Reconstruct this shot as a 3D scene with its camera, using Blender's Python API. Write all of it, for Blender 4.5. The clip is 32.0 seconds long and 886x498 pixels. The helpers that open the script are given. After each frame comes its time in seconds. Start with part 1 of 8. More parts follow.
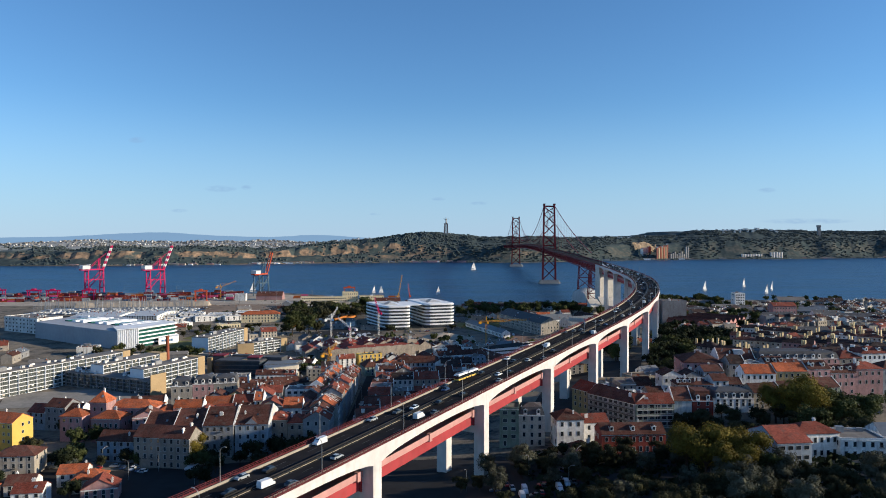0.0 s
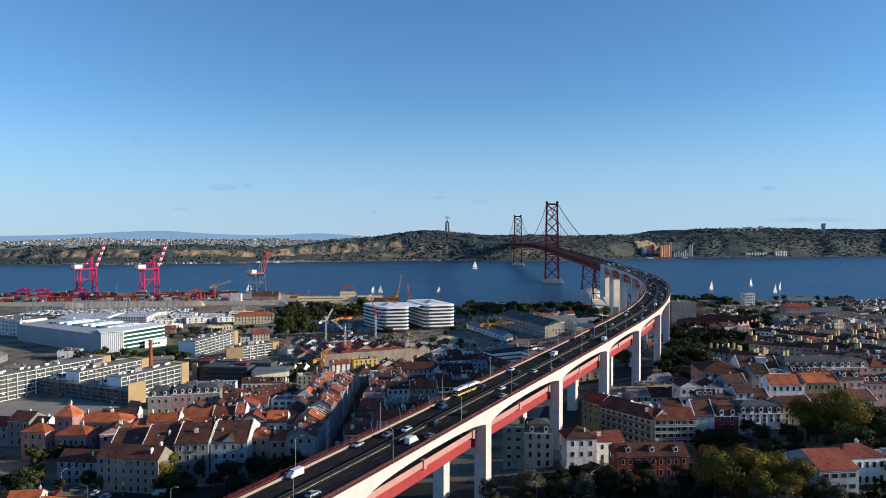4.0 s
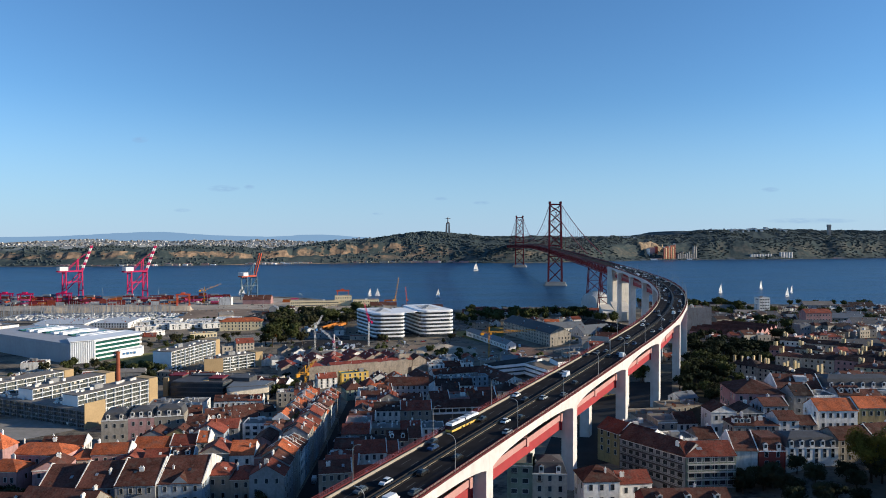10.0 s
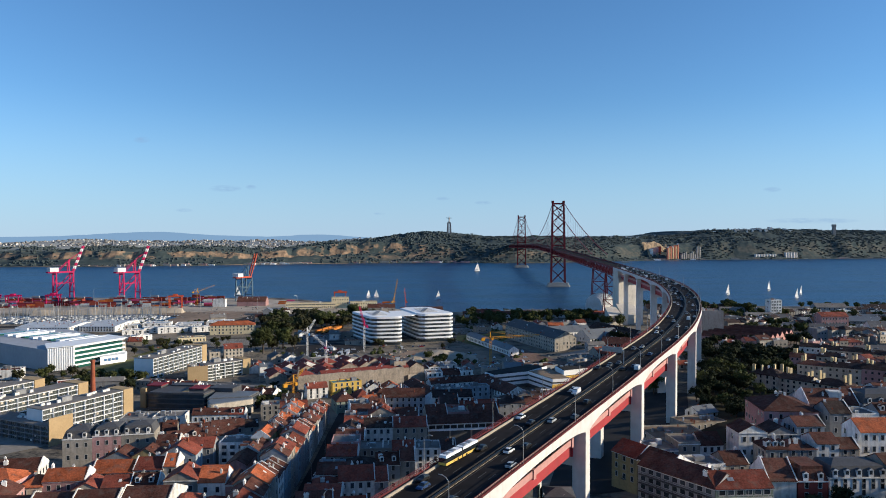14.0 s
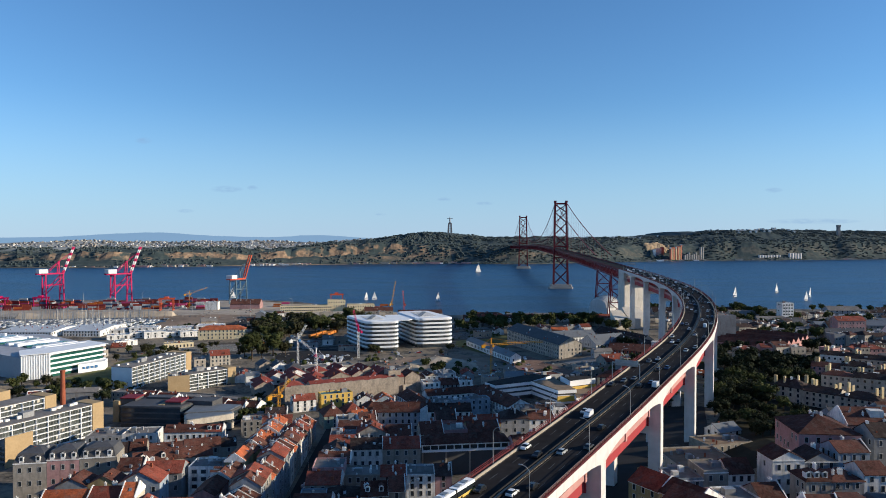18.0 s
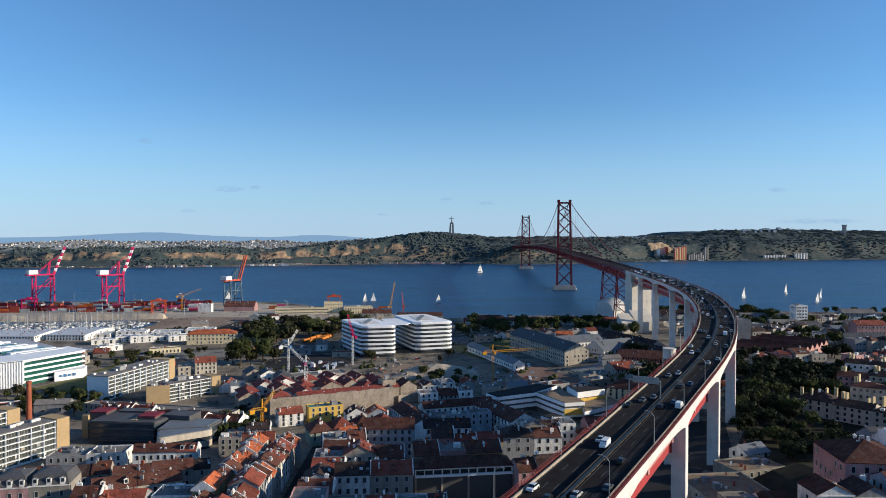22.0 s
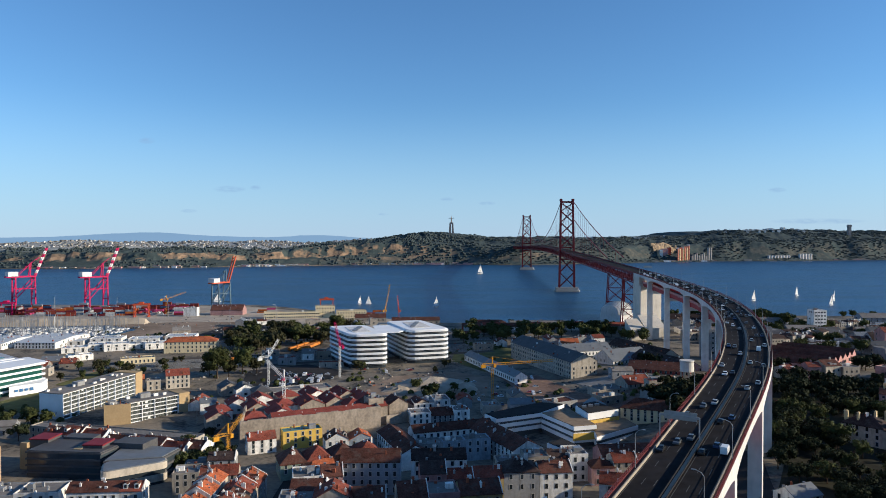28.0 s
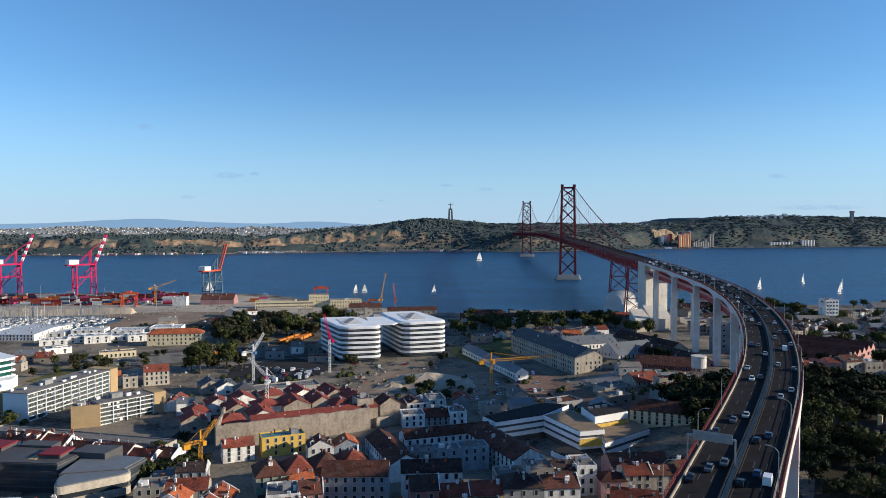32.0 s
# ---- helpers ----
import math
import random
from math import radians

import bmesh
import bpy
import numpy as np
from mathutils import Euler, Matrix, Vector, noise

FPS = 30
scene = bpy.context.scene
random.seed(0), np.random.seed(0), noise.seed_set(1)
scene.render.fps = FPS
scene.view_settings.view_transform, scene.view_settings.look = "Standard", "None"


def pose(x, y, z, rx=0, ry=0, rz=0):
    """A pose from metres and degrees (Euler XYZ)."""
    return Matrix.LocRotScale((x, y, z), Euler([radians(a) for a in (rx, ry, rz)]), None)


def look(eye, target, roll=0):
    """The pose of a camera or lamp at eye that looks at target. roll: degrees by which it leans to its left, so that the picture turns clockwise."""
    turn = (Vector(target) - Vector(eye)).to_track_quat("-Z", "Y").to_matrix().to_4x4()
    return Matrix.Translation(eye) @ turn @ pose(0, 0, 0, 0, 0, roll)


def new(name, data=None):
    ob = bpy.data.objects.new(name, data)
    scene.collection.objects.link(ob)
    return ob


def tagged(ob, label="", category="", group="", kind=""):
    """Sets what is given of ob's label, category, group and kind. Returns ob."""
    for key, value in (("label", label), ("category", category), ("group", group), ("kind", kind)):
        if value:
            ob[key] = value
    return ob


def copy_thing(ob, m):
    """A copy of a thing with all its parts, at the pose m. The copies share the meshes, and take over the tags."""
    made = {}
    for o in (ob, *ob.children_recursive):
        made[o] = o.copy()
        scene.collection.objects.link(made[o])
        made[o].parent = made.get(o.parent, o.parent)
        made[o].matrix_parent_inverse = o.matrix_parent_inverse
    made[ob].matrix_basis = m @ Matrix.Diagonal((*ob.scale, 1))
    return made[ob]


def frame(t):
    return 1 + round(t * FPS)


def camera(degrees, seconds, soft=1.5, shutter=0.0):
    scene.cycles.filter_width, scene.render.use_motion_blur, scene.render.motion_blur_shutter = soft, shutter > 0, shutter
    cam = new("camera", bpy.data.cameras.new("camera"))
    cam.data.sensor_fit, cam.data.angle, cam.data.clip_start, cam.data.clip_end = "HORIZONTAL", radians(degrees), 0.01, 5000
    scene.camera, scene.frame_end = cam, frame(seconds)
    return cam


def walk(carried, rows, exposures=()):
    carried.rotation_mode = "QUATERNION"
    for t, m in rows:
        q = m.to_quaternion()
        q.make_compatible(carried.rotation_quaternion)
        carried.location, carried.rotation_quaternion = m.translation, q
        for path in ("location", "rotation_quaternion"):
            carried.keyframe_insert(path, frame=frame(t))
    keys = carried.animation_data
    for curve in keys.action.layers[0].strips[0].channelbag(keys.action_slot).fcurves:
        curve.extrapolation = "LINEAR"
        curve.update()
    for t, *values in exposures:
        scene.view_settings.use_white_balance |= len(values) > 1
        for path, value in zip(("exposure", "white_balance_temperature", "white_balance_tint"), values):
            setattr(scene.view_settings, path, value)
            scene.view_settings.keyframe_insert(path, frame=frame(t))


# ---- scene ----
cam = camera(64.8, 32.0, soft=0.92)
PATH = [
    (0, pose(-212.25, 16.29, 109.47, 89.114, 0, 1.459)),
    (1, pose(-212.04, 24.18, 109.52, 89.057, 0, 1.500)),
    (2, pose(-211.82, 32.10, 109.56, 88.998, 0, 1.547)),
    (3, pose(-211.58, 40.05, 109.60, 88.986, 0, 1.557)),
    (6, pose(-210.74, 64.08, 109.68, 88.973, 0, 1.627)),
    (7, pose(-210.43, 72.14, 109.70, 89.019, 0, 1.600)),
    (8, pose(-210.11, 80.22, 109.72, 89.042, 0, 1.632)),
    (9, pose(-209.77, 88.31, 109.74, 89.083, 0, 1.643)),
    (10, pose(-209.42, 96.42, 109.75, 89.081, 0, 1.681)),
    (11, pose(-209.07, 104.55, 109.77, 89.067, 0, 1.713)),
    (12, pose(-208.70, 112.69, 109.78, 89.066, 0, 1.756)),
    (13, pose(-208.32, 120.84, 109.80, 89.055, 0, 1.782)),
    (14, pose(-207.94, 129.00, 109.82, 89.076, 0, 1.819)),
    (14.5, pose(-207.75, 133.08, 109.83, 89.070, 0, 1.825)),
    (16.5, pose(-206.96, 149.41, 109.88, 89.098, 0, 1.891)),
    (17, pose(-206.76, 153.49, 109.90, 89.134, 0, 1.900)),
    (18, pose(-206.36, 161.66, 109.94, 89.129, 0, 1.924)),
    (19, pose(-205.96, 169.82, 109.98, 89.127, 0, 1.970)),
    (20, pose(-205.56, 177.98, 110.03, 89.106, 0, 2.008)),
    (21, pose(-205.16, 186.14, 110.08, 89.124, 0, 2.056)),
    (22, pose(-204.76, 194.28, 110.15, 89.121, 0, 2.110)),
    (23, pose(-204.37, 202.42, 110.22, 89.068, 0, 2.134)),
    (24, pose(-203.98, 210.54, 110.30, 89.057, 0, 2.142)),
    (25, pose(-203.59, 218.64, 110.40, 89.086, 0, 2.126)),
    (25.5, pose(-203.40, 222.69, 110.45, 89.072, 0, 2.135)),
    (27.5, pose(-202.66, 238.82, 110.68, 89.115, 0, 2.158)),
    (28, pose(-202.48, 242.84, 110.75, 89.124, 0, 2.149)),
    (29, pose(-202.13, 250.87, 110.89, 89.083, 0, 2.140)),
    (29.5, pose(-201.95, 254.87, 110.97, 89.078, 0, 2.154)),
    (30, pose(-201.78, 258.86, 111.05, 88.988, 0, 2.137)),
    (30.5, pose(-201.62, 262.85, 111.13, 88.580, 0, 2.115)),
    (31, pose(-201.45, 266.83, 111.22, 88.054, 0, 2.109)),
    (31.5, pose(-201.29, 270.81, 111.32, 88.037, 0, 2.089)),
    (32, pose(-201.14, 274.77, 111.41, 87.997, 0, 2.110)),
]
walk(cam, PATH, [(0, 0.55, 5200, 5), (26, 0.56, 5200, 5), (32, 0.62, 5200, 5)])

# ---- world, sun, exposure ----
SUN_EL, SUN_DIR = radians(16.5), Vector((0.998, -0.06, 0))
world = bpy.data.worlds.new("sky")
scene.world = world
world.use_nodes = True
wn = world.node_tree
sky = wn.nodes.new("ShaderNodeTexSky")
sky.sky_type, sky.sun_disc = "NISHITA", False
sky.sun_elevation, sky.sun_rotation = SUN_EL, math.atan2(SUN_DIR.x, SUN_DIR.y)
sky.altitude, sky.air_density, sky.dust_density, sky.ozone_density = 100, 1.0, 0.0, 3.4
# a thin pale haze low over the horizon
coord, sepz, low, haze = wn.nodes.new("ShaderNodeTexCoord"), wn.nodes.new("ShaderNodeSeparateXYZ"), wn.nodes.new("ShaderNodeMapRange"), wn.nodes.new("ShaderNodeMix")
low.interpolation_type = "SMOOTHSTEP"
low.inputs[1].default_value, low.inputs[2].default_value, low.inputs[3].default_value, low.inputs[4].default_value = -0.02, 0.2, 0.75, 0.0
haze.data_type = "RGBA"
haze.inputs["B"].default_value = (3.55, 4.4, 5.25, 1)
wn.links.new(coord.outputs["Generated"], sepz.inputs[0]), wn.links.new(sepz.outputs[2], low.inputs[0]), wn.links.new(low.outputs[0], haze.inputs["Factor"])
wn.links.new(sky.outputs[0], haze.inputs["A"])


def wmath(op, a, b=None):
    n = wn.nodes.new("ShaderNodeMath")
    n.operation = op
    for i, v in enumerate((a, b)):
        if isinstance(v, (int, float)):
            n.inputs[i].default_value = v
        elif v is not None:
            wn.links.new(v, n.inputs[i])
    return n.outputs[0]


# small grey wisps of cloud: across, up, half width, half height, as slopes
slope_x, slope_z = wmath("DIVIDE", sepz.outputs[0], sepz.outputs[1]), wmath("DIVIDE", sepz.outputs[2], sepz.outputs[1])
ahead, total = wmath("GREATER_THAN", sepz.outputs[1], 0.1), None
flake, spread = wn.nodes.new("ShaderNodeTexNoise"), wn.nodes.new("ShaderNodeMapping")
spread.inputs["Scale"].default_value = (90, 90, 320)
flake.inputs["Scale"].default_value, flake.inputs["Detail"].default_value = 1.0, 4
wn.links.new(coord.outputs["Generated"], spread.inputs[0]), wn.links.new(spread.outputs[0], flake.inputs["Vector"])
for cx, cz, hw, hh in ((-0.347, 0.0712, 0.026, 0.0055), (-0.309, 0.073, 0.009, 0.004), (-0.407, 0.0398, 0.014, 0.003), (-0.032, 0.056, 0.011, 0.003), (0.026, 0.05, 0.014, 0.003), (-0.123, 0.0345, 0.009, 0.002), (0.433, 0.068, 0.014, 0.004), (0.49, 0.024, 0.07, 0.0045), (-0.468, 0.142, 0.014, 0.005)):
    u, v = wmath("DIVIDE", wmath("SUBTRACT", slope_x, cx), hw), wmath("DIVIDE", wmath("SUBTRACT", slope_z, cz), hh)
    one = wmath("MAXIMUM", wmath("SUBTRACT", 1.0, wmath("ADD", wmath("MULTIPLY", u, u), wmath("MULTIPLY", v, v))), 0.0)
    total = one if total is None else wmath("ADD", total, one)
wisp = wn.nodes.new("ShaderNodeMix")
wisp.data_type = "RGBA"
wisp.inputs["B"].default_value = (2.5, 3.2, 4.2, 1)
veil = wmath("MULTIPLY", wmath("MULTIPLY", total, ahead), wmath("MULTIPLY", wmath("SUBTRACT", flake.outputs[0], 0.25), 1.5))
wn.links.new(wmath("MINIMUM", wmath("MAXIMUM", veil, 0.0), 0.55), wisp.inputs["Factor"])
wn.links.new(haze.outputs["Result"], wisp.inputs["A"]), wn.links.new(wisp.outputs["Result"], wn.nodes["Background"].inputs[0])
wn.nodes["Background"].inputs[1].default_value = 0.088
lamp = bpy.data.lights.new("sun", "SUN")
lamp.energy, lamp.angle, lamp.color = 5.0, radians(0.6), (1.0, 0.74, 0.46)
sun = new("sun", lamp)
sd = Vector((SUN_DIR.x * math.cos(SUN_EL), SUN_DIR.y * math.cos(SUN_EL), math.sin(SUN_EL)))
sun.matrix_world = look(sd * 100, (0, 0, 0))

# ---- materials ----
MATS = {}


def mat(name, col, rough=0.8, metal=0.0, vary=0.12, scale=1.0, bump=0.0, rand=0.0, dirt=0.0, spec=0.12, stretch=(1, 1, 1)):
    """A surface with colour variation at two scales, relief, stains and an object-to-object spread."""
    if name in MATS:
        return MATS[name]
    m = bpy.data.materials.new(name)
    m.use_nodes = True
    t = m.node_tree
    b = t.nodes["Principled BSDF"]
    b.inputs["Roughness"].default_value, b.inputs["Metallic"].default_value = rough, metal
    b.inputs["Specular IOR Level"].default_value = spec
    geo = t.nodes.new("ShaderNodeNewGeometry")
    mp = t.nodes.new("ShaderNodeMapping")
    mp.inputs["Scale"].default_value = stretch
    t.links.new(geo.outputs["Position"], mp.inputs[0])
    n1, n2 = t.nodes.new("ShaderNodeTexNoise"), t.nodes.new("ShaderNodeTexNoise")
    for n, s in ((n1, scale), (n2, scale * 0.13)):
        n.inputs["Scale"].default_value, n.inputs["Detail"].default_value = s, 4
        t.links.new(mp.outputs[0], n.inputs["Vector"])
    add = t.nodes.new("ShaderNodeMath")
    t.links.new(n1.outputs[0], add.inputs[0]), t.links.new(n2.outputs[0], add.inputs[1])
    info = t.nodes.new("ShaderNodeObjectInfo")
    rnd = t.nodes.new("ShaderNodeMath")
    rnd.operation = "MULTIPLY_ADD"
    rnd.inputs[1].default_value, rnd.inputs[2].default_value = 2 * rand, 1 - rand
    t.links.new(info.outputs["Random"], rnd.inputs[0])
    rng = t.nodes.new("ShaderNodeMapRange")
    rng.inputs[1].default_value, rng.inputs[2].default_value = 0.55, 1.45
    rng.inputs[3].default_value, rng.inputs[4].default_value = 1 - vary * 1.6, 1 + vary * 1.3
    t.links.new(add.outputs[0], rng.inputs[0])
    mul = t.nodes.new("ShaderNodeMath")
    mul.operation = "MULTIPLY"
    t.links.new(rng.outputs[0], mul.inputs[0]), t.links.new(rnd.outputs[0], mul.inputs[1])
    sc = t.nodes.new("ShaderNodeVectorMath")
    sc.operation = "SCALE"
    sc.inputs[0].default_value = [c * 0.84 for c in col]
    t.links.new(mul.outputs[0], sc.inputs["Scale"])
    last = sc.outputs[0]
    if dirt:
        st = t.nodes.new("ShaderNodeTexNoise")
        st.inputs["Scale"].default_value, st.inputs["Detail"].default_value = 0.5, 5
        mp2 = t.nodes.new("ShaderNodeMapping")
        mp2.inputs["Scale"].default_value = (1, 1, 0.25)
        t.links.new(geo.outputs["Position"], mp2.inputs[0]), t.links.new(mp2.outputs[0], st.inputs["Vector"])
        cut = t.nodes.new("ShaderNodeMapRange")
        cut.inputs[1].default_value, cut.inputs[2].default_value, cut.inputs[4].default_value = 0.5, 0.75, dirt
        t.links.new(st.outputs[0], cut.inputs[0])
        mix = t.nodes.new("ShaderNodeMix")
        mix.data_type = "RGBA"
        mix.inputs["B"].default_value = (0.12, 0.105, 0.09, 1)
        t.links.new(cut.outputs[0], mix.inputs["Factor"]), t.links.new(last, mix.inputs["A"])
        last = mix.outputs["Result"]
    t.links.new(last, b.inputs["Base Color"])
    if bump:
        bp = t.nodes.new("ShaderNodeBump")
        bp.inputs["Strength"].default_value, bp.inputs["Distance"].default_value = 0.6, bump
        t.links.new(n1.outputs[0], bp.inputs["Height"]), t.links.new(bp.outputs[0], b.inputs["Normal"])
    MATS[name] = m
    return m


WALLS = [mat("plaster_" + n, c, 0.85, vary=0.2, scale=0.9, rand=0.2, dirt=0.6) for n, c in (
    ("white", (0.86, 0.84, 0.8)), ("cream", (0.56, 0.5, 0.41)), ("pale_yellow", (0.42, 0.33, 0.16)), ("pink", (0.48, 0.29, 0.28)),
    ("pale_blue", (0.33, 0.38, 0.44)), ("grey", (0.3, 0.305, 0.315)), ("beige", (0.37, 0.335, 0.285)), ("green", (0.26, 0.31, 0.25)))]
W_WHITE, W_CREAM, W_YEL, W_PINK, W_BLUE, W_GREY, W_BEIGE, W_GREEN = WALLS
W_STRONG = mat("plaster_strong_yellow", (0.74, 0.5, 0.11), 0.8, vary=0.08, scale=0.7, dirt=0.15)
W_RED = mat("plaster_brick_red", (0.29, 0.068, 0.052), 0.85, vary=0.12, scale=0.7, dirt=0.2)
ROOFS = [mat("tile_" + n, c, 0.85, vary=0.5, scale=1.5, bump=0.16, rand=0.28, dirt=0.5) for n, c in (
    ("orange", (0.44, 0.125, 0.05)), ("red", (0.23, 0.065, 0.042)), ("brown", (0.11, 0.047, 0.034)), ("dark", (0.055, 0.036, 0.032)))]
R_OR, R_RED, R_BR, R_DK = ROOFS
R_CRIM = mat("tile_crimson", (0.26, 0.066, 0.05), 0.85, vary=0.3, scale=1.6, bump=0.12, rand=0.18, dirt=0.25)
W_BRIGHT = mat("plaster_bright_cream", (0.78, 0.67, 0.43), 0.85, vary=0.1, scale=0.7, dirt=0.2)
SLATE = mat("slate_dark", (0.1, 0.1, 0.105), 0.6, vary=0.2, scale=1.2, bump=0.04)
PALEROOF = mat("pale_sheet_roof", (0.55, 0.58, 0.61), 0.6, vary=0.12, scale=0.3, dirt=0.2)
FLAT = mat("flat_roof_felt", (0.23, 0.215, 0.2), 0.95, vary=0.25, scale=0.5, rand=0.1, dirt=0.3)
METALROOF = mat("blue_grey_sheet", (0.23, 0.245, 0.26), 0.5, 0.3, vary=0.15, scale=0.4, dirt=0.2)
GLASS = mat("window_glass", (0.035, 0.045, 0.055), 0.12, vary=0.3, scale=0.2, rand=0.5, spec=0.6)
FLATGLASS = mat("balcony_glass", (0.085, 0.095, 0.092), 0.2, vary=0.5, scale=0.35, spec=0.5)
GREENGLASS = mat("green_glass", (0.028, 0.105, 0.085), 0.1, vary=0.25, scale=0.1, spec=0.6)
FRAME = mat("window_frame", (0.5, 0.49, 0.47), 0.6, vary=0.08, rand=0.1)
DARKFRAME = mat("dark_frame", (0.1, 0.1, 0.1), 0.6, vary=0.1)
TANWALL = mat("ochre_brickwork", (0.45, 0.33, 0.18), 0.85, vary=0.12, scale=1.2, bump=0.02)
WHITEP = mat("white_panel", (0.93, 0.94, 0.95), 0.5, vary=0.06, scale=0.3)
WHITEC = mat("painted_concrete", (0.72, 0.69, 0.66), 0.75, vary=0.12, scale=0.35, dirt=0.18)
ANCHC = mat("anchorage_concrete", (0.7, 0.65, 0.57), 0.85, vary=0.15, scale=0.15, dirt=0.3)
CONC = mat("grey_concrete", (0.4, 0.38, 0.35), 0.85, vary=0.18, scale=0.3, dirt=0.35)
OLDWALL = mat("old_masonry", (0.38, 0.325, 0.265), 0.95, vary=0.3, scale=0.8, bump=0.08, dirt=0.5)
STEEL = mat("red_steel", (0.19, 0.032, 0.038), 0.55, 0.1, vary=0.2, scale=0.3)
GIRDER = mat("red_girder_paint", (0.4, 0.06, 0.065), 0.55, vary=0.15, scale=0.25, dirt=0.2)
PINKC = mat("pink_concrete", (0.56, 0.31, 0.28), 0.75, vary=0.12, scale=0.4, dirt=0.15)
RAILRED = mat("railing_red", (0.17, 0.04, 0.042), 0.6, vary=0.2, scale=0.6)
ASPH = mat("asphalt", (0.027, 0.0255, 0.027), 0.95, vary=0.3, scale=0.25, spec=0.05, stretch=(1, 1, 1))
KERB = mat("kerb_concrete", (0.4, 0.35, 0.28), 0.85, vary=0.15, scale=0.6)
LINE = mat("road_paint", (0.11, 0.11, 0.105), 0.7, vary=0.2, scale=1.0)
GALV = mat("galvanised_steel", (0.42, 0.43, 0.44), 0.45, 0.6, vary=0.15)
CRANERED = mat("crane_magenta_red", (0.5, 0.012, 0.1), 0.5, vary=0.12, scale=0.2)
CRANEORG = mat("crane_orange", (0.55, 0.1, 0.045), 0.5, vary=0.12, scale=0.2)
CRANEGRY = mat("crane_grey", (0.12, 0.17, 0.21), 0.5, vary=0.12, scale=0.2)
CRANEYEL = mat("crane_yellow", (0.62, 0.3, 0.02), 0.5, vary=0.12, scale=0.4)
CRANEWHT = mat("crane_white", (0.75, 0.75, 0.74), 0.5, vary=0.08, scale=0.3)
CRANEBLU = mat("crane_blue", (0.08, 0.2, 0.42), 0.5, vary=0.08, scale=0.3)
ROCK = mat("cliff_rock", (0.42, 0.31, 0.19), 0.95, vary=0.35, scale=0.05, bump=2.0)
SAND = mat("sand_heap", (0.46, 0.39, 0.3), 0.95, vary=0.2, scale=0.2, bump=0.3)
BARK = mat("bark", (0.09, 0.065, 0.045), 0.95, vary=0.2)
TERRA = mat("clay_chimney", (0.7, 0.57, 0.33), 0.85, vary=0.12, rand=0.12)
BRICKR = mat("red_brick", (0.34, 0.11, 0.06), 0.9, vary=0.2, scale=1.5)
LEAVES = [mat("leaves_" + n, c, 0.7, vary=0.45, scale=0.7, rand=0.25, spec=0.05) for n, c in (
    ("green", (0.07, 0.08, 0.028)), ("dark", (0.03, 0.037, 0.018)), ("yellow", (0.17, 0.135, 0.024)), ("grey", (0.1, 0.1, 0.068)), ("olive", (0.052, 0.052, 0.026)))]


def ground_material():
    m = bpy.data.materials.new("town_ground")
    m.use_nodes = True
    t = m.node_tree
    b = t.nodes["Principled BSDF"]
    b.inputs["Specular IOR Level"].default_value = 0.1
    b.inputs["Roughness"].default_value = 0.95
    geo, n1, n2 = t.nodes.new("ShaderNodeNewGeometry"), t.nodes.new("ShaderNodeTexNoise"), t.nodes.new("ShaderNodeTexNoise")
    n1.inputs["Scale"].default_value, n2.inputs["Scale"].default_value = 0.05, 0.45
    n1.inputs["Detail"].default_value = n2.inputs["Detail"].default_value = 5
    r = t.nodes.new("ShaderNodeValToRGB")
    for n in (n1, n2):
        t.links.new(geo.outputs["Position"], n.inputs["Vector"])
    a = t.nodes.new("ShaderNodeMath")
    a.operation = "MULTIPLY_ADD"
    a.inputs[1].default_value = 0.6
    t.links.new(n2.outputs[0], a.inputs[0]), t.links.new(n1.outputs[0], a.inputs[2])
    e = r.color_ramp.elements
    e[0].position, e[0].color = 0.6, (0.045, 0.043, 0.04, 1)
    e[1].position, e[1].color = 1.0, (0.25, 0.21, 0.155, 1)
    mid = e.new(0.78)
    mid.color = (0.165, 0.145, 0.115, 1)
    t.links.new(a.outputs[0], r.inputs[0]), t.links.new(r.outputs[0], b.inputs["Base Color"])
    return m


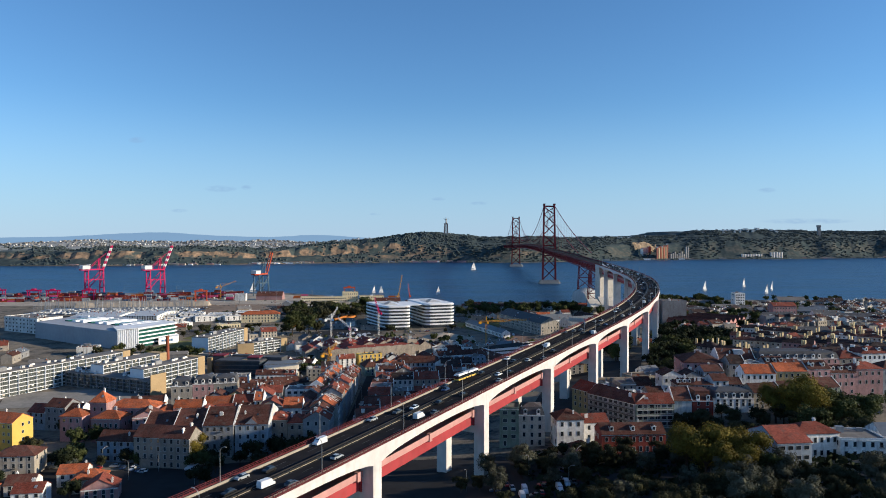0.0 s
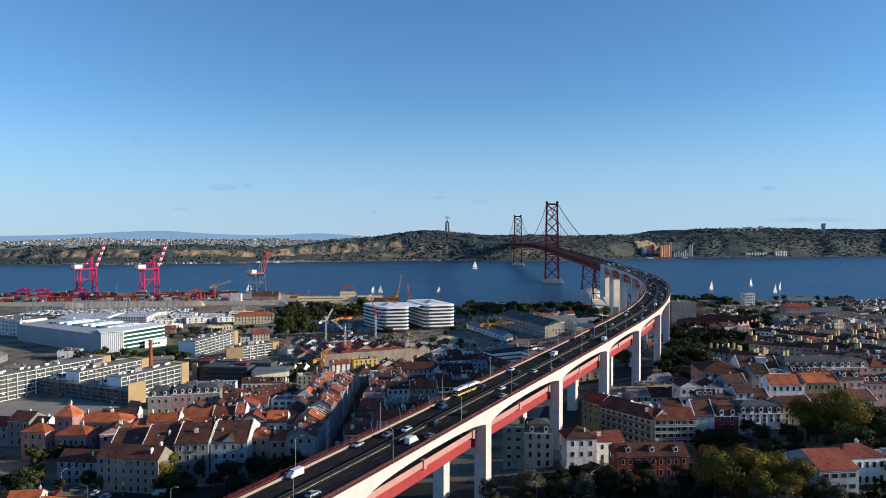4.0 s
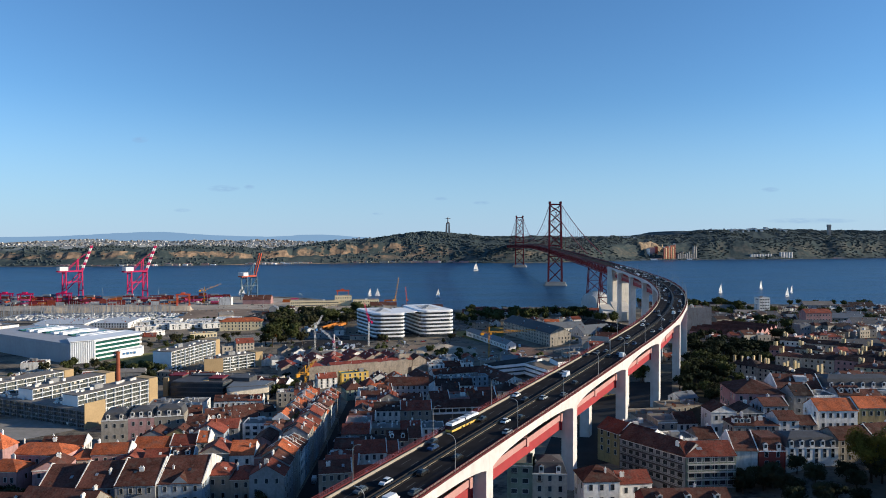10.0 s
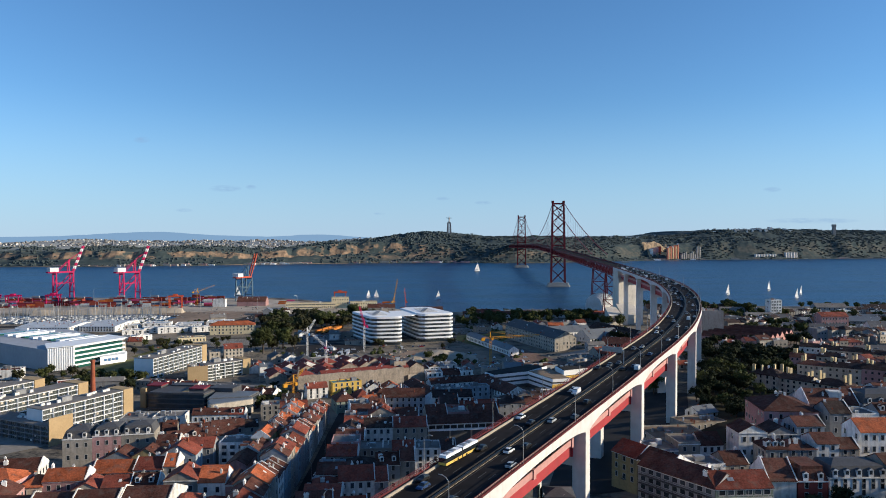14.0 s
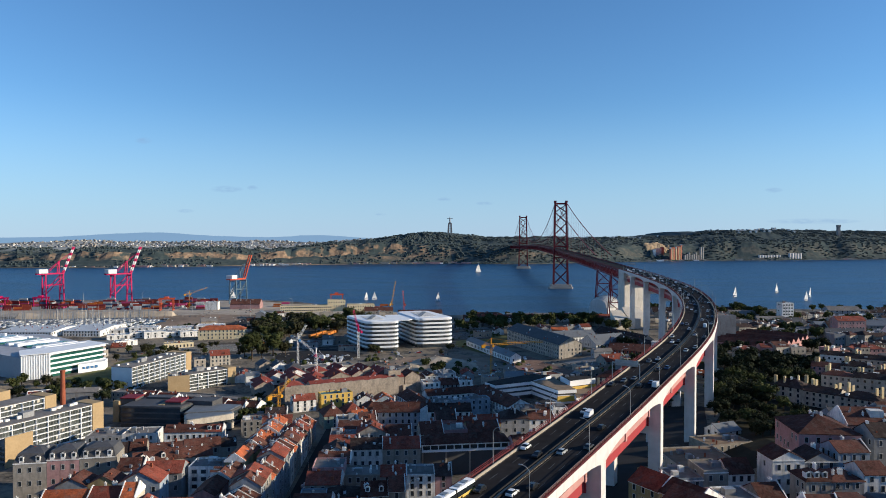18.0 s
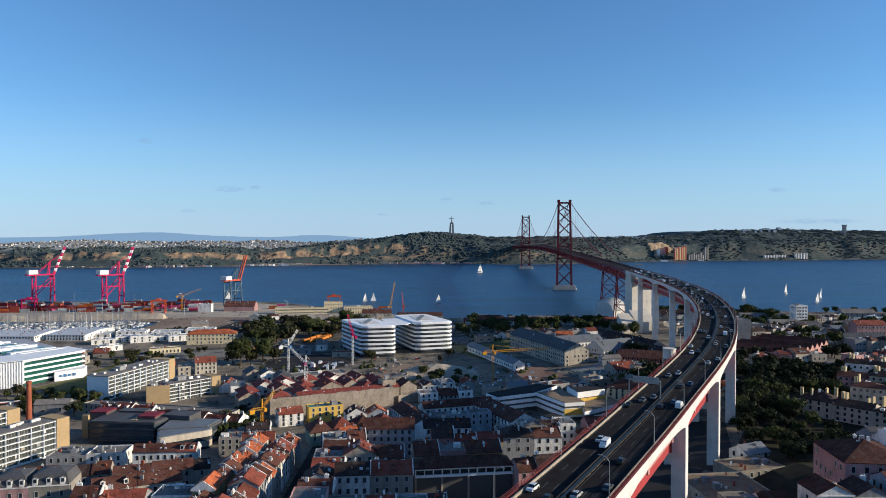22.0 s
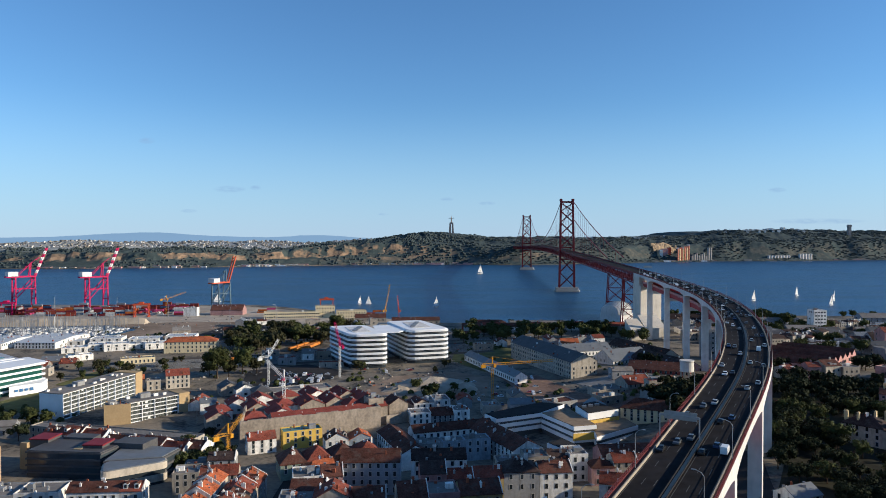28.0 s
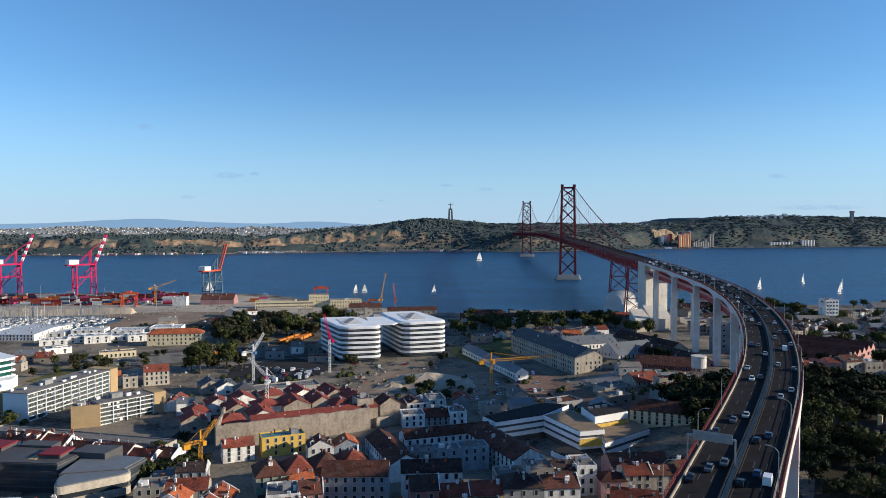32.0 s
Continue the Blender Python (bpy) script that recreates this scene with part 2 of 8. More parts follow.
def hill_material():
    """Scrub and woods, with bare rock where the slope is steep or the scrub is thin."""
    m = bpy.data.materials.new("hazed_wooded_hill")
    m.use_nodes = True
    t = m.node_tree
    b = t.nodes["Principled BSDF"]
    b.inputs["Roughness"].default_value = 1.0
    b.inputs["Specular IOR Level"].default_value = 0.1
    geo = t.nodes.new("ShaderNodeNewGeometry")
    n1, n2 = t.nodes.new("ShaderNodeTexNoise"), t.nodes.new("ShaderNodeTexNoise")
    n1.inputs["Scale"].default_value, n2.inputs["Scale"].default_value = 0.018, 0.06
    n1.inputs["Detail"].default_value = n2.inputs["Detail"].default_value = 6
    for n in (n1, n2):
        t.links.new(geo.outputs["Position"], n.inputs["Vector"])
    sep = t.nodes.new("ShaderNodeSeparateXYZ")
    t.links.new(geo.outputs["Normal"], sep.inputs[0])
    steep = t.nodes.new("ShaderNodeMapRange")
    steep.inputs[1].default_value, steep.inputs[2].default_value = 0.86, 0.62
    t.links.new(sep.outputs[2], steep.inputs[0])
    pick = t.nodes.new("ShaderNodeMapRange")
    pick.inputs[1].default_value, pick.inputs[2].default_value = 0.44, 0.53
    t.links.new(n1.outputs[0], pick.inputs[0])
    k = t.nodes.new("ShaderNodeMath")
    k.operation = "MULTIPLY"
    t.links.new(steep.outputs[0], k.inputs[0]), t.links.new(pick.outputs[0], k.inputs[1])
    # the western hills are more overgrown than the eastern scarp
    place, grown, k2 = t.nodes.new("ShaderNodeSeparateXYZ"), t.nodes.new("ShaderNodeMapRange"), t.nodes.new("ShaderNodeMath")
    t.links.new(geo.outputs["Position"], place.inputs[0]), t.links.new(place.outputs[0], grown.inputs[0])
    grown.inputs[1].default_value, grown.inputs[2].default_value, grown.inputs[3].default_value, grown.inputs[4].default_value = -350, 350, 1.0, 0.16
    k2.operation = "MULTIPLY"
    t.links.new(k.outputs[0], k2.inputs[0]), t.links.new(grown.outputs[0], k2.inputs[1])
    k = k2
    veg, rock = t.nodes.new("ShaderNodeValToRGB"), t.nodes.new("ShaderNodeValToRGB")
    # the scrub greens carry a painted blue-grey distance haze
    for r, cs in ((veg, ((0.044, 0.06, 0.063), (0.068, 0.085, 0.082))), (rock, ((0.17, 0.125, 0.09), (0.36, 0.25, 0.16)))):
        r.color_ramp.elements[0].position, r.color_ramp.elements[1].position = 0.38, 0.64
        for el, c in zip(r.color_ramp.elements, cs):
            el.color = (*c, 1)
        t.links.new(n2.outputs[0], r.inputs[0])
    mix = t.nodes.new("ShaderNodeMix")
    mix.data_type = "RGBA"
    t.links.new(k.outputs[0], mix.inputs["Factor"]), t.links.new(veg.outputs[0], mix.inputs["A"]), t.links.new(rock.outputs[0], mix.inputs["B"])
    # the built-up plateau behind the eastern scarp, its ground paled to paint haze
    slant, town, east, k3 = t.nodes.new("ShaderNodeMath"), t.nodes.new("ShaderNodeMapRange"), t.nodes.new("ShaderNodeMapRange"), t.nodes.new("ShaderNodeMath")
    slant.operation, k3.operation, slant.inputs[1].default_value = "MULTIPLY_ADD", "MULTIPLY", -0.45
    t.links.new(place.outputs[0], slant.inputs[0]), t.links.new(place.outputs[1], slant.inputs[2]), t.links.new(slant.outputs[0], town.inputs[0]), t.links.new(place.outputs[0], east.inputs[0])
    town.inputs[1].default_value, town.inputs[2].default_value, east.inputs[1].default_value, east.inputs[2].default_value = 3760, 3960, -300, -600
    t.links.new(town.outputs[0], k3.inputs[0]), t.links.new(east.outputs[0], k3.inputs[1])
    paved = t.nodes.new("ShaderNodeMix")
    paved.data_type = "RGBA"
    paved.inputs["B"].default_value = (0.2, 0.215, 0.225, 1)
    t.links.new(k3.outputs[0], paved.inputs["Factor"]), t.links.new(mix.outputs["Result"], paved.inputs["A"])
    t.links.new(paved.outputs["Result"], b.inputs["Base Color"])
    return m


def water_material():
    m = bpy.data.materials.new("river_water")
    m.use_nodes = True
    t = m.node_tree
    b = t.nodes["Principled BSDF"]
    b.inputs["Base Color"].default_value = (0.012, 0.05, 0.085, 1)
    b.inputs["Roughness"].default_value, b.inputs["IOR"].default_value = 0.36, 1.4
    b.inputs["Specular IOR Level"].default_value = 0.5
    b.inputs["Specular Tint"].default_value = (0.55, 0.8, 1.0, 1)
    geo, mp = t.nodes.new("ShaderNodeNewGeometry"), t.nodes.new("ShaderNodeMapping")
    mp.inputs["Scale"].default_value = (0.12, 0.3, 1)
    n1, n2, bp = t.nodes.new("ShaderNodeTexNoise"), t.nodes.new("ShaderNodeTexNoise"), t.nodes.new("ShaderNodeBump")
    n1.inputs["Scale"].default_value, n1.inputs["Detail"].default_value = 1.0, 6
    n2.inputs["Scale"].default_value, n2.inputs["Detail"].default_value = 0.045, 6
    t.links.new(geo.outputs["Position"], mp.inputs[0])
    t.links.new(mp.outputs[0], n1.inputs["Vector"]), t.links.new(mp.outputs[0], n2.inputs["Vector"])
    bp.inputs["Strength"].default_value, bp.inputs["Distance"].default_value = 1.0, 1.4
    t.links.new(n1.outputs[0], bp.inputs["Height"]), t.links.new(bp.outputs[0], b.inputs["Normal"])
    r = t.nodes.new("ShaderNodeValToRGB")
    r.color_ramp.elements[0].color, r.color_ramp.elements[1].color = (0.002, 0.022, 0.066, 1), (0.009, 0.054, 0.135, 1)
    r.color_ramp.elements[0].position, r.color_ramp.elements[1].position = 0.38, 0.64
    t.links.new(n2.outputs[0], r.inputs[0]), t.links.new(r.outputs[0], b.inputs["Base Color"])
    return m


# ---- mesh helpers ----
class Geo:
    """Collects faces of one mesh; each face keeps the slot of its material."""

    def __init__(self):
        self.v, self.f, self.s = [], [], []

    def face(self, pts, slot=0):
        n = len(self.v)
        self.v += [tuple(p) for p in pts]
        self.f.append(tuple(range(n, n + len(pts))))
        self.s.append(slot)

    def prism(self, base, z0, z1, slot=0, top=None, topslot=None):
        """An upright prism over a counter-clockwise outline; top: another outline for a tapered one."""
        top, n = top or base, len(self.v)
        k = len(base)
        self.v += [(x, y, z0) for x, y in base] + [(x, y, z1) for x, y in top]
        self.f += [tuple(range(n + k - 1, n - 1, -1)), tuple(range(n + k, n + 2 * k))]
        self.s += [slot, slot if topslot is None else topslot]
        for i in range(k):
            j = (i + 1) % k
            self.f.append((n + i, n + j, n + k + j, n + k + i))
            self.s.append(slot)

    def box(self, x0, x1, y0, y1, z0, z1, slot=0, topslot=None):
        self.prism([(x0, y0), (x1, y0), (x1, y1), (x0, y1)], z0, z1, slot, None, topslot)

    def beam(self, a, b, w, h=None, slot=0):
        """A square bar from a to b."""
        a, b = Vector(a), Vector(b)
        d = (b - a).normalized()
        u = d.cross(Vector((0, 0, 1))) if abs(d.z) < 0.99 else Vector((1, 0, 0))
        u.normalize()
        v = u.cross(d)
        u, v = u * w / 2, v * (h or w) / 2
        p = [a - u - v, a + u - v, a + u + v, a - u + v, b - u - v, b + u - v, b + u + v, b - u + v]
        n = len(self.v)
        self.v += [tuple(q) for q in p]
        for f in ((0, 1, 2, 3), (7, 6, 5, 4), (4, 5, 1, 0), (5, 6, 2, 1), (6, 7, 3, 2), (7, 4, 0, 3)):
            self.f.append(tuple(n + i for i in f))
            self.s.append(slot)

    def tube(self, rings, k=8, slot=0):
        """Rings of (x, y, z, radius) joined, round upright axes."""
        n = len(self.v)
        for x, y, z, r in rings:
            self.v += [(x + r * math.cos(2 * math.pi * i / k), y + r * math.sin(2 * math.pi * i / k), z) for i in range(k)]
        for j in range(len(rings) - 1):
            for i in range(k):
                a, b = n + j * k + i, n + j * k + (i + 1) % k
                self.f.append((a, b, b + k, a + k))
                self.s.append(slot)
        self.f += [tuple(range(n + k - 1, n - 1, -1)), tuple(n + (len(rings) - 1) * k + i for i in range(k))]
        self.s += [slot, slot]

    def mesh(self, name, mats):
        me = bpy.data.meshes.new(name)
        me.from_pydata(self.v, [], self.f)
        for m in mats:
            me.materials.append(m)
        if len(mats) > 1:
            me.polygons.foreach_set("material_index", self.s)
        me.update()
        return me


def aslist(m):
    return m if isinstance(m, (list, tuple)) else [m]


def thing(name, geo, mats, label, category, group="", kind="", m=None):
    ob = new(name, geo.mesh(name, aslist(mats)) if geo else None)
    if m is not None:
        ob.matrix_world = m
    return tagged(ob, label, category, group, kind)


def part(name, geo, mats, parent, label="", m=None, kind=""):
    """One mesh object under a thing or under a part, in that parent's own axes."""
    me = geo if isinstance(geo, bpy.types.Mesh) else geo.mesh(name, aslist(mats))
    ob = new(name, me)
    ob.parent = parent
    if m is not None:
        ob.matrix_basis = m
    return tagged(ob, label, kind=kind)


def smooth(a, b, v):
    u = min(1, max(0, (v - a) / (b - a)))
    return u * u * (3 - 2 * u)


def ground_z(x, y):
    west = smooth(430, 540, y)
    z = 3.6 + 11 * smooth(-290 + 140 * west, -95 + 30 * west, x) * smooth(1010, 620, y) + 9 * smooth(440, 150, y)
    z += 5 * smooth(-130, -40, x) * smooth(380, 250, y)
    z += 9 * smooth(-108, -72, x) * smooth(520, 452, y) * smooth(330, 376, y)
    z += 0.8 * noise.noise(Vector((x * 0.012, y * 0.012, 0)))
    return z


# ---- the line of the viaduct ----
KNOT_X = (-346.75, -271.21, -204.34, -139.02, -78.88, -36.17, -12.04, -4.57, -1.57, 0.0)


def deck_point(y):
    """Centre of the roadway at y, and its turn."""
    def at(q):
        if q >= 1160:
            return 0.0
        u = (q - 80) / 120
        i = max(0, min(8, int(math.floor(u))))
        w = u - i
        g = [2 * KNOT_X[0] - KNOT_X[1], *KNOT_X, 2 * KNOT_X[9] - KNOT_X[8]]
        p0, p1, p2, p3 = g[i:i + 4]
        return 0.5 * (2 * p1 + (p2 - p0) * w + (2 * p0 - 5 * p1 + 4 * p2 - p3) * w * w + (3 * p1 - p0 - 3 * p2 + p3) * w ** 3)
    x = at(y)
    dx = (at(y + 1) - at(y - 1)) / 2
    if y <= 1100:
        u = (y - 600) / 500
        z = 58.4 + 17.61 * u - 4.82 * u * u
    elif y <= 2206:
        z = 71.2 + (y - 1100) * 0.0215 - max(0, y - 1700) ** 2 * 0.0000213
    else:
        z = 71.2 + 1106 * 0.0215 - 506 ** 2 * 0.0000213 - (y - 2206) * 0.012
    return Vector((x, y, z)), math.atan2(-dx, 1)


def off(y, side, dz=0.0):
    """A point beside the roadway's centre line, side metres to its right."""
    p, a = deck_point(y)
    return Vector((p.x + side * math.cos(a), p.y + side * math.sin(a), p.z + dz))


def sweep(geo, ys, section, slot=0, closed=True):
    """A section of (side, height) points carried along the viaduct."""
    n, k = len(geo.v), len(section)
    for y in ys:
        p, a = deck_point(y)
        for s, h in section:
            geo.v.append((p.x + s * math.cos(a), p.y + s * math.sin(a), p.z + h))
    for j in range(len(ys) - 1):
        for i in range(k if closed else k - 1):
            a, b = n + j * k + i, n + j * k + (i + 1) % k
            geo.f.append((a, a + k, b + k, b))
            geo.s.append(slot)
    if closed:
        geo.f += [tuple(range(n, n + k)), tuple(n + (len(ys) - 1) * k + i for i in range(k - 1, -1, -1))]
        geo.s += [slot, slot]


def span(a, b, step):
    n = max(1, round((b - a) / step))
    return [a + (b - a) * i / n for i in range(n + 1)]


# ---- river, town ground, far shore ----
g = Geo()
g.box(-4990, 4990, -600, 4990, -6, 0)
thing("water", g, water_material(), "deep blue river water rippled by light wind", "river", kind="structure")


def shore_y(x):
    """The near bank: the container quay, the dock apron and the western bank."""
    y = 1345 - 215 * smooth(-560, -230, x) + 95 * smooth(-60, 190, x)
    return y


g = Geo()
XS, rowsn = [-1500 + 12.5 * i for i in range(249)], 160
n0 = 0
for x in XS:
    sy = shore_y(x)
    for j in range(rowsn + 1):
        y = -350 + (sy + 350) * j / rowsn
        g.v.append((x, y, max(3.2, ground_z(x, y))))
    g.v.append((x, sy + 0.3, -3))
k = rowsn + 2
for i in range(len(XS) - 1):
    for j in range(k - 1):
        a = i * k + j
        g.f.append((a, a + k, a + k + 1, a + 1))
        g.s.append(0)
thing("ground", g, ground_material(), "asphalt, paving and bare earth of the town", "ground", kind="structure")


def sheet(name, pts, m, label, lift=0.2, cut=12):
    """A surface laid on the ground: its outline is cut into small cells that follow the slope."""
    bm = bmesh.new()
    bm.faces.new([bm.verts.new((x, y, 0)) for x, y in pts])
    xs, ys = [p[0] for p in pts], [p[1] for p in pts]
    for axis, lo, hi in ((0, min(xs), max(xs)), (1, min(ys), max(ys))):
        v = lo + cut
        while v < hi:
            co = (v, 0, 0) if axis == 0 else (0, v, 0)
            no = (1, 0, 0) if axis == 0 else (0, 1, 0)
            bmesh.ops.bisect_plane(bm, geom=bm.verts[:] + bm.edges[:] + bm.faces[:], plane_co=co, plane_no=no)
            v += cut
    for v in bm.verts:
        v.co.z = max(3.2, ground_z(v.co.x, v.co.y)) + lift
    me = bpy.data.meshes.new(name)
    bm.to_mesh(me)
    bm.free()
    me.materials.append(m)
    return tagged(new(name, me), label, name.split("_")[0], kind="structure")


def strip(a, b, w):
    d = Vector((b[0] - a[0], b[1] - a[1])).normalized() * w / 2
    return [(a[0] + d.y, a[1] - d.x), (b[0] + d.y, b[1] - d.x), (b[0] - d.y, b[1] + d.x), (a[0] - d.y, a[1] + d.x)]


APRON = mat("quay_concrete", (0.46, 0.4, 0.32), 0.9, vary=0.3, scale=0.08, dirt=0.4)
EARTH = mat("bare_earth", (0.27, 0.205, 0.15), 0.95, vary=0.3, scale=0.12, bump=0.2)
STREET = mat("street_asphalt", (0.038, 0.036, 0.036), 0.9, vary=0.25, scale=0.15)
PAVING = mat("pale_paving", (0.32, 0.3, 0.27), 0.9, vary=0.2, scale=0.4)
BALLAST = mat("track_ballast", (0.1, 0.088, 0.076), 0.95, vary=0.3, scale=0.3)
GRASS = mat("dry_grass", (0.15, 0.15, 0.055), 0.95, vary=0.4, scale=0.15)
sheet("quay_apron", [(-1200, 1085), (-820, 1085), (-590, 1100), (-400, 1050), (-330, 1060), (-250, 1095), (-330, 1190), (-560, 1330), (-1200, 1338)], APRON, "pale concrete container quay", 0.22, 25)
sheet("earth_lot", [(-285, 700), (-235, 682), (-192, 700), (-186, 780), (-215, 800), (-262, 780)], EARTH, "cleared building site of bare earth")
sheet("earth_site", [(-586, 984), (-516, 980), (-508, 1052), (-560, 1076), (-598, 1062)], EARTH, "dug brown earth of a quayside building site", 0.4)
sheet("earth_yard", [(-640, 1092), (-560, 1120), (-470, 1120), (-430, 1060), (-560, 1040), (-640, 1080)], EARTH, "bare earth yard behind the quay", 0.32, 25)
sheet("street_long", strip((-269, 335), (-279, 560), 11), STREET, "narrow asphalt street between terraces")
sheet("street_works", strip((-345, 560), (-350, 760), 11), STREET, "wide street beside the works")
sheet("street_lower", strip((-420, 318), (-215, 290), 11), STREET, "asphalt road below the viaduct")
sheet("street_lower_west", strip((-215, 290), (-120, 300), 14), STREET, "asphalt road and parking below the viaduct")
sheet("paving_slabs", [(-500, 440), (-440, 455), (-420, 478), (-470, 498), (-520, 480)], PAVING, "pale paved yard before the flats")
sheet("avenue", strip((-780, 935), (-190, 1010), 16), STREET, "broad riverside avenue")
sheet("track_bed", strip((-780, 905), (-180, 985), 20), BALLAST, "railway track bed beside the avenue", 0.26)
sheet("track_bed_yard", strip((-500, 800), (-190, 930), 64), BALLAST, "railway sidings bed", 0.24)
sheet("parking_yard", [(-370, 745), (-320, 735), (-300, 800), (-340, 830), (-380, 800)], STREET, "asphalt car park beside the sidings", 0.28)
sheet("grass_plot", [(-218, 850), (-190, 800), (-170, 840), (-150, 910), (-180, 940), (-215, 920)], GRASS, "dry grass plot beside the offices")
sheet("grass_lawn", [(-512, 676), (-470, 655), (-452, 700), (-462, 735), (-500, 728)], GRASS, "green lawn before the hospital", 0.22)
sheet("grass_verge", [(-505, 740), (-470, 730), (-465, 800), (-500, 800)], GRASS, "grass plot beside the hospital", 0.26)
sheet("dig_site", [(-150, 668), (-112, 664), (-58, 690), (-62, 715), (-125, 716), (-150, 790), (-180, 780)], mat("pink_earth", (0.24, 0.16, 0.12), 0.95, vary=0.35, scale=0.3, bump=0.15), "reddish earth of an excavation", 0.3)
sheet("forecourt", [(-430, 250), (-120, 240), (-112, 312), (-215, 330), (-300, 336), (-430, 300)], STREET, "dark asphalt below the viaduct", 0.14)
sheet("viaduct_yard", [(-178, 392), (-122, 396), (-98, 470), (-72, 560), (-112, 585), (-152, 500)], STREET, "dark asphalt yard between the viaduct legs", 0.18)
# near-black soil colour holds the shade under the dense trees
sheet("garden_soil", [(-122, 440), (-76, 442), (-30, 455), (20, 520), (40, 650), (-18, 668), (-44, 640), (-60, 560)], mat("shade_dark_earth", (0.035, 0.034, 0.022), 0.95, vary=0.4, scale=0.2), "garden soil with the trees' shade painted dark", 0.24)
sheet("garden_soil_west", [(-84, 500), (-34, 452), (22, 520), (60, 640), (90, 740), (40, 772), (-20, 752), (-40, 660), (-62, 562)], mat("shade_dark_earth", (0.035, 0.034, 0.022)), "soil under dense garden trees, shade painted dark", 0.3)
sheet("lorry_park", [(-505, 965), (-430, 975), (-395, 1060), (-430, 1100), (-500, 1075)], STREET, "asphalt lorry park by the docks", 0.36)
sheet("parking_plaza", [(-115, 718), (-60, 740), (-75, 775), (-125, 752)], PAVING, "paved plaza with parking")
rails = thing("railway_tracks", None, None, "several parallel steel railway tracks beside the avenue", "railway")
for a, b, n in (((-780, 905), (-180, 985), 4), ((-500, 800), (-190, 930), 10)):
    d = Vector((b[0] - a[0], b[1] - a[1]))
    u = Vector((-d.y, d.x)).normalized()
    for i in range(n):
        for s in (-0.75, 0.75):
            g = Geo()
            o = u * ((i - (n - 1) / 2) * 4.6 + s)
            pts = [(a[0] + d.x * q / 24 + o.x, a[1] + d.y * q / 24 + o.y) for q in range(25)]
            for p in pts:
                z = max(3.2, ground_z(*p)) + 0.36
                g.v += [(p[0] + u.x * k, p[1] + u.y * k, z + h) for k, h in ((-0.06, -0.1), (0.06, -0.1), (0.06, 0.1), (-0.06, 0.1))]
            for q in range(24):
                for j in range(4):
                    c, e = 4 * q + j, 4 * q + (j + 1) % 4
                    g.f.append((c, e, e + 4, c + 4)), g.s.append(0)
            part("rail", g, GALV, rails)


def far_shore(x):
    return 2700 + 470 * smooth(-1800, -300, x) + 480 * smooth(-150, 1150, x) + 330 * smooth(900, 2500, x) - 60 * math.exp(-((x - 60) / 220) ** 2)


def far_height(x, d):
    """Height of the southern hills at x, d metres behind their shore."""
    crest = 62 + 64 * smooth(-1050, -420, x) - 14 * math.exp(-((x + 0) / 190) ** 2) - 13 * smooth(-60, 320, x) + 40 * smooth(800, 1350, x) - 6 * smooth(1500, 2000, x)
    crest += 15 * noise.noise(Vector((x * 0.004, 3.1, 0))) + 5 * noise.noise(Vector((x * 0.015, 1.1, 0)))
    cliff = smooth(24, 150 - 60 * smooth(-700, -1100, x), d + 55 * noise.noise(Vector((x * 0.006, 9.7, 0))))
    top = smooth(120, 420, d)
    scarp = smooth(-260, -620, x)
    edge = d + 26 * noise.noise(Vector((x * 0.011, 4.3, 0))) + 10 * noise.noise(Vector((x * 0.04, 7.3, 0)))
    stepped = 0.34 * smooth(10, 74, d) + 0.5 * smooth(78, 112, edge) + 0.16 * smooth(110, 380, d)
    z = 3 + crest * ((0.62 * cliff + 0.38 * top) * (1 - scarp) + stepped * scarp)
    z += (7 * noise.noise(Vector((x * 0.02, d * 0.02, 0))) + 8 * scarp * noise.noise(Vector((x * 0.03, d * 0.01, 8))) + 4 * noise.noise(Vector((x * 0.05, d * 0.05, 4)))) * smooth(20, 120, d)
    z += 24 * smooth(500, 1500, d) * smooth(-500, -1000, x)
    return z if d > 0 else -4


g = Geo()
XS = [-2700 + 24 * i for i in range(226)]
DS = [-8, 0, 8, 20, 40, 55, 68, 80, 90, 100, 110, 122, 140, 165, 190, 220, 260, 300, 350, 410, 480, 580, 720, 900, 1200, 1600]
for x in XS:
    for d in DS:
        g.v.append((x, far_shore(x) + d, far_height(x, d)))
k = len(DS)
for i in range(len(XS) - 1):
    for j in range(k - 1):
        a = i * k + j
        g.f.append((a, a + k, a + k + 1, a + 1))
        g.s.append(0)
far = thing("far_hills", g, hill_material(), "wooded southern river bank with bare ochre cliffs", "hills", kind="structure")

# bare quarry face on the slope behind the riverside silos
g = Geo()
for i in range(27):
    for j in range(15):
        x, d = 668 + 5.4 * i, 62 + 11 * j
        u, v = (i - 13) / 13, (j - 7) / 7
        inside = 1 - (u * u + v * v) ** 0.5 + 0.45 * noise.noise(Vector((x * 0.03, d * 0.03, 2)))
        lump = 10 * noise.noise(Vector((x * 0.05, d * 0.04, 5))) + 4 * noise.noise(Vector((x * 0.15, d * 0.1, 7)))
        g.v.append((x, far_shore(x) + d, far_height(x, d) + (4 + lump * 0.6 + 8 * min(0.6, inside) if inside > 0.12 else -6)))
for i in range(26):
    for j in range(14):
        a = i * 15 + j
        g.f.append((a, a + 15, a + 16, a + 1)), g.s.append(0)
thing("quarry_face", g, ROCK, "bare ochre quarry face on the far bank", "cliff", kind="structure")

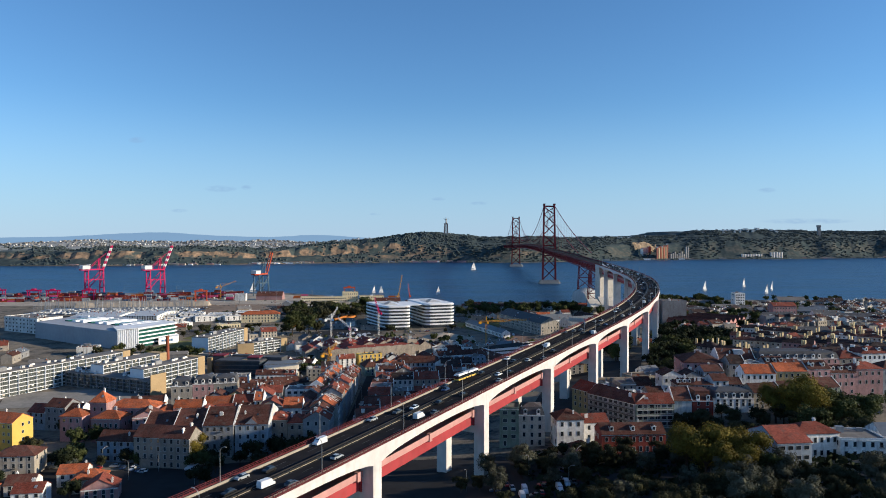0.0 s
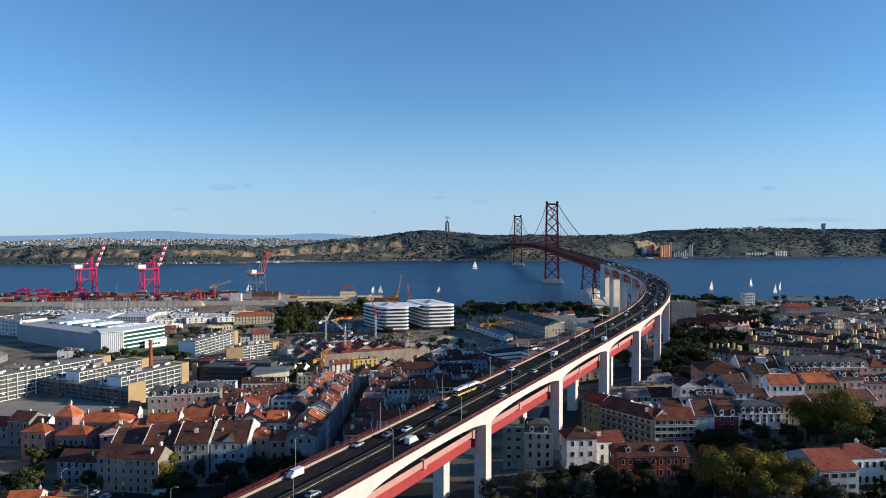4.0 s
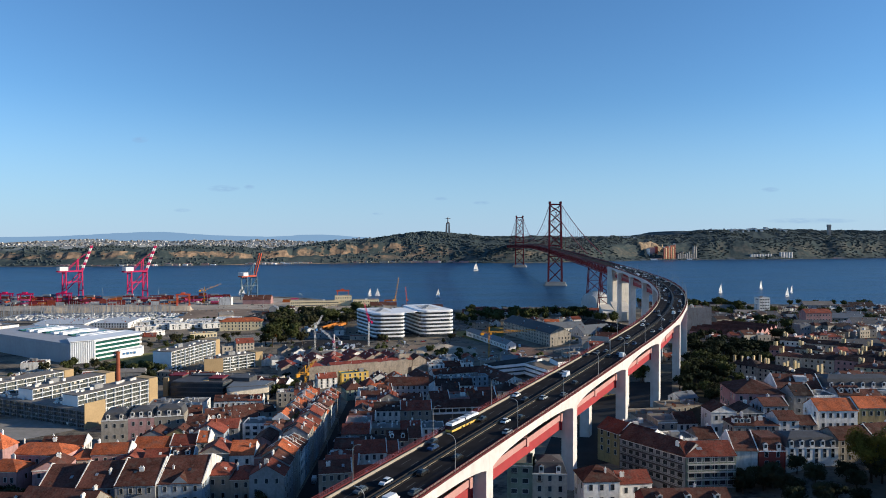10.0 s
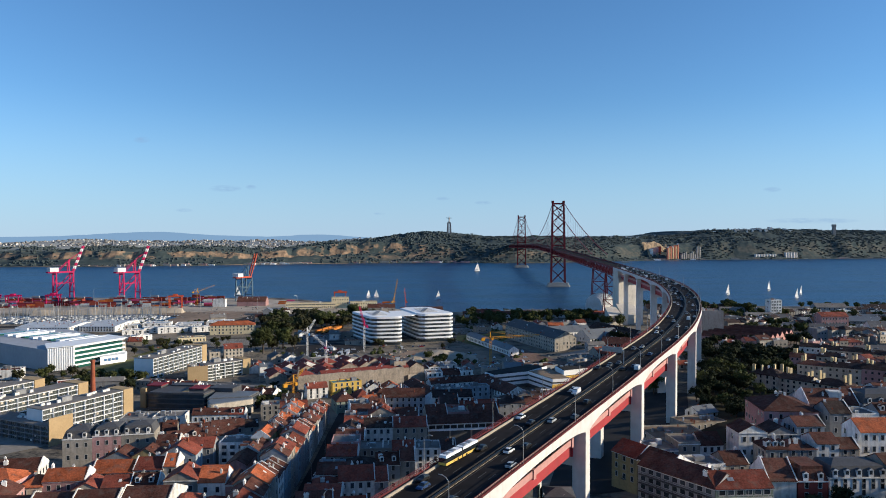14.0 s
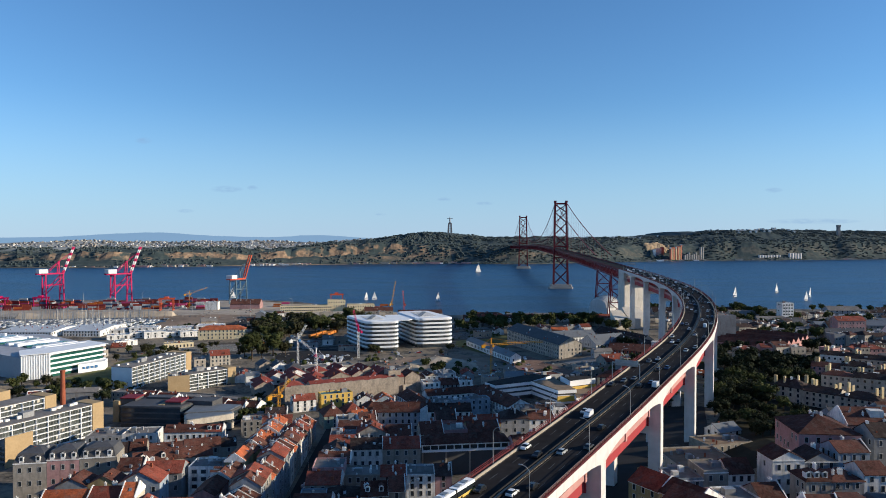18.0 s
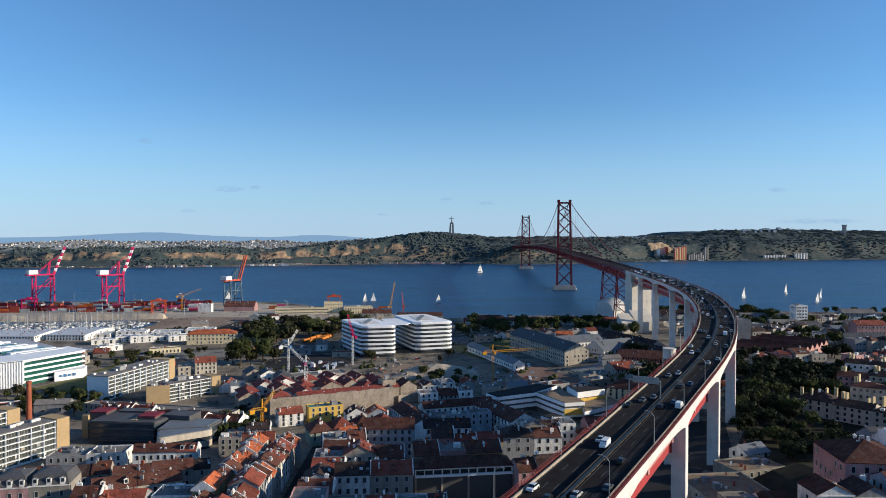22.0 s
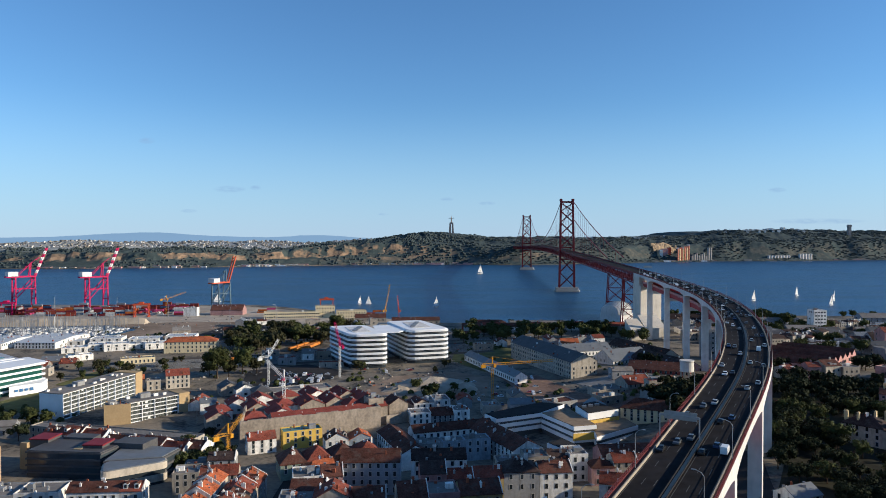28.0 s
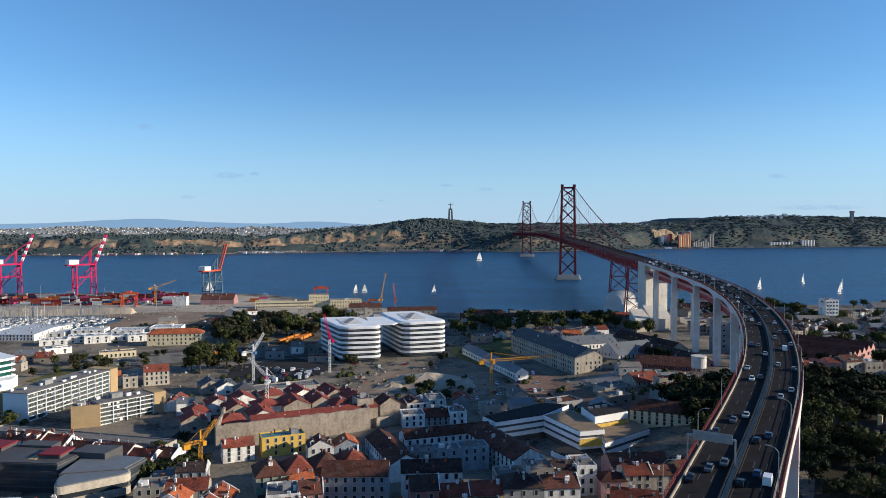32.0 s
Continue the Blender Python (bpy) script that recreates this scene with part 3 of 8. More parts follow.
# distant blue ridge and plain, a plain backdrop glowing in a painted haze colour
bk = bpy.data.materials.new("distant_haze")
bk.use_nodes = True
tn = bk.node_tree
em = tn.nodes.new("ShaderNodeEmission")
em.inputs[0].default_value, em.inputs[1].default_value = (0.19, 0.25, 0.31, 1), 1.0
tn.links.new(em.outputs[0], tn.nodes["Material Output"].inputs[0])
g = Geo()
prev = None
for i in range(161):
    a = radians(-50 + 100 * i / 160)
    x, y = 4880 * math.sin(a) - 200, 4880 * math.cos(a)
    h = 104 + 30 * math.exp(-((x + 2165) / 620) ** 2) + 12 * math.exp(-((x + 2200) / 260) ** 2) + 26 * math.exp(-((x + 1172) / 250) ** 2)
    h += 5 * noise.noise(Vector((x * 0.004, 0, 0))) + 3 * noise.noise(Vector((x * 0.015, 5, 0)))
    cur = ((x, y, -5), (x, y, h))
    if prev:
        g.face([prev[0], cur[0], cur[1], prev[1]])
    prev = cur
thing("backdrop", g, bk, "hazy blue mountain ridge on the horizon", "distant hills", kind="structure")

# ---- suspension bridge ----
tower = thing("bridge_tower", None, None, "red steel suspension bridge tower with crossed bracing on a concrete pier", "bridge tower", "bridge towers")


def tower_x(z):
    return 15.6 - 3.4 * z / 190


for s in (-1, 1):
    g = Geo()
    for dy in (-4.5, 4.5):
        n = 7
        for i in range(n):
            za, zb = 8 + 182 * i / n, 8 + 182 * (i + 1) / n
            g.beam((s * tower_x(za), dy * (1 - 0.25 * za / 190), za), (s * tower_x(zb), dy * (1 - 0.25 * zb / 190), zb), 3.2, 3.0)
    for i in range(24):
        z = 12 + 7.4 * i
        dy = 4.5 * (1 - 0.25 * z / 190)
        g.beam((s * tower_x(z), -dy, z), (s * tower_x(z + 7.4), dy if i % 2 == 0 else dy, z + 7.4), 0.8)
    g.box(s * 12.2 - 2.4, s * 12.2 + 2.4, -5, 5, 188, 192.5)
    part("leg", g, STEEL, tower)
LEV = [10, 40, 70, 92, 118, 144, 167, 184]
for a, b in zip(LEV[:-1], LEV[1:]):
    g = Geo()
    for dy in (-3.6, 3.6):
        if not (a == 70):
            g.beam((-tower_x(a), dy, a), (tower_x(b), dy, b), 1.3, 1.6)
            g.beam((tower_x(a), dy, a), (-tower_x(b), dy, b), 1.3, 1.6)
    if a == 70:
        g.box(-14, 14, -3, 3, 66, 69)
    part("cross_brace", g, STEEL, tower)
for dy in (-3.6, 3.6):
    for xx, zz, w, h in ((12.5, 186, 1.6, 3.4), (14.5, 92, 1.4, 2.4)):
        g = Geo()
        g.beam((-xx, dy, zz), (xx, dy, zz), w, h)
        part("portal_beam", g, STEEL, tower)
g = Geo()
g.prism([(-22, -9), (22, -9), (24, 0), (22, 9), (-22, 9), (-24, 0)], -5, 9)
g.prism([(-24, -11), (24, -11), (27, 0), (24, 11), (-24, 11), (-27, 0)], -5, 3.5)
part("pier", g, CONC, tower, "pale concrete river pier")
tower.matrix_world = pose(0, 1700, 0)
copy_thing(tower, pose(0, 2713, 0))


def cable_z(y):
    if y < 1700:
        u = (y - 1217) / 483
        return 84 + 106 * u - 30 * u * (1 - u)
    if y > 2713:
        u = (3196 - y) / 483
        return 84 + 106 * u - 30 * u * (1 - u)
    u = (y - 2206.5) / 506.5
    return 100 + 90 * u * u


for s in (-1, 1):
    g = Geo()
    ys = span(1217, 1700, 40) + span(1700, 2713, 40)[1:] + span(2713, 3150, 40)[1:]
    for a, b in zip(ys[:-1], ys[1:]):
        g.beam((s * 11.5, a, cable_z(a)), (s * 11.5, b, cable_z(b)), 0.95)
    cable = thing("suspension_cable", g, STEEL, "dark red main suspension cable with thin vertical hangers", "cable", "main cables")
    for y in range(1250, 3130, 23):
        zt, zd = cable_z(y), deck_point(y)[0].z + 1
        if abs(y - 1700) < 12 or abs(y - 2713) < 12 or zt - zd < 3:
            continue
        g = Geo()
        g.beam((s * 11.5, y, zd), (s * 11.5, y, zt), 0.22)
        part("hanger", g, STEEL, cable)

truss = thing("stiffening_truss", None, None, "dark red steel truss carrying the road over the river", "bridge truss")
YT = span(1058, 3420, 11.6)
for s in (-1, 1):
    g = Geo()
    for i, (a, b) in enumerate(zip(YT[:-1], YT[1:])):
        p, q = off(a, s * 11), off(b, s * 11)
        lo, hi = Vector((0, 0, -11)), Vector((0, 0, -0.6))
        g.beam(p + hi, q + hi, 0.9, 1.3)
        g.beam(p + lo, q + lo, 0.9, 1.3)
        g.beam(p + lo, p + hi, 0.6)
        g.beam(p + (lo if i % 2 else hi), q + (hi if i % 2 else lo), 0.7)
    part("side_truss", g, STEEL, truss)
g = Geo()
sweep(g, span(1058, 3420, 40), [(-11, -1.6), (11, -1.6), (11.4, 0.05), (-11.4, 0.05)])
part("road_slab", g, ASPH, truss, "dark road deck")
g = Geo()
sweep(g, span(1058, 3420, 40), [(-6, -11.3), (6, -11.3), (6, -9.6), (-6, -9.6)])
part("rail_deck", g, STEEL, truss)
g = Geo()
for s in (-11.3, 11.3):
    sweep(g, span(1058, 3420, 40), [(s - 0.12, 0.1), (s + 0.12, 0.1), (s + 0.12, 1.3), (s - 0.12, 1.3)])
part("parapet", g, RAILRED, truss)
# steel bents between the bank and the anchorage
for y in (1120, 1217):
    z = deck_point(y)[0].z - 11.5
    bent = thing("steel_bent", None, None, "tall red steel trestle bent under the bridge deck", "bridge pier", "trestle bents")
    for s in (-1, 1):
        for dy in (-4, 4):
            g = Geo()
            g.beam((s * 13, dy * 1.5, 1), (s * 9.5, dy, z), 1.15)
            part("leg", g, STEEL, bent)
    for i in range(3):
        za, zb = 4 + (z - 5) * i / 3, 4 + (z - 5) * (i + 1) / 3
        g = Geo()
        for dy in (-4, 4):
            g.beam((-12.6 + i, dy, za), (12 - i, dy, zb), 0.55)
            g.beam((12.6 - i, dy, za), (-12 + i, dy, zb), 0.55)
            g.beam((-12 + i, dy, zb), (12 - i, dy, zb), 0.55)
        part("cross_brace", g, STEEL, bent)
    g = Geo()
    for s in (-13, 13):
        g.box(s - 4, s + 4, -8, 8, -4, 4.5)
    part("footing", g, CONC, bent)
    bent.matrix_world = pose(0, y, 0)

# ---- anchorage ----
anch = thing("anchorage", None, None, "massive pale concrete anchorage block under the bridge deck", "anchorage")
g = Geo()
g.prism([(-12.4, 1024), (13, 1034), (13, 1060), (-12.4, 1060)], -2, 58)
g.prism([(-12.4, 1030), (12.6, 1038), (12.6, 1060), (-12.4, 1060)], 58, 69)
part("pylon", g, ANCHC, anch)
g = Geo()
g.v += [(-15.8, 986, -2), (7, 993, -2), (7, 1036, -2), (-15.8, 1026, -2), (-15.8, 986, 15), (7, 993, 15.5), (7, 1036, 27), (-15.8, 1026, 26)]
g.f += [(0, 1, 5, 4), (1, 2, 6, 5), (2, 3, 7, 6), (3, 0, 4, 7), (4, 5, 6, 7)]
g.s += [0] * 5
part("chamber", g, ANCHC, anch)
g = Geo()
g.v += [(-33, 980, -2), (-15.9, 986, -2), (-15.9, 1015, -2), (-33, 1010, -2), (-33, 980, 15.2), (-15.9, 986, 15.2), (-19, 1013, 23), (-33, 1009, 23)]
g.f += [(0, 1, 5, 4), (1, 2, 6, 5), (2, 3, 7, 6), (3, 0, 4, 7), (4, 5, 6, 7)]
g.s += [0] * 5
part("splay_house", g, ANCHC, anch)

# shell-shaped block on the bank
g = Geo()
NS, NR = 18, 12
for j in range(NR + 1):
    v = j / NR
    w = 13 + 15 * math.sin(math.pi * min(1, v * 0.9 + 0.1)) ** 0.6
    hgt = 11 + 12 * math.sin(math.pi * min(1, 0.15 + v * 0.62))
    for i in range(NS + 1):
        a = math.pi * i / NS
        g.v.append((-w * math.cos(a), -24 + 48 * v, 3 + hgt * math.sin(a) ** 0.7))
for j in range(NR):
    for i in range(NS):
        a = j * (NS + 1) + i
        g.f.append((a, a + 1, a + NS + 2, a + NS + 1))
        g.s.append(0)
g.f += [tuple(range(NS, -1, -1)), tuple(NR * (NS + 1) + i for i in range(NS + 1))]
g.s += [0, 0]
shell = thing("shell_pavilion", g, WHITEC, "rounded pale ribbed shell roof on a plinth by the river", "building", m=pose(-7, 1172, 10, 0, 0, -48) @ Matrix.Scale(0.68, 4))
g = Geo()
for j in range(1, NR):
    v = j / NR
    w = 13.1 + 15 * math.sin(math.pi * min(1, v * 0.9 + 0.1)) ** 0.6
    hgt = 11.1 + 12 * math.sin(math.pi * min(1, 0.15 + v * 0.62))
    for i in range(NS):
        a, b = math.pi * i / NS, math.pi * (i + 1) / NS
        g.beam((-w * math.cos(a), -24 + 48 * v, 3 + hgt * math.sin(a) ** 0.7), (-w * math.cos(b), -24 + 48 * v, 3 + hgt * math.sin(b) ** 0.7), 0.5)
part("roof_rib", g, CONC, shell)
g = Geo()
g.box(-24, 24, -22, 22, -16, 3.2)
part("plinth", g, WHITEC, shell, "white plinth storey")

# ---- viaduct ----
PIERS = (108, 174, 240, 307, 371, 435, 498, 565, 634, 704, 775, 846, 917, 988)
ENDS = (42,) + PIERS + (1058,)
via = thing("viaduct", None, None, "long curving concrete viaduct carrying a motorway above a red railway girder", "viaduct")
HALF = 11.25
for a, b in zip(ENDS[:-1], ENDS[1:]):
    g = Geo()
    sweep(g, span(a, b, 9), [(-HALF + 1.3, -1.2), (HALF - 1.3, -1.2), (HALF - 1.3, 0), (-HALF + 1.3, 0)])
    part("road_slab", g, ASPH, via, "dark worn asphalt roadway")
    for s in (-1, 1):
        g = Geo()
        ys = span(a, b, 4.5)
        n = len(g.v)
        for y in ys:
            u = (y - a) / (b - a)
            depth = 2.2 + 1.5 * abs(2 * u - 1) ** 2 + 1.6 * abs(2 * u - 1) ** 6
            p, t = deck_point(y)
            for sd2, h in ((HALF, 0.35), (HALF, -depth), (HALF - 1.35, -depth), (HALF - 1.35, 0.35)):
                q = off(y, s * sd2, h)
                g.v.append(tuple(q))
        for j in range(len(ys) - 1):
            for i in range(4):
                c, d = n + j * 4 + i, n + j * 4 + (i + 1) % 4
                g.f.append((c, c + 4, d + 4, d) if s < 0 else (c, d, d + 4, c + 4))
                g.s.append(0)
        g.f += [(n, n + 1, n + 2, n + 3), (len(g.v) - 1, len(g.v) - 2, len(g.v) - 3, len(g.v) - 4)]
        g.s += [0, 0]
        part("edge_girder", g, WHITEC, via, "pale haunched concrete edge girder")
    for dy in (0.2, 0.4, 0.6, 0.8):
        y = a + (b - a) * dy
        g = Geo()
        p, t = deck_point(y)
        g.box(-HALF + 1.4, HALF - 1.4, -0.5, 0.5, -3.0, -1.2)
        part("cross_beam", g, CONC, via, m=Matrix.Translation(p) @ Matrix.Rotation(t, 4, "Z"))
    # railway girder slung below
    for s in (-1, 1):
        g = Geo()
        sweep(g, span(a, b, 12), [(s * 5.9 - 0.4, -13.1), (s * 5.9 + 0.4, -13.1), (s * 5.9 + 0.4, -9.0), (s * 5.9 - 0.4, -9.0)])
        part("rail_girder", g, GIRDER, via, "bright red steel railway girder")
        g = Geo()
        sweep(g, span(a, b, 12), [(s * 5.9 - s * 0.5, -9.0), (s * 5.9 + s * 1.3, -9.0), (s * 5.9 + s * 1.3, -6.9), (s * 5.9 + s * 1.05, -6.9), (s * 5.9 + s * 1.05, -8.6), (s * 5.9 - s * 0.5, -8.6)])
        part("rail_walkway", g, PINKC, via, "pink walkway parapet")
    for u in (0.06, 0.5, 0.94):
        for s in (-1, 1):
            g = Geo()
            g.box(s * 6.9 - 0.7, s * 6.9 + 0.7, -0.9, 0.9, -9.6, -6.6)
            p, t = deck_point(a + (b - a) * u)
            part("refuge_box", g, PINKC, via, "pink refuge box on the railway walkway", m=Matrix.Translation(p) @ Matrix.Rotation(t, 4, "Z"))
    g = Geo()
    sweep(g, span(a, b, 12), [(-5.5, -11.4), (5.5, -11.4), (5.5, -10.8), (-5.5, -10.8)])
    part("rail_deck", g, CONC, via)
    # kerbs, median, parapet rails
    for s in (-1, 1):
        g = Geo()
        sweep(g, span(a, b, 9), [(s * 9.8 - 0.25, -0.02), (s * 9.8 + 0.25, -0.02), (s * 9.8 + 0.2, 0.7), (s * 9.8 - 0.1, 0.7)])
        part("kerb", g, KERB, via, "pale concrete kerb barrier")
    g = Geo()
    sweep(g, span(a, b, 9), [(-0.35, 0), (0.75, 0), (0.75, 0.25), (-0.35, 0.25)])
    part("median", g, KERB, via, "pale raised median strip")
    g = Geo()
    for s in (-0.55, 0.95):
        sweep(g, span(a, b, 9), [(s - 0.08, 0.35), (s + 0.08, 0.35), (s + 0.08, 0.85), (s - 0.08, 0.85)])
        for y in span(a, b, 4)[:-1]:
            p = off(y, s)
            g.beam(p, p + Vector((0, 0, 0.75)), 0.14)
    part("guard_rail", g, mat("guard_rail_dark", (0.03, 0.028, 0.028), 0.6, vary=0.2), via, "dark steel guard rail")
for s in (-1, 1):
    g = Geo()
    for h in (0.8, 1.25, 1.75):
        sweep(g, span(42, 1058, 9), [(s * 11.0 - 0.05, h - 0.05), (s * 11.0 + 0.05, h - 0.05), (s * 11.0 + 0.05, h + 0.05), (s * 11.0 - 0.05, h + 0.05)])
    sweep(g, span(42, 1058, 9), [(s * 11.0 - 0.05, 0.3), (s * 11.0 + 0.05, 0.3), (s * 11.0 + 0.05, 0.62), (s * 11.0 - 0.05, 0.62)])
    rail = part("railing", g, RAILRED, via, "dull red steel parapet railing")
    g = Geo()
    sweep(g, span(42, 1058, 9), [(s * (HALF - 0.72) - 0.62, 0.3), (s * (HALF - 0.72) + 0.62, 0.3), (s * (HALF - 0.72) + 0.62, 0.4), (s * (HALF - 0.72) - 0.62, 0.4)])
    part("walkway", g, mat("rusty_walkway", (0.1, 0.06, 0.05), 0.85, vary=0.3, scale=0.4), via, "rust-brown walkway behind the railing")
    g = Geo()
    for y in span(42, 1058, 1.5):
        p = off(y, s * 11.0)
        g.beam(p, p + Vector((0, 0, 1.85)), 0.12)
    part("railing_post", g, RAILRED, rail, kind="stuff")
g = Geo()
for side in (-6.6, -3.7, 3.9, 6.8):
    for y in span(60, 1050, 12)[:-1]:
        a, b = off(y, side), off(y + 4, side)
        r = off(y, side + 0.09) - a
        up = Vector((0, 0, 0.012))
        g.face([a - r + up, a + r + up, b + r + up, b - r + up])
part("lane_mark", g, LINE, via, "white broken lane lines", kind="stuff")
g = Geo()
for side in (-9.25, -1.0, 1.4, 9.25):
    ys = span(60, 1050, 9)
    for a0, b0 in zip(ys[:-1], ys[1:]):
        g.face([off(a0, side - 0.09, 0.012), off(a0, side + 0.09, 0.012), off(b0, side + 0.09, 0.012), off(b0, side - 0.09, 0.012)])
part("edge_line", g, LINE, via)
# piers: two legs and a cross beam each
for y in PIERS:
    p, t = deck_point(y)
    gz = ground_z(p.x, p.y) - 2
    pier = thing("viaduct_pier", None, None, "tall pale concrete viaduct pier with two flat legs", "pier", "viaduct piers")
    for s in (-1, 1):
        g = Geo()
        top = p.z - 4.2
        g.prism([(s * 8.85 - 2.35, -2.2), (s * 8.85 + 2.35, -2.2), (s * 8.85 + 2.35, 2.2), (s * 8.85 - 2.35, 2.2)], gz, top)
        part("leg", g, WHITEC, pier)
    g = Geo()
    g.box(-6.6, 6.6, -1.7, 1.7, p.z - 17, p.z - 13.7)
    part("cross_beam", g, WHITEC, pier)
    g = Geo()
    for s in (-6.2, 6.2):
        g = Geo()
        g.box(s - 0.6, s + 0.6, -2.8, 2.8, p.z - 13.7, p.z - 8.4)
        part("bearing_bracket", g, GIRDER, pier)
    pier.matrix_world = pose(p.x, p.y, 0, 0, 0, math.degrees(t))


# ---- houses ----
def window_geo(w, h, proud=0.08):
    """A framed window that looks towards -y, its sill line at z = 0."""
    g = Geo()
    f = 0.14
    for a, y in ((f, 0.02), (f, -proud), (0, -proud), (0, -0.012)):
        g.v += [(-w / 2 - a, y, -a), (w / 2 + a, y, -a), (w / 2 + a, y, h + a), (-w / 2 - a, y, h + a)]
    for k in range(3):
        for i in range(4):
            j = (i + 1) % 4
            g.f.append((4 * k + i, 4 * k + j, 4 * k + 4 + j, 4 * k + 4 + i)), g.s.append(0)
    g.f.append((12, 13, 14, 15)), g.s.append(1)
    return g


SIZES = {"tall": (1.15, 1.9), "small": (1.0, 1.35), "wide": (2.0, 1.5), "door": (1.2, 2.2)}
WGEO = {k: window_geo(*v) for k, v in SIZES.items()}
WIN = {k: v.mesh("window_" + k, [FRAME, GLASS]) for k, v in WGEO.items()}


def balcony_mesh():
    g = Geo()
    g.box(-1.0, 1.0, -0.7, 0, -0.25, -0.1)
    for x in (-0.98, -0.5, 0, 0.5, 0.98):
        g.box(x - 0.025, x + 0.025, -0.7, -0.65, -0.1, 0.85)
    g.box(-1.0, 1.0, -0.71, -0.64, 0.82, 0.9)
    return g.mesh("balcony", [DARKFRAME])


BALC = balcony_mesh()


def chimney_mesh(name, w, d, h, pots, m):
    g = Geo()
    g.box(-w / 2, w / 2, -d / 2, d / 2, -1.2, h)
    g.box(-w / 2 - 0.1, w / 2 + 0.1, -d / 2 - 0.1, d / 2 + 0.1, h - 0.25, h)
    for i in range(pots):
        x = -w / 2 + w * (i + 0.5) / pots
        g.tube([(x, 0, h, 0.17), (x, 0, h + 0.5, 0.13)], 6)
    return g.mesh(name, [m])


CHIMS = [chimney_mesh("chimney_small", 0.7, 0.6, 1.5, 1, W_WHITE), chimney_mesh("chimney_wide", 1.6, 0.6, 1.7, 3, W_WHITE), chimney_mesh("chimney_ochre", 1.7, 0.9, 3.2, 3, TERRA)]


def dormer_mesh(wm, rm, name):
    g = Geo()
    g.box(-0.85, 0.85, -1.3, 1.2, -1.0, 1.5, 0)
    g.face([(-1.05, -1.45, 1.45), (1.05, -1.45, 1.45), (1.05, 1.6, 1.45), (-1.05, 1.6, 1.45)], 2)
    g.face([(-1.05, -1.45, 1.45), (0, -1.45, 2.05), (0, 1.8, 2.05), (-1.05, 1.6, 1.45)], 2)
    g.face([(0, -1.45, 2.05), (1.05, -1.45, 1.45), (1.05, 1.6, 1.45), (0, 1.8, 2.05)], 2)
    g.face([(-1.05, -1.45, 1.45), (1.05, -1.45, 1.45), (0, -1.45, 2.05)], 0)
    g.box(-0.5, 0.5, -1.34, -1.3, 0.0, 1.25, 1)
    return g.mesh(name, [wm, GLASS, rm])


DORM = {"white": dormer_mesh(W_WHITE, R_BR, "dormer_white"), "slate": dormer_mesh(W_WHITE, SLATE, "dormer_slate")}
MID = Vector((-207, 130, 0))
COUNT = {"window": 0}
HOUSES = []
WALLWORD = {W_WHITE: "white", W_CREAM: "cream", W_YEL: "pale yellow", W_PINK: "pink", W_BLUE: "pale blue", W_GREY: "grey", W_BEIGE: "beige", W_GREEN: "pale green",
            W_STRONG: "bright yellow", W_RED: "brick red", OLDWALL: "bare stone", CONC: "concrete"}
ROOFWORD = {R_OR: "orange tile", R_RED: "red tile", R_BR: "brown tile", R_DK: "dark old tile", SLATE: "dark slate", FLAT: "flat grey", METALROOF: "blue-grey sheet", PALEROOF: "pale sheet", R_CRIM: "crimson tile"}


BULK, BULKMATS = Geo(), []
HOLD = [BULK, BULKMATS]
CLUTTER = Geo()
CL = random.Random(55)


def bulk_add(geo, m, me=None, mats=None):
    """Adds a mesh, turned into the world's axes, to the far house or the joined far houses."""
    to, known = HOLD
    for q in mats:
        if q not in known:
            known.append(q)
    n = len(to.v)
    to.v += [tuple(m @ Vector(p)) for p in geo.v]
    to.f += [tuple(n + i for i in f) for f in geo.f]
    to.s += [known.index(mats[i]) for i in geo.s]


def far_off(x, y):
    return x > 95 or (x > -5 and y > 520) or (x > -60 and y > 640)


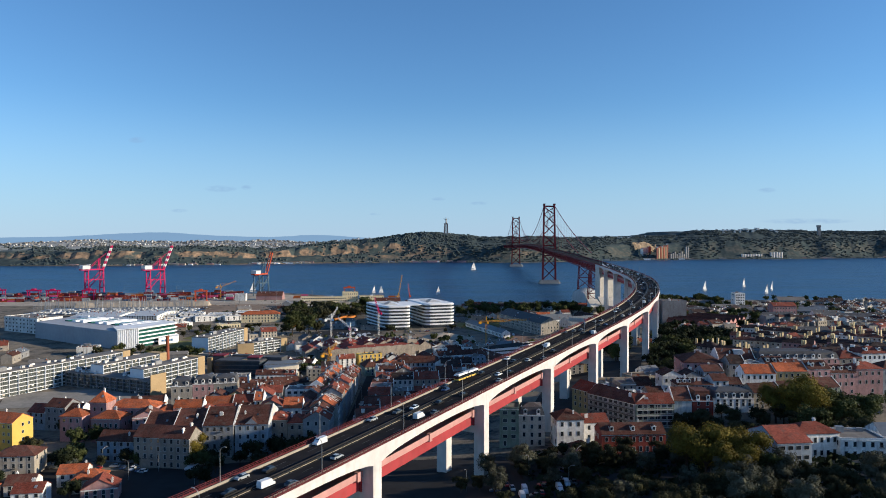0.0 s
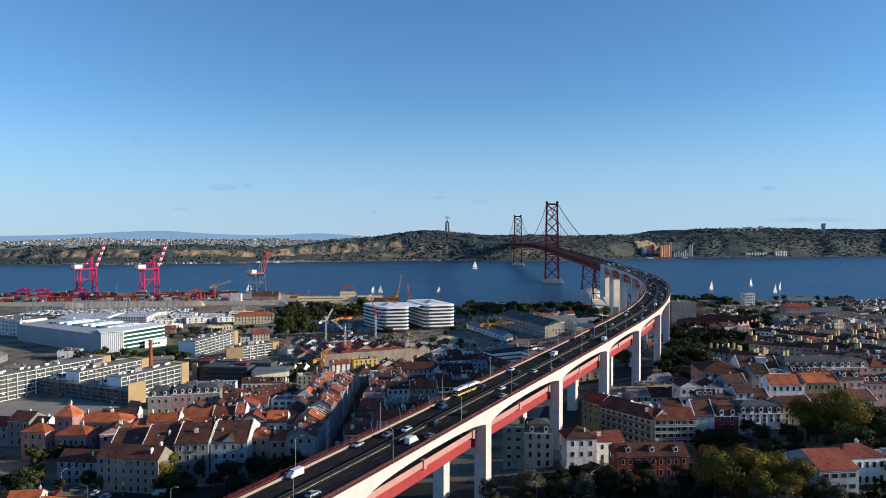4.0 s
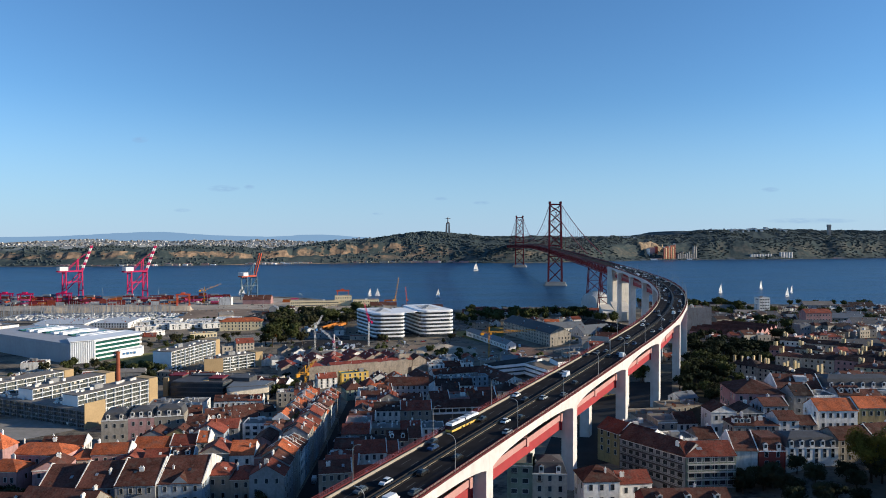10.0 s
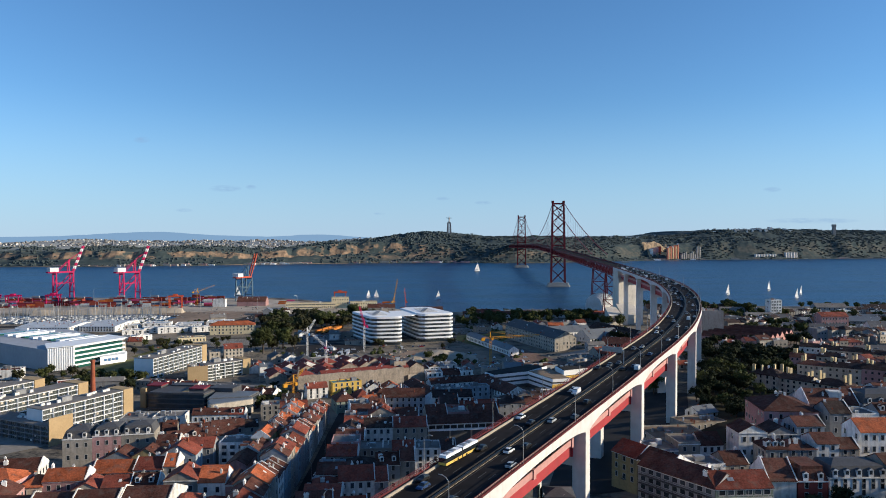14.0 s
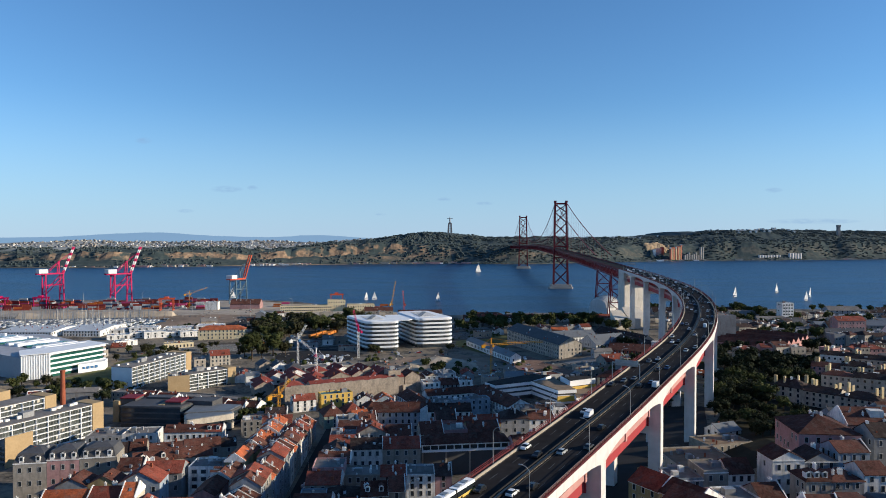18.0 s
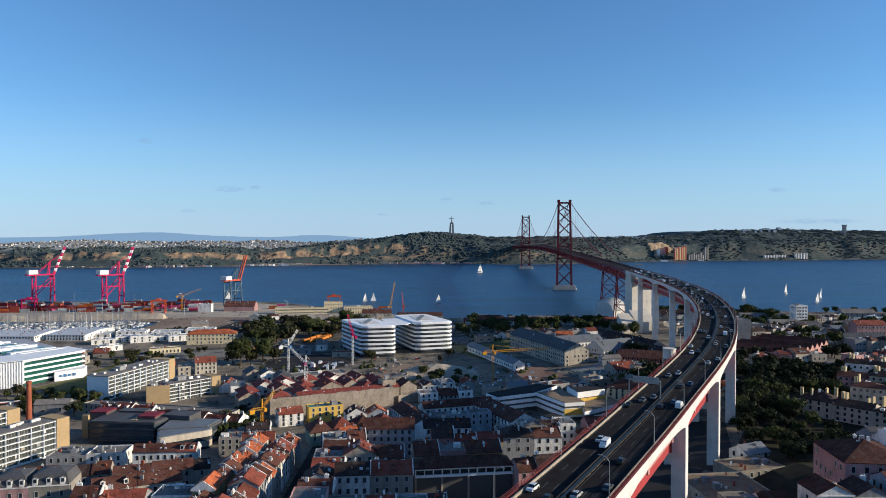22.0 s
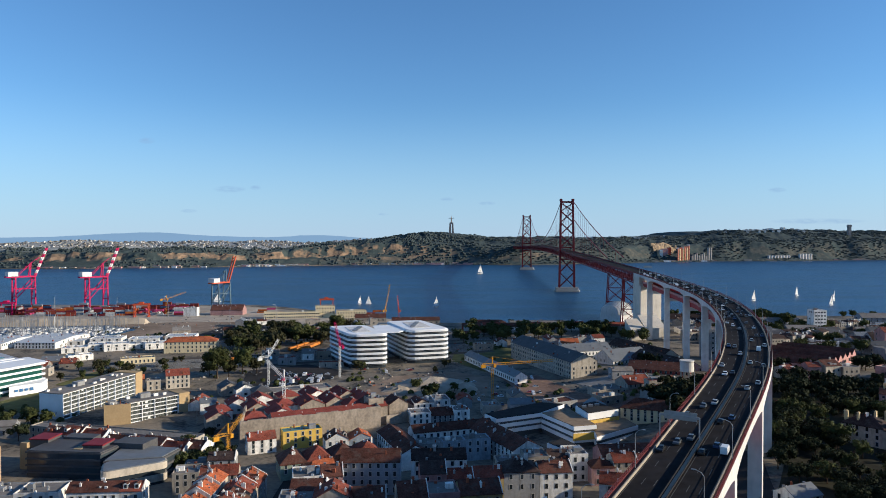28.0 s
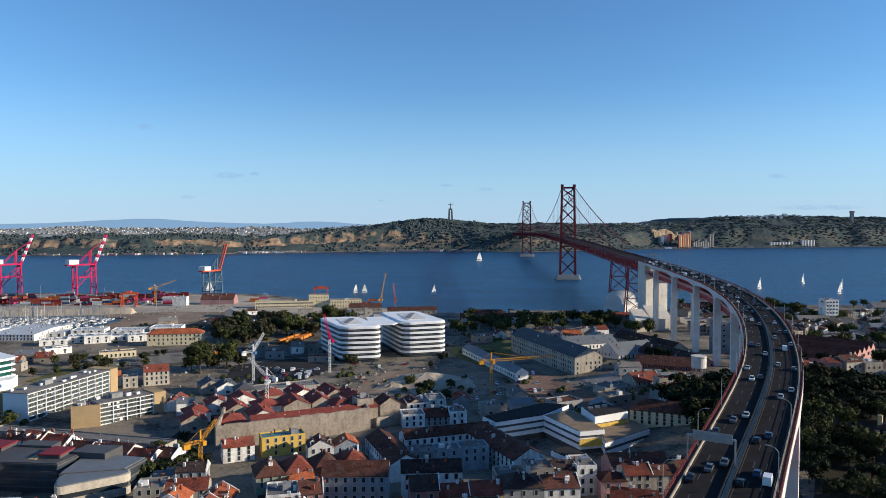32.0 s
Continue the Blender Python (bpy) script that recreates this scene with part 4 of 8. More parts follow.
def house(x, y, deg, w, d, eave, roof, wall, cover, floors=3, rng=None, wins=True, group="town houses", name="house", rise=None, chims=None, dormers=0, style="tall", low=False, z=None, party=0):
    """A house with its front towards its own -y; eave is a height above the sea."""
    rng = rng or random.Random(int(x * 31 + y * 17))
    gz = ground_z(x, y) if z is None else z
    h = max(3.0, eave - gz)
    m = pose(x, y, gz, 0, 0, deg)
    lab = f"{WALLWORD.get(wall, 'plastered')} {'rendered' if roof != 'flat' else 'block-like'} {name.replace('_', ' ')} with a {ROOFWORD.get(cover, 'tile')} roof"
    bulk = name == "house" and far_off(x, y)
    ob = None if bulk else thing(name, None, None, lab, name.replace("_", " ") if name != "house" else "house", group, m=m)
    HOUSES.append((x, y, max(w, d) / 2))
    g, r = Geo(), Geo()
    a, b = w / 2, d / 2
    ov = 0.45
    if roof in ("gable", "cross", "hip"):
        rise = rise or (min(w, d) if roof == "hip" else (d if roof == "gable" else w)) * (rng.uniform(0.16, 0.24) if bulk else rng.uniform(0.24, 0.32))
    if roof == "gable":
        g.v += [(-a, -b, -4), (a, -b, -4), (a, b, -4), (-a, b, -4), (-a, -b, h), (a, -b, h), (a, b, h), (-a, b, h), (-a, 0, h + rise), (a, 0, h + rise)]
        g.f += [(0, 1, 5, 4), (1, 2, 6, 9, 5), (2, 3, 7, 6), (3, 0, 4, 8, 7)]
        g.s += [0] * 4
        k = rise / b
        for s in (-1, 1):
            e = [(-a - 0.15, s * (b + ov), h - ov * k + 0.05), (a + 0.15, s * (b + ov), h - ov * k + 0.05), (a + 0.15, 0, h + rise + 0.05), (-a - 0.15, 0, h + rise + 0.05)]
            e2 = [(p[0], p[1], p[2] + 0.22) for p in e]
            r.face(e2 if s < 0 else e2[::-1]), r.face(e[::-1] if s < 0 else e)
            r.face([e[0], e[1], e2[1], e2[0]]), r.face([e[1], e[2], e2[2], e2[1]]), r.face([e[3], e[0], e2[0], e2[3]])
    elif roof == "cross":
        g.v += [(-a, -b, -4), (a, -b, -4), (a, b, -4), (-a, b, -4), (-a, -b, h), (a, -b, h), (a, b, h), (-a, b, h), (0, -b, h + rise), (0, b, h + rise)]
        g.f += [(0, 1, 5, 8, 4), (1, 2, 6, 5), (2, 3, 7, 9, 6), (3, 0, 4, 7)]
        g.s += [0] * 4
        k = rise / a
        for s in (-1, 1):
            e = [(s * (a + 0.2), b + 0.2, h - 0.2 * k + 0.05), (s * (a + 0.2), -b - 0.3, h - 0.2 * k + 0.05), (0, -b - 0.3, h + rise + 0.05), (0, b + 0.2, h + rise + 0.05)]
            e2 = [(p[0], p[1], p[2] + 0.22) for p in e]
            r.face(e2 if s > 0 else e2[::-1]), r.face(e[::-1] if s > 0 else e)
            r.face([e[0], e[1], e2[1], e2[0]]), r.face([e[1], e[2], e2[2], e2[1]])
    elif roof == "hip":
        g.box(-a, a, -b, b, -4, h)
        q = min(a, b)
        A, B = a + ov, b + ov
        rr = [(-max(0.0, a - q), 0), (max(0.0, a - q), 0)] if a >= b else [(0, -(b - q)), (0, b - q)]
        e = [(-A, -B, h), (A, -B, h), (A, B, h), (-A, B, h)]
        p, s = (rr[0][0], rr[0][1], h + rise), (rr[1][0], rr[1][1], h + rise)
        if a >= b:
            r.face([e[0], e[1], s, p]), r.face([e[1], e[2], s]), r.face([e[2], e[3], p, s]), r.face([e[3], e[0], p])
        else:
            r.face([e[0], e[1], p]), r.face([e[1], e[2], s, p]), r.face([e[2], e[3], s]), r.face([e[3], e[0], p, s])
        r.box(-A, A, -B, B, h - 0.25, h - 0.01)
    elif roof == "mansard":
        g.box(-a, a, -b, b, -4, h)
        mh = rise or 3.4
        r.prism([(-a, -b), (a, -b), (a, b), (-a, b)], h, h + mh, 0, [(-a + 1.3, -b + 1.3), (a - 1.3, -b + 1.3), (a - 1.3, b - 1.3), (-a + 1.3, b - 1.3)])
        r.prism([(-a + 1.3, -b + 1.3), (a - 1.3, -b + 1.3), (a - 1.3, b - 1.3), (-a + 1.3, b - 1.3)], h + mh, h + mh + 1.1, 0, [(-a + 5, 0.2), (a - 5, 0.2), (a - 5, 0.4), (-a + 5, 0.4)] if w > 11 else None)
    else:
        for q, zz in ((0, -4), (0, h + 0.7), (0.3, h + 0.7), (0.3, h)):
            g.v += [(-a + q, -b + q, zz), (a - q, -b + q, zz), (a - q, b - q, zz), (-a + q, b - q, zz)]
        for k in range(3):
            g.f += [(4 * k + i, 4 * k + (i + 1) % 4, 4 * k + 4 + (i + 1) % 4, 4 * k + 4 + i) for i in range(4)]
        g.f += [(3, 2, 1, 0), (12, 13, 14, 15)]
        g.s += [0] * 14
        r.box(-a + 0.3, a - 0.3, -b + 0.3, b - 0.3, h, h + 0.12)
    if bulk:
        own = y < 655
        HOLD[:] = (Geo(), []) if own else (BULK, BULKMATS)
        bulk_add(g, m, None, [wall]), bulk_add(r, m, None, [cover])
        for nx, ny, width, depth, turn in ((0, -1, w, b, 0), (1, 0, d, a, 90)):
            o = Geo()
            cols = int(width / 3.4)
            for i in range(cols):
                u = (i - (cols - 1) / 2) * (width - 1.2) / max(1, cols)
                for fl in range(floors):
                    zz = fl * h / floors + 0.9
                    o.box(u - 0.6, u + 0.6, -depth - 0.05, -depth + 0.02, zz, zz + 1.5)
            bulk_add(o, m @ Matrix.Rotation(radians(turn), 4, "Z"), None, [GLASS])
        for i in range(chims or rng.choice((0, 1, 2))):
            o = Geo()
            u = rng.uniform(-0.42, 0.42) if not chims else (-0.36, -0.26, 0.3, 0.42)[i % 4]
            cw, chh = (rng.uniform(0.3, 0.6), rng.uniform(2.2, 4.2)) if chims else (0.5, 1.6)
            o.box(-cw, cw, -0.5 - 0.35 * bool(chims), 0.5 + 0.35 * bool(chims), h, h + (rise or 1.5) + chh)
            bulk_add(o, m @ Matrix.Translation((u * w, 0, 0)) @ Matrix.Rotation(radians(-22 if chims else 0), 4, "Z"), None, [TERRA if chims else wall])
        for i in range(rng.choice((1, 2, 3))):
            o = Geo()
            u, v, s = rng.uniform(-0.4, 0.4), rng.uniform(-0.4, 0.4), rng.uniform(0.5, 1.6)
            o.box(u * w - s, u * w + s, v * d - s, v * d + s, h - 0.5, h + rng.uniform(1.2, 2.6))
            bulk_add(o, m, None, [rng.choice((W_WHITE, W_WHITE, W_GREY))])
        if own:
            thing("house", HOLD[0], HOLD[1], lab, "house", group)
        return None
    part("wall", g, wall, ob)
    near = y < 420
    if not low and near or roof == "mansard":
        q = Geo()
        q.box(-a - 0.12, a + 0.12, -b - 0.24, -b + 0.01, h - 0.5, h - 0.12)
        part("cornice", q, W_WHITE, ob, "pale moulded cornice")
    if near and roof in ("gable", "hip") and rng.random() < 0.6:
        for i in range(rng.choice((1, 2))):
            q = Geo()
            q.box(-0.5, 0.5, -0.7, 0.7, -0.3, 0.16)
            u, vy = rng.uniform(-0.25, 0.25), rng.choice((-0.27, 0.25))
            part("skylight", q, rng.choice((GALV, W_WHITE, GLASS)), ob, m=Matrix.Translation((u * w, vy * d, h + rise * (1 - abs(vy) * 2) + 0.25)) @ Matrix.Rotation(math.atan2(rise, b) * (1 if vy < 0 else -1), 4, "X"))
    part("roof", r, cover, ob, ROOFWORD.get(cover, "") + " roof")
    if roof == "gable" and party:
        for x0 in (a - 0.1, -a - 0.25) if party > 1 else (a - 0.1,):
            q = Geo()
            pts = [(-b - 0.3, h - 0.6), (b + 0.3, h - 0.6), (b + 0.3, h + 0.2), (0, h + rise + 0.75), (-b - 0.3, h + 0.2)]
            n = len(q.v)
            q.v += [(x0, py, pz) for py, pz in pts] + [(x0 + 0.35, py, pz) for py, pz in pts]
            q.f += [(n + 4, n + 3, n + 2, n + 1, n), (n + 5, n + 6, n + 7, n + 8, n + 9)] + [(n + i, n + (i + 1) % 5, n + 5 + (i + 1) % 5, n + 5 + i) for i in range(5)]
            q.s += [0] * 7
            part("party_wall", q, W_WHITE, ob, "raised white party wall")
    if not near:
        for i in range(CL.choice((2, 3, 4, 6)) + int(w * d / 90)):
            u, v = CL.uniform(-0.44, 0.44), CL.uniform(-0.44, 0.44)
            zz = h + (rise * (1 - 2 * abs(v)) if roof == "gable" else rise * (1 - 2 * abs(u)) if roof == "cross" else 0.1)
            if roof in ("hip", "mansard"):
                u, v, zz = u * 0.2, v * 0.15, h + (rise or 3.4) * 0.8
            p = m @ Vector((u * w, v * d, zz))
            s, hh = CL.uniform(0.2, 0.6), CL.choice((0.4, 0.8, 1.2, 1.8))
            CLUTTER.box(p.x - s, p.x + s, p.y - s * 0.7, p.y + s * 0.7, p.z - 0.4, p.z + hh, CL.choice((0, 0, 1, 2, 2, 3, 3)))
    # windows on the fronts that can be seen from the flight line
    rad = radians(deg)
    step = 6.5 if low else rng.uniform(2.7, 3.3) if near else rng.uniform(2.9, 3.7)
    fh = h / max(1, floors)
    for nx, ny, width, depth, turn in ((0, -1, w, b, 0), (1, 0, d, a, 90), (-1, 0, d, a, -90)):
        wx, wy = nx * math.cos(rad) - ny * math.sin(rad), nx * math.sin(rad) + ny * math.cos(rad)
        to = MID - Vector((x, y, 0))
        if not wins or (wx * to.x + wy * to.y) / to.length < 0.12 or (turn and width < 6):
            continue
        cols = max(1, int((width - 1.0) / step))
        kind = style if not low else "wide"
        cols = min(cols, 9 if not low else 4) if near else cols
        for fl in range(floors):
            q = Geo()
            for i in range(cols):
                u = (i - (cols - 1) / 2) * (width - 1.2) / cols
                if (turn and rng.random() < 0.5) or (fl == 0 and floors > 2 and rng.random() < 0.45):
                    continue
                zz = fl * fh + fh * 0.28
                if zz + 1.9 > h:
                    zz = h - 2.1
                key = kind if fl else ("door" if rng.random() < 0.4 else kind)
                mm = Matrix.Rotation(radians(turn), 4, "Z") @ Matrix.Translation((u, -depth - 0.005, zz))
                if not near:
                    n = len(q.v)
                    q.v += [tuple(mm @ Vector(p)) for p in WGEO[key].v]
                    q.f += [tuple(n + k for k in f) for f in WGEO[key].f]
                    q.s += WGEO[key].s
                    continue
                part("window", WIN[key], None, ob, m=mm)
                COUNT["window"] += 1
                if not turn and fl and rng.random() < 0.07 and not low:
                    part("balcony", BALC, None, ob, "dark iron balcony", m=mm)
            if q.v:
                part("glazing", q, [FRAME, GLASS], ob, "row of framed windows", kind="stuff")
    if roof in ("gable", "hip", "cross", "mansard"):
        nch = rng.choice((0, 1, 1, 2)) if chims is None else chims
        for i in range(nch):
            cm = CHIMS[2] if chims and chims > 3 else rng.choice(CHIMS[:2])
            u = rng.uniform(-0.42, 0.42) if nch < 3 else -0.44 + 0.88 * i / (nch - 1)
            vy = rng.choice((-0.25, 0.2, 0.05))
            top = h + (rise or 3) * (1 - abs(vy) * 2) if roof != "cross" else h + (rise or 3) * (1 - abs(u) * 2)
            part("chimney", cm, None, ob, m=Matrix.Translation((u * w, vy * d, top)) @ Matrix.Rotation(radians(rng.choice((0, 90))), 4, "Z"))
        for i in range(dormers):
            u = (i - (dormers - 1) / 2) * w / dormers
            if roof == "mansard":
                part("dormer", DORM["slate"], None, ob, m=Matrix.Translation((u, -b + 1.3, h + 0.9)))
            else:
                part("dormer", DORM["white"], None, ob, m=Matrix.Translation((u, -b * 0.55, h + (rise or 3) * 0.4)))
    else:
        for i in range(rng.choice((1, 1, 2))):
            bx = Geo()
            cw, cd, ch = rng.uniform(1.5, 4), rng.uniform(1.5, 3), rng.uniform(1.2, 2.6)
            bx.box(-cw / 2, cw / 2, -cd / 2, cd / 2, 0, ch)
            part("roof_box", bx, rng.choice((W_WHITE, W_GREY, GALV)), ob, m=Matrix.Translation((rng.uniform(-0.3, 0.3) * w, rng.uniform(-0.3, 0.3) * d, h + 0.12)))
    return ob


def row(x0, y0, x1, y1, depth, eave, seed, roofs=("gable",), walls=None, covers=None, widths=(8, 15), floors=3, jitter=1.8, dorm=0.08, **kw):
    """A terrace whose fronts lie on the line from the first to the second point, looking to the right of that way."""
    rng = random.Random(seed)
    L = math.hypot(x1 - x0, y1 - y0)
    deg = math.degrees(math.atan2(y1 - y0, x1 - x0))
    ux, uy = (x1 - x0) / L, (y1 - y0) / L
    s = 0.0
    while s < L - 4:
        w = min(rng.uniform(*widths), L - s)
        if L - s - w < 5:
            w = L - s
        dd = depth * rng.uniform(0.9, 1.1)
        cx, cy = x0 + ux * (s + w / 2) - uy * dd / 2, y0 + uy * (s + w / 2) + ux * dd / 2
        kind = rng.choice(roofs)
        wall, cover = rng.choice(walls or WALLS[:7]), rng.choice(covers or (R_RED, R_BR, R_BR, R_DK))
        if kind == "flat":
            cover = FLAT
        if kind == "mansard" and rng.random() < 0.6:
            cover = SLATE
        ez = (ground_z(cx, cy) + eave if eave < 12 and kw.get("above") else eave) + rng.uniform(-jitter, jitter)
        house(cx, cy, deg + (rng.uniform(-14, 30) if far_off(cx, cy) and not kw.get("chims") else 0), w - 0.12, dd, ez, kind, wall, cover, floors, rng, party=kw.get("party", 1 if rng.random() < 0.66 else 0), dormers=rng.choice((2, 3)) if (kind == "mansard" or rng.random() < dorm) and w > 8 else 0,
              **{q: v for q, v in kw.items() if q not in ("above", "party")})
        s += w


# -- eastern side, nearest the start --
house(-404, 314, 8, 17, 12, 16.5, "hip", W_CREAM, R_BR)
house(-424, 308, 8, 16, 12, 16, "hip", W_BEIGE, R_BR)
for i, (x, y, e, c) in enumerate(((-372, 300, 13.5, R_OR), (-361, 292, 14, R_OR), (-352, 283, 13.5, R_RED), (-386, 288, 13, R_BR), (-396, 276, 14, R_OR), (-412, 284, 13.5, R_BR), (-376, 277, 14, R_RED), (-430, 292, 14, R_OR), (-445, 300, 14, R_BR))):
    house(x, y, 12 + 3 * (i % 3), 11 + i % 3, 9, e, ("gable", "hip", "cross")[i % 3], (W_WHITE, W_CREAM, W_PINK)[i % 3], c, 2)
house(-440, 356, -15, 26, 12, 20, "gable", W_STRONG, R_OR, 4, style="small")
row(-466, 340, -452, 336, 12, 18, 5, covers=(R_OR,))
house(-369, 336.5, -3, 20, 11, 16.5, "gable", W_BLUE, R_BR, 3)
house(-345, 328.5, -8, 27, 11, 20.5, "gable", W_BEIGE, R_BR, 4, chims=2, rise=4)
# deep houses with raised white party walls behind the lower street
for x, y, w, d, e, wm, cov in ((-357, 355, 15, 24, 18.5, W_GREY, R_BR), (-342, 353, 13.5, 25, 20.5, W_BLUE, R_BR), (-327.6, 353, 14, 26, 21.6, W_GREY, R_BR), (-312.6, 357, 15.4, 29, 21.6, W_BLUE, R_BR)):
    house(x, y, 6, w, d, e, "gable", wm, cov, 4, rise=5.6, party=2, chims=1)
g = Geo()
g.v += [(-4, 0, 0), (4, 0, 0), (0, 0, 3.4), (-4, 6, 0.6), (4, 6, 0.6), (0, 7, 3.4)]
g.f += [(0, 1, 2), (1, 4, 5, 2), (3, 0, 2, 5), (4, 3, 5)]
g.s += [0, 1, 1, 0]
thing("roof_gable", g, [W_BLUE, R_BR], "small tiled pediment gable over a house front", "gable", m=pose(-311.2, 342.4, 20.9, 0, 0, 6))
# pink villa with its square tower
house(-386, 384, -4, 26, 13, 20.5, "hip", W_PINK, R_OR, 3, name="villa", group="pink villa")
house(-400, 377, -4, 9, 9, 24.4, "hip", W_PINK, R_OR, 3, rise=5.2, name="villa_tower", group="pink villa")
house(-392, 370, -4, 15, 11, 18, "hip", W_PINK, R_OR, 2, name="villa", group="pink villa")
house(-411, 372, -4, 12, 11, 18.5, "hip", W_PINK, R_OR, 3, name="villa", group="pink villa")
house(-388, 404, 12, 18, 11, 17.5, "gable", W_WHITE, R_BR, 3, party=1, chims=2)
row(-450, 392, -418, 386, 11, 16, 12, covers=(R_BR, R_RED), walls=(W_BLUE, W_PINK, W_GREY))
row(-378, 363, -366, 366, 12, 17.5, 13, ("cross", "gable"), (W_PINK, W_WHITE), (R_BR, R_OR))
row(-373, 380, -350, 384, 11, 18.5, 14, ("cross", "gable", "hip"), (W_PINK, W_WHITE, W_CREAM), (R_OR, R_RED, R_BR), (8, 12))
row(-352, 378, -322, 383, 11, 19, 16, ("gable", "cross"), None, (R_BR, R_RED, R_OR), (9, 13), 3)
row(-354, 396, -322, 400, 12, 19.5, 15, ("gable",), (W_WHITE, W_BEIGE, W_GREY, W_CREAM), (R_OR, R_OR, R_RED), (11, 16), 4, party=2)
row(-360, 416, -322, 420, 10, 17.5, 151, ("gable", "flat", "cross"), None, (R_BR, R_RED), (9, 13), 3)
row(-388, 434, -350, 442, 14, 19, 17, ("mansard",), (W_PINK, W_BEIGE), (SLATE,), (12, 13), 3)
row(-346, 434, -321, 438, 12, 15.5, 18, ("gable",), (W_WHITE, W_BEIGE, W_GREY), (R_BR, R_BR, R_RED), (9, 14))
row(-350, 456, -320, 470, 10, 13, 19, ("gable",), (W_CREAM, W_BEIGE, W_GREY), (R_BR, R_DK), (14, 18), 2, jitter=0.4, dorm=0.6, party=0)
house(-311, 450, 4, 20, 12, 15.5, "flat", W_WHITE, FLAT, 4, style="wide")
row(-392, 470, -356, 482, 11, 11, 20, ("gable", "gable", "flat"), (W_CREAM, W_BEIGE, W_GREY), (R_BR, R_DK), (12, 18), 2, jitter=0.6, party=0)
row(-352, 476, -316, 490, 9, 11.5, 21, ("gable",), (W_CREAM, W_BEIGE), (R_BR, R_DK), (14, 20), 2, jitter=0.4, dorm=0.4, party=0)
row(-357, 503.5, -329, 507, 9, 12.5, 22, ("gable",), (W_CREAM, W_WHITE), (R_BR, R_RED), (12, 20), 2)
row(-398, 505, -364, 510, 14, 10, 23, ("flat", "gable"), (W_GREY, W_WHITE), (R_BR,), (12, 18), 2)
# the street that runs down towards the works, and the shaded blocks beside it
for i in range(5):
    row(-276 - 1.9 * i, 352 + 34.6 * i, -277.9 - 1.9 * i, 386.6 + 34.6 * i, 12, 22.6 - 1.75 * i, 24 + 100 * i, ("gable",), (W_WHITE, W_GREY, W_BEIGE, W_BLUE), (R_OR, R_RED, R_RED, R_BR), (6, 11), 4, jitter=1.8)
row(-306, 354, -289, 356, 13, 20, 251, ("gable", "hip"), (W_BEIGE, W_BLUE), (R_BR, R_RED), (8, 10), 3)
row(-318, 379, -291, 382, 13, 20, 252, ("gable", "cross"), (W_WHITE, W_PINK, W_BEIGE), (R_RED, R_BR, R_OR), (9, 13), 3)
row(-307, 512, -304, 405, 9, 17.5, 25, ("gable",), None, (R_BR, R_OR), (8, 13), 3)
for i, (y, xa, xb) in enumerate(((352, -263, -240), (378, -263, -236), (402, -265, -228), (428, -266, -212), (455, -268, -226), (484, -270, -232), (510, -271, -252))):
    row(xa, y, xb, y + 5, 12, 20.8 - i * 0.6, 30 + i, ("gable", "cross", "flat", "hip", "gable"), (W_WHITE, W_BLUE, W_GREY, W_PINK, W_BEIGE), (R_RED, R_BR, R_RED, R_DK), (9, 15), 4)
for i, y in enumerate((371, 397, 421, 447, 475, 502)):
    house(-257.5 - i, y, 4, 13, 11, 20.6 - 0.6 * i, "gable", (W_GREY, W_WHITE, W_BEIGE)[i % 3], (R_RED, R_BR)[i % 2], 4, party=1)
row(-228, 492, -190, 500, 13, 16, 40, ("gable", "flat"), None, (R_DK, R_BR))
row(-222, 520, -160, 529, 12, 15, 41, ("gable", "hip", "flat"), None, (R_BR, R_RED, R_DK))
row(-190, 545, -150, 551, 12, 14, 42, ("gable", "flat"), None, (R_BR, R_DK))
row(-185, 470, -160, 476, 12, 17, 43, ("gable",), None, (R_DK, R_BR))
row(-140, 545, -108, 549, 11, 15, 44, ("gable",), None, (R_BR, R_RED))
for i in range(4):
    house(-282.5 + 10.6 * i, 553 + 4.6 * i, 23, 11.6, 15, 11.5, "hip", W_GREEN if i < 2 else W_GREY, R_RED if i % 2 else R_BR, 3, rise=4.8, chims=1)
house(-262, 532, 45, 26, 12, 16, "hip", W_WHITE, R_OR, 3)
house(-244, 537, 3, 25, 12, 17.5, "gable", W_BLUE, R_BR, 4)
house(-216, 549, 6, 24, 12, 15, "gable", W_WHITE, R_DK, 3)
TEALROOF = mat("teal_sheet_roof", (0.12, 0.25, 0.25), 0.6, vary=0.2, scale=0.5, dirt=0.3)
ROOFWORD[TEALROOF] = "teal sheet"
house(-289, 598, 26, 20, 9, 12.5, "flat", W_STRONG, TEALROOF, 3, rise=2)
house(-307, 588, 26, 14, 9, 11, "gable", W_WHITE, R_RED, 3)
row(-273, 582, -250, 590, 10, 11, 46, ("cross", "hip"), (W_WHITE, W_BLUE), (R_OR, R_RED, R_BR), (9, 12), 2)
house(-337, 581, -14, 13, 11, 8.6, "gable", W_BRIGHT, R_BR, 2, party=1)
row(-326, 527, -300, 533, 11, 12, 461, ("gable", "hip", "flat"), (W_WHITE, W_GREY, W_BEIGE), (R_BR, R_RED, R_OR), (8, 12), 3)
row(-330, 548, -308, 552, 10, 10, 462, ("gable", "flat"), (W_GREY, W_WHITE), (R_DK, R_BR), (8, 12), 2)
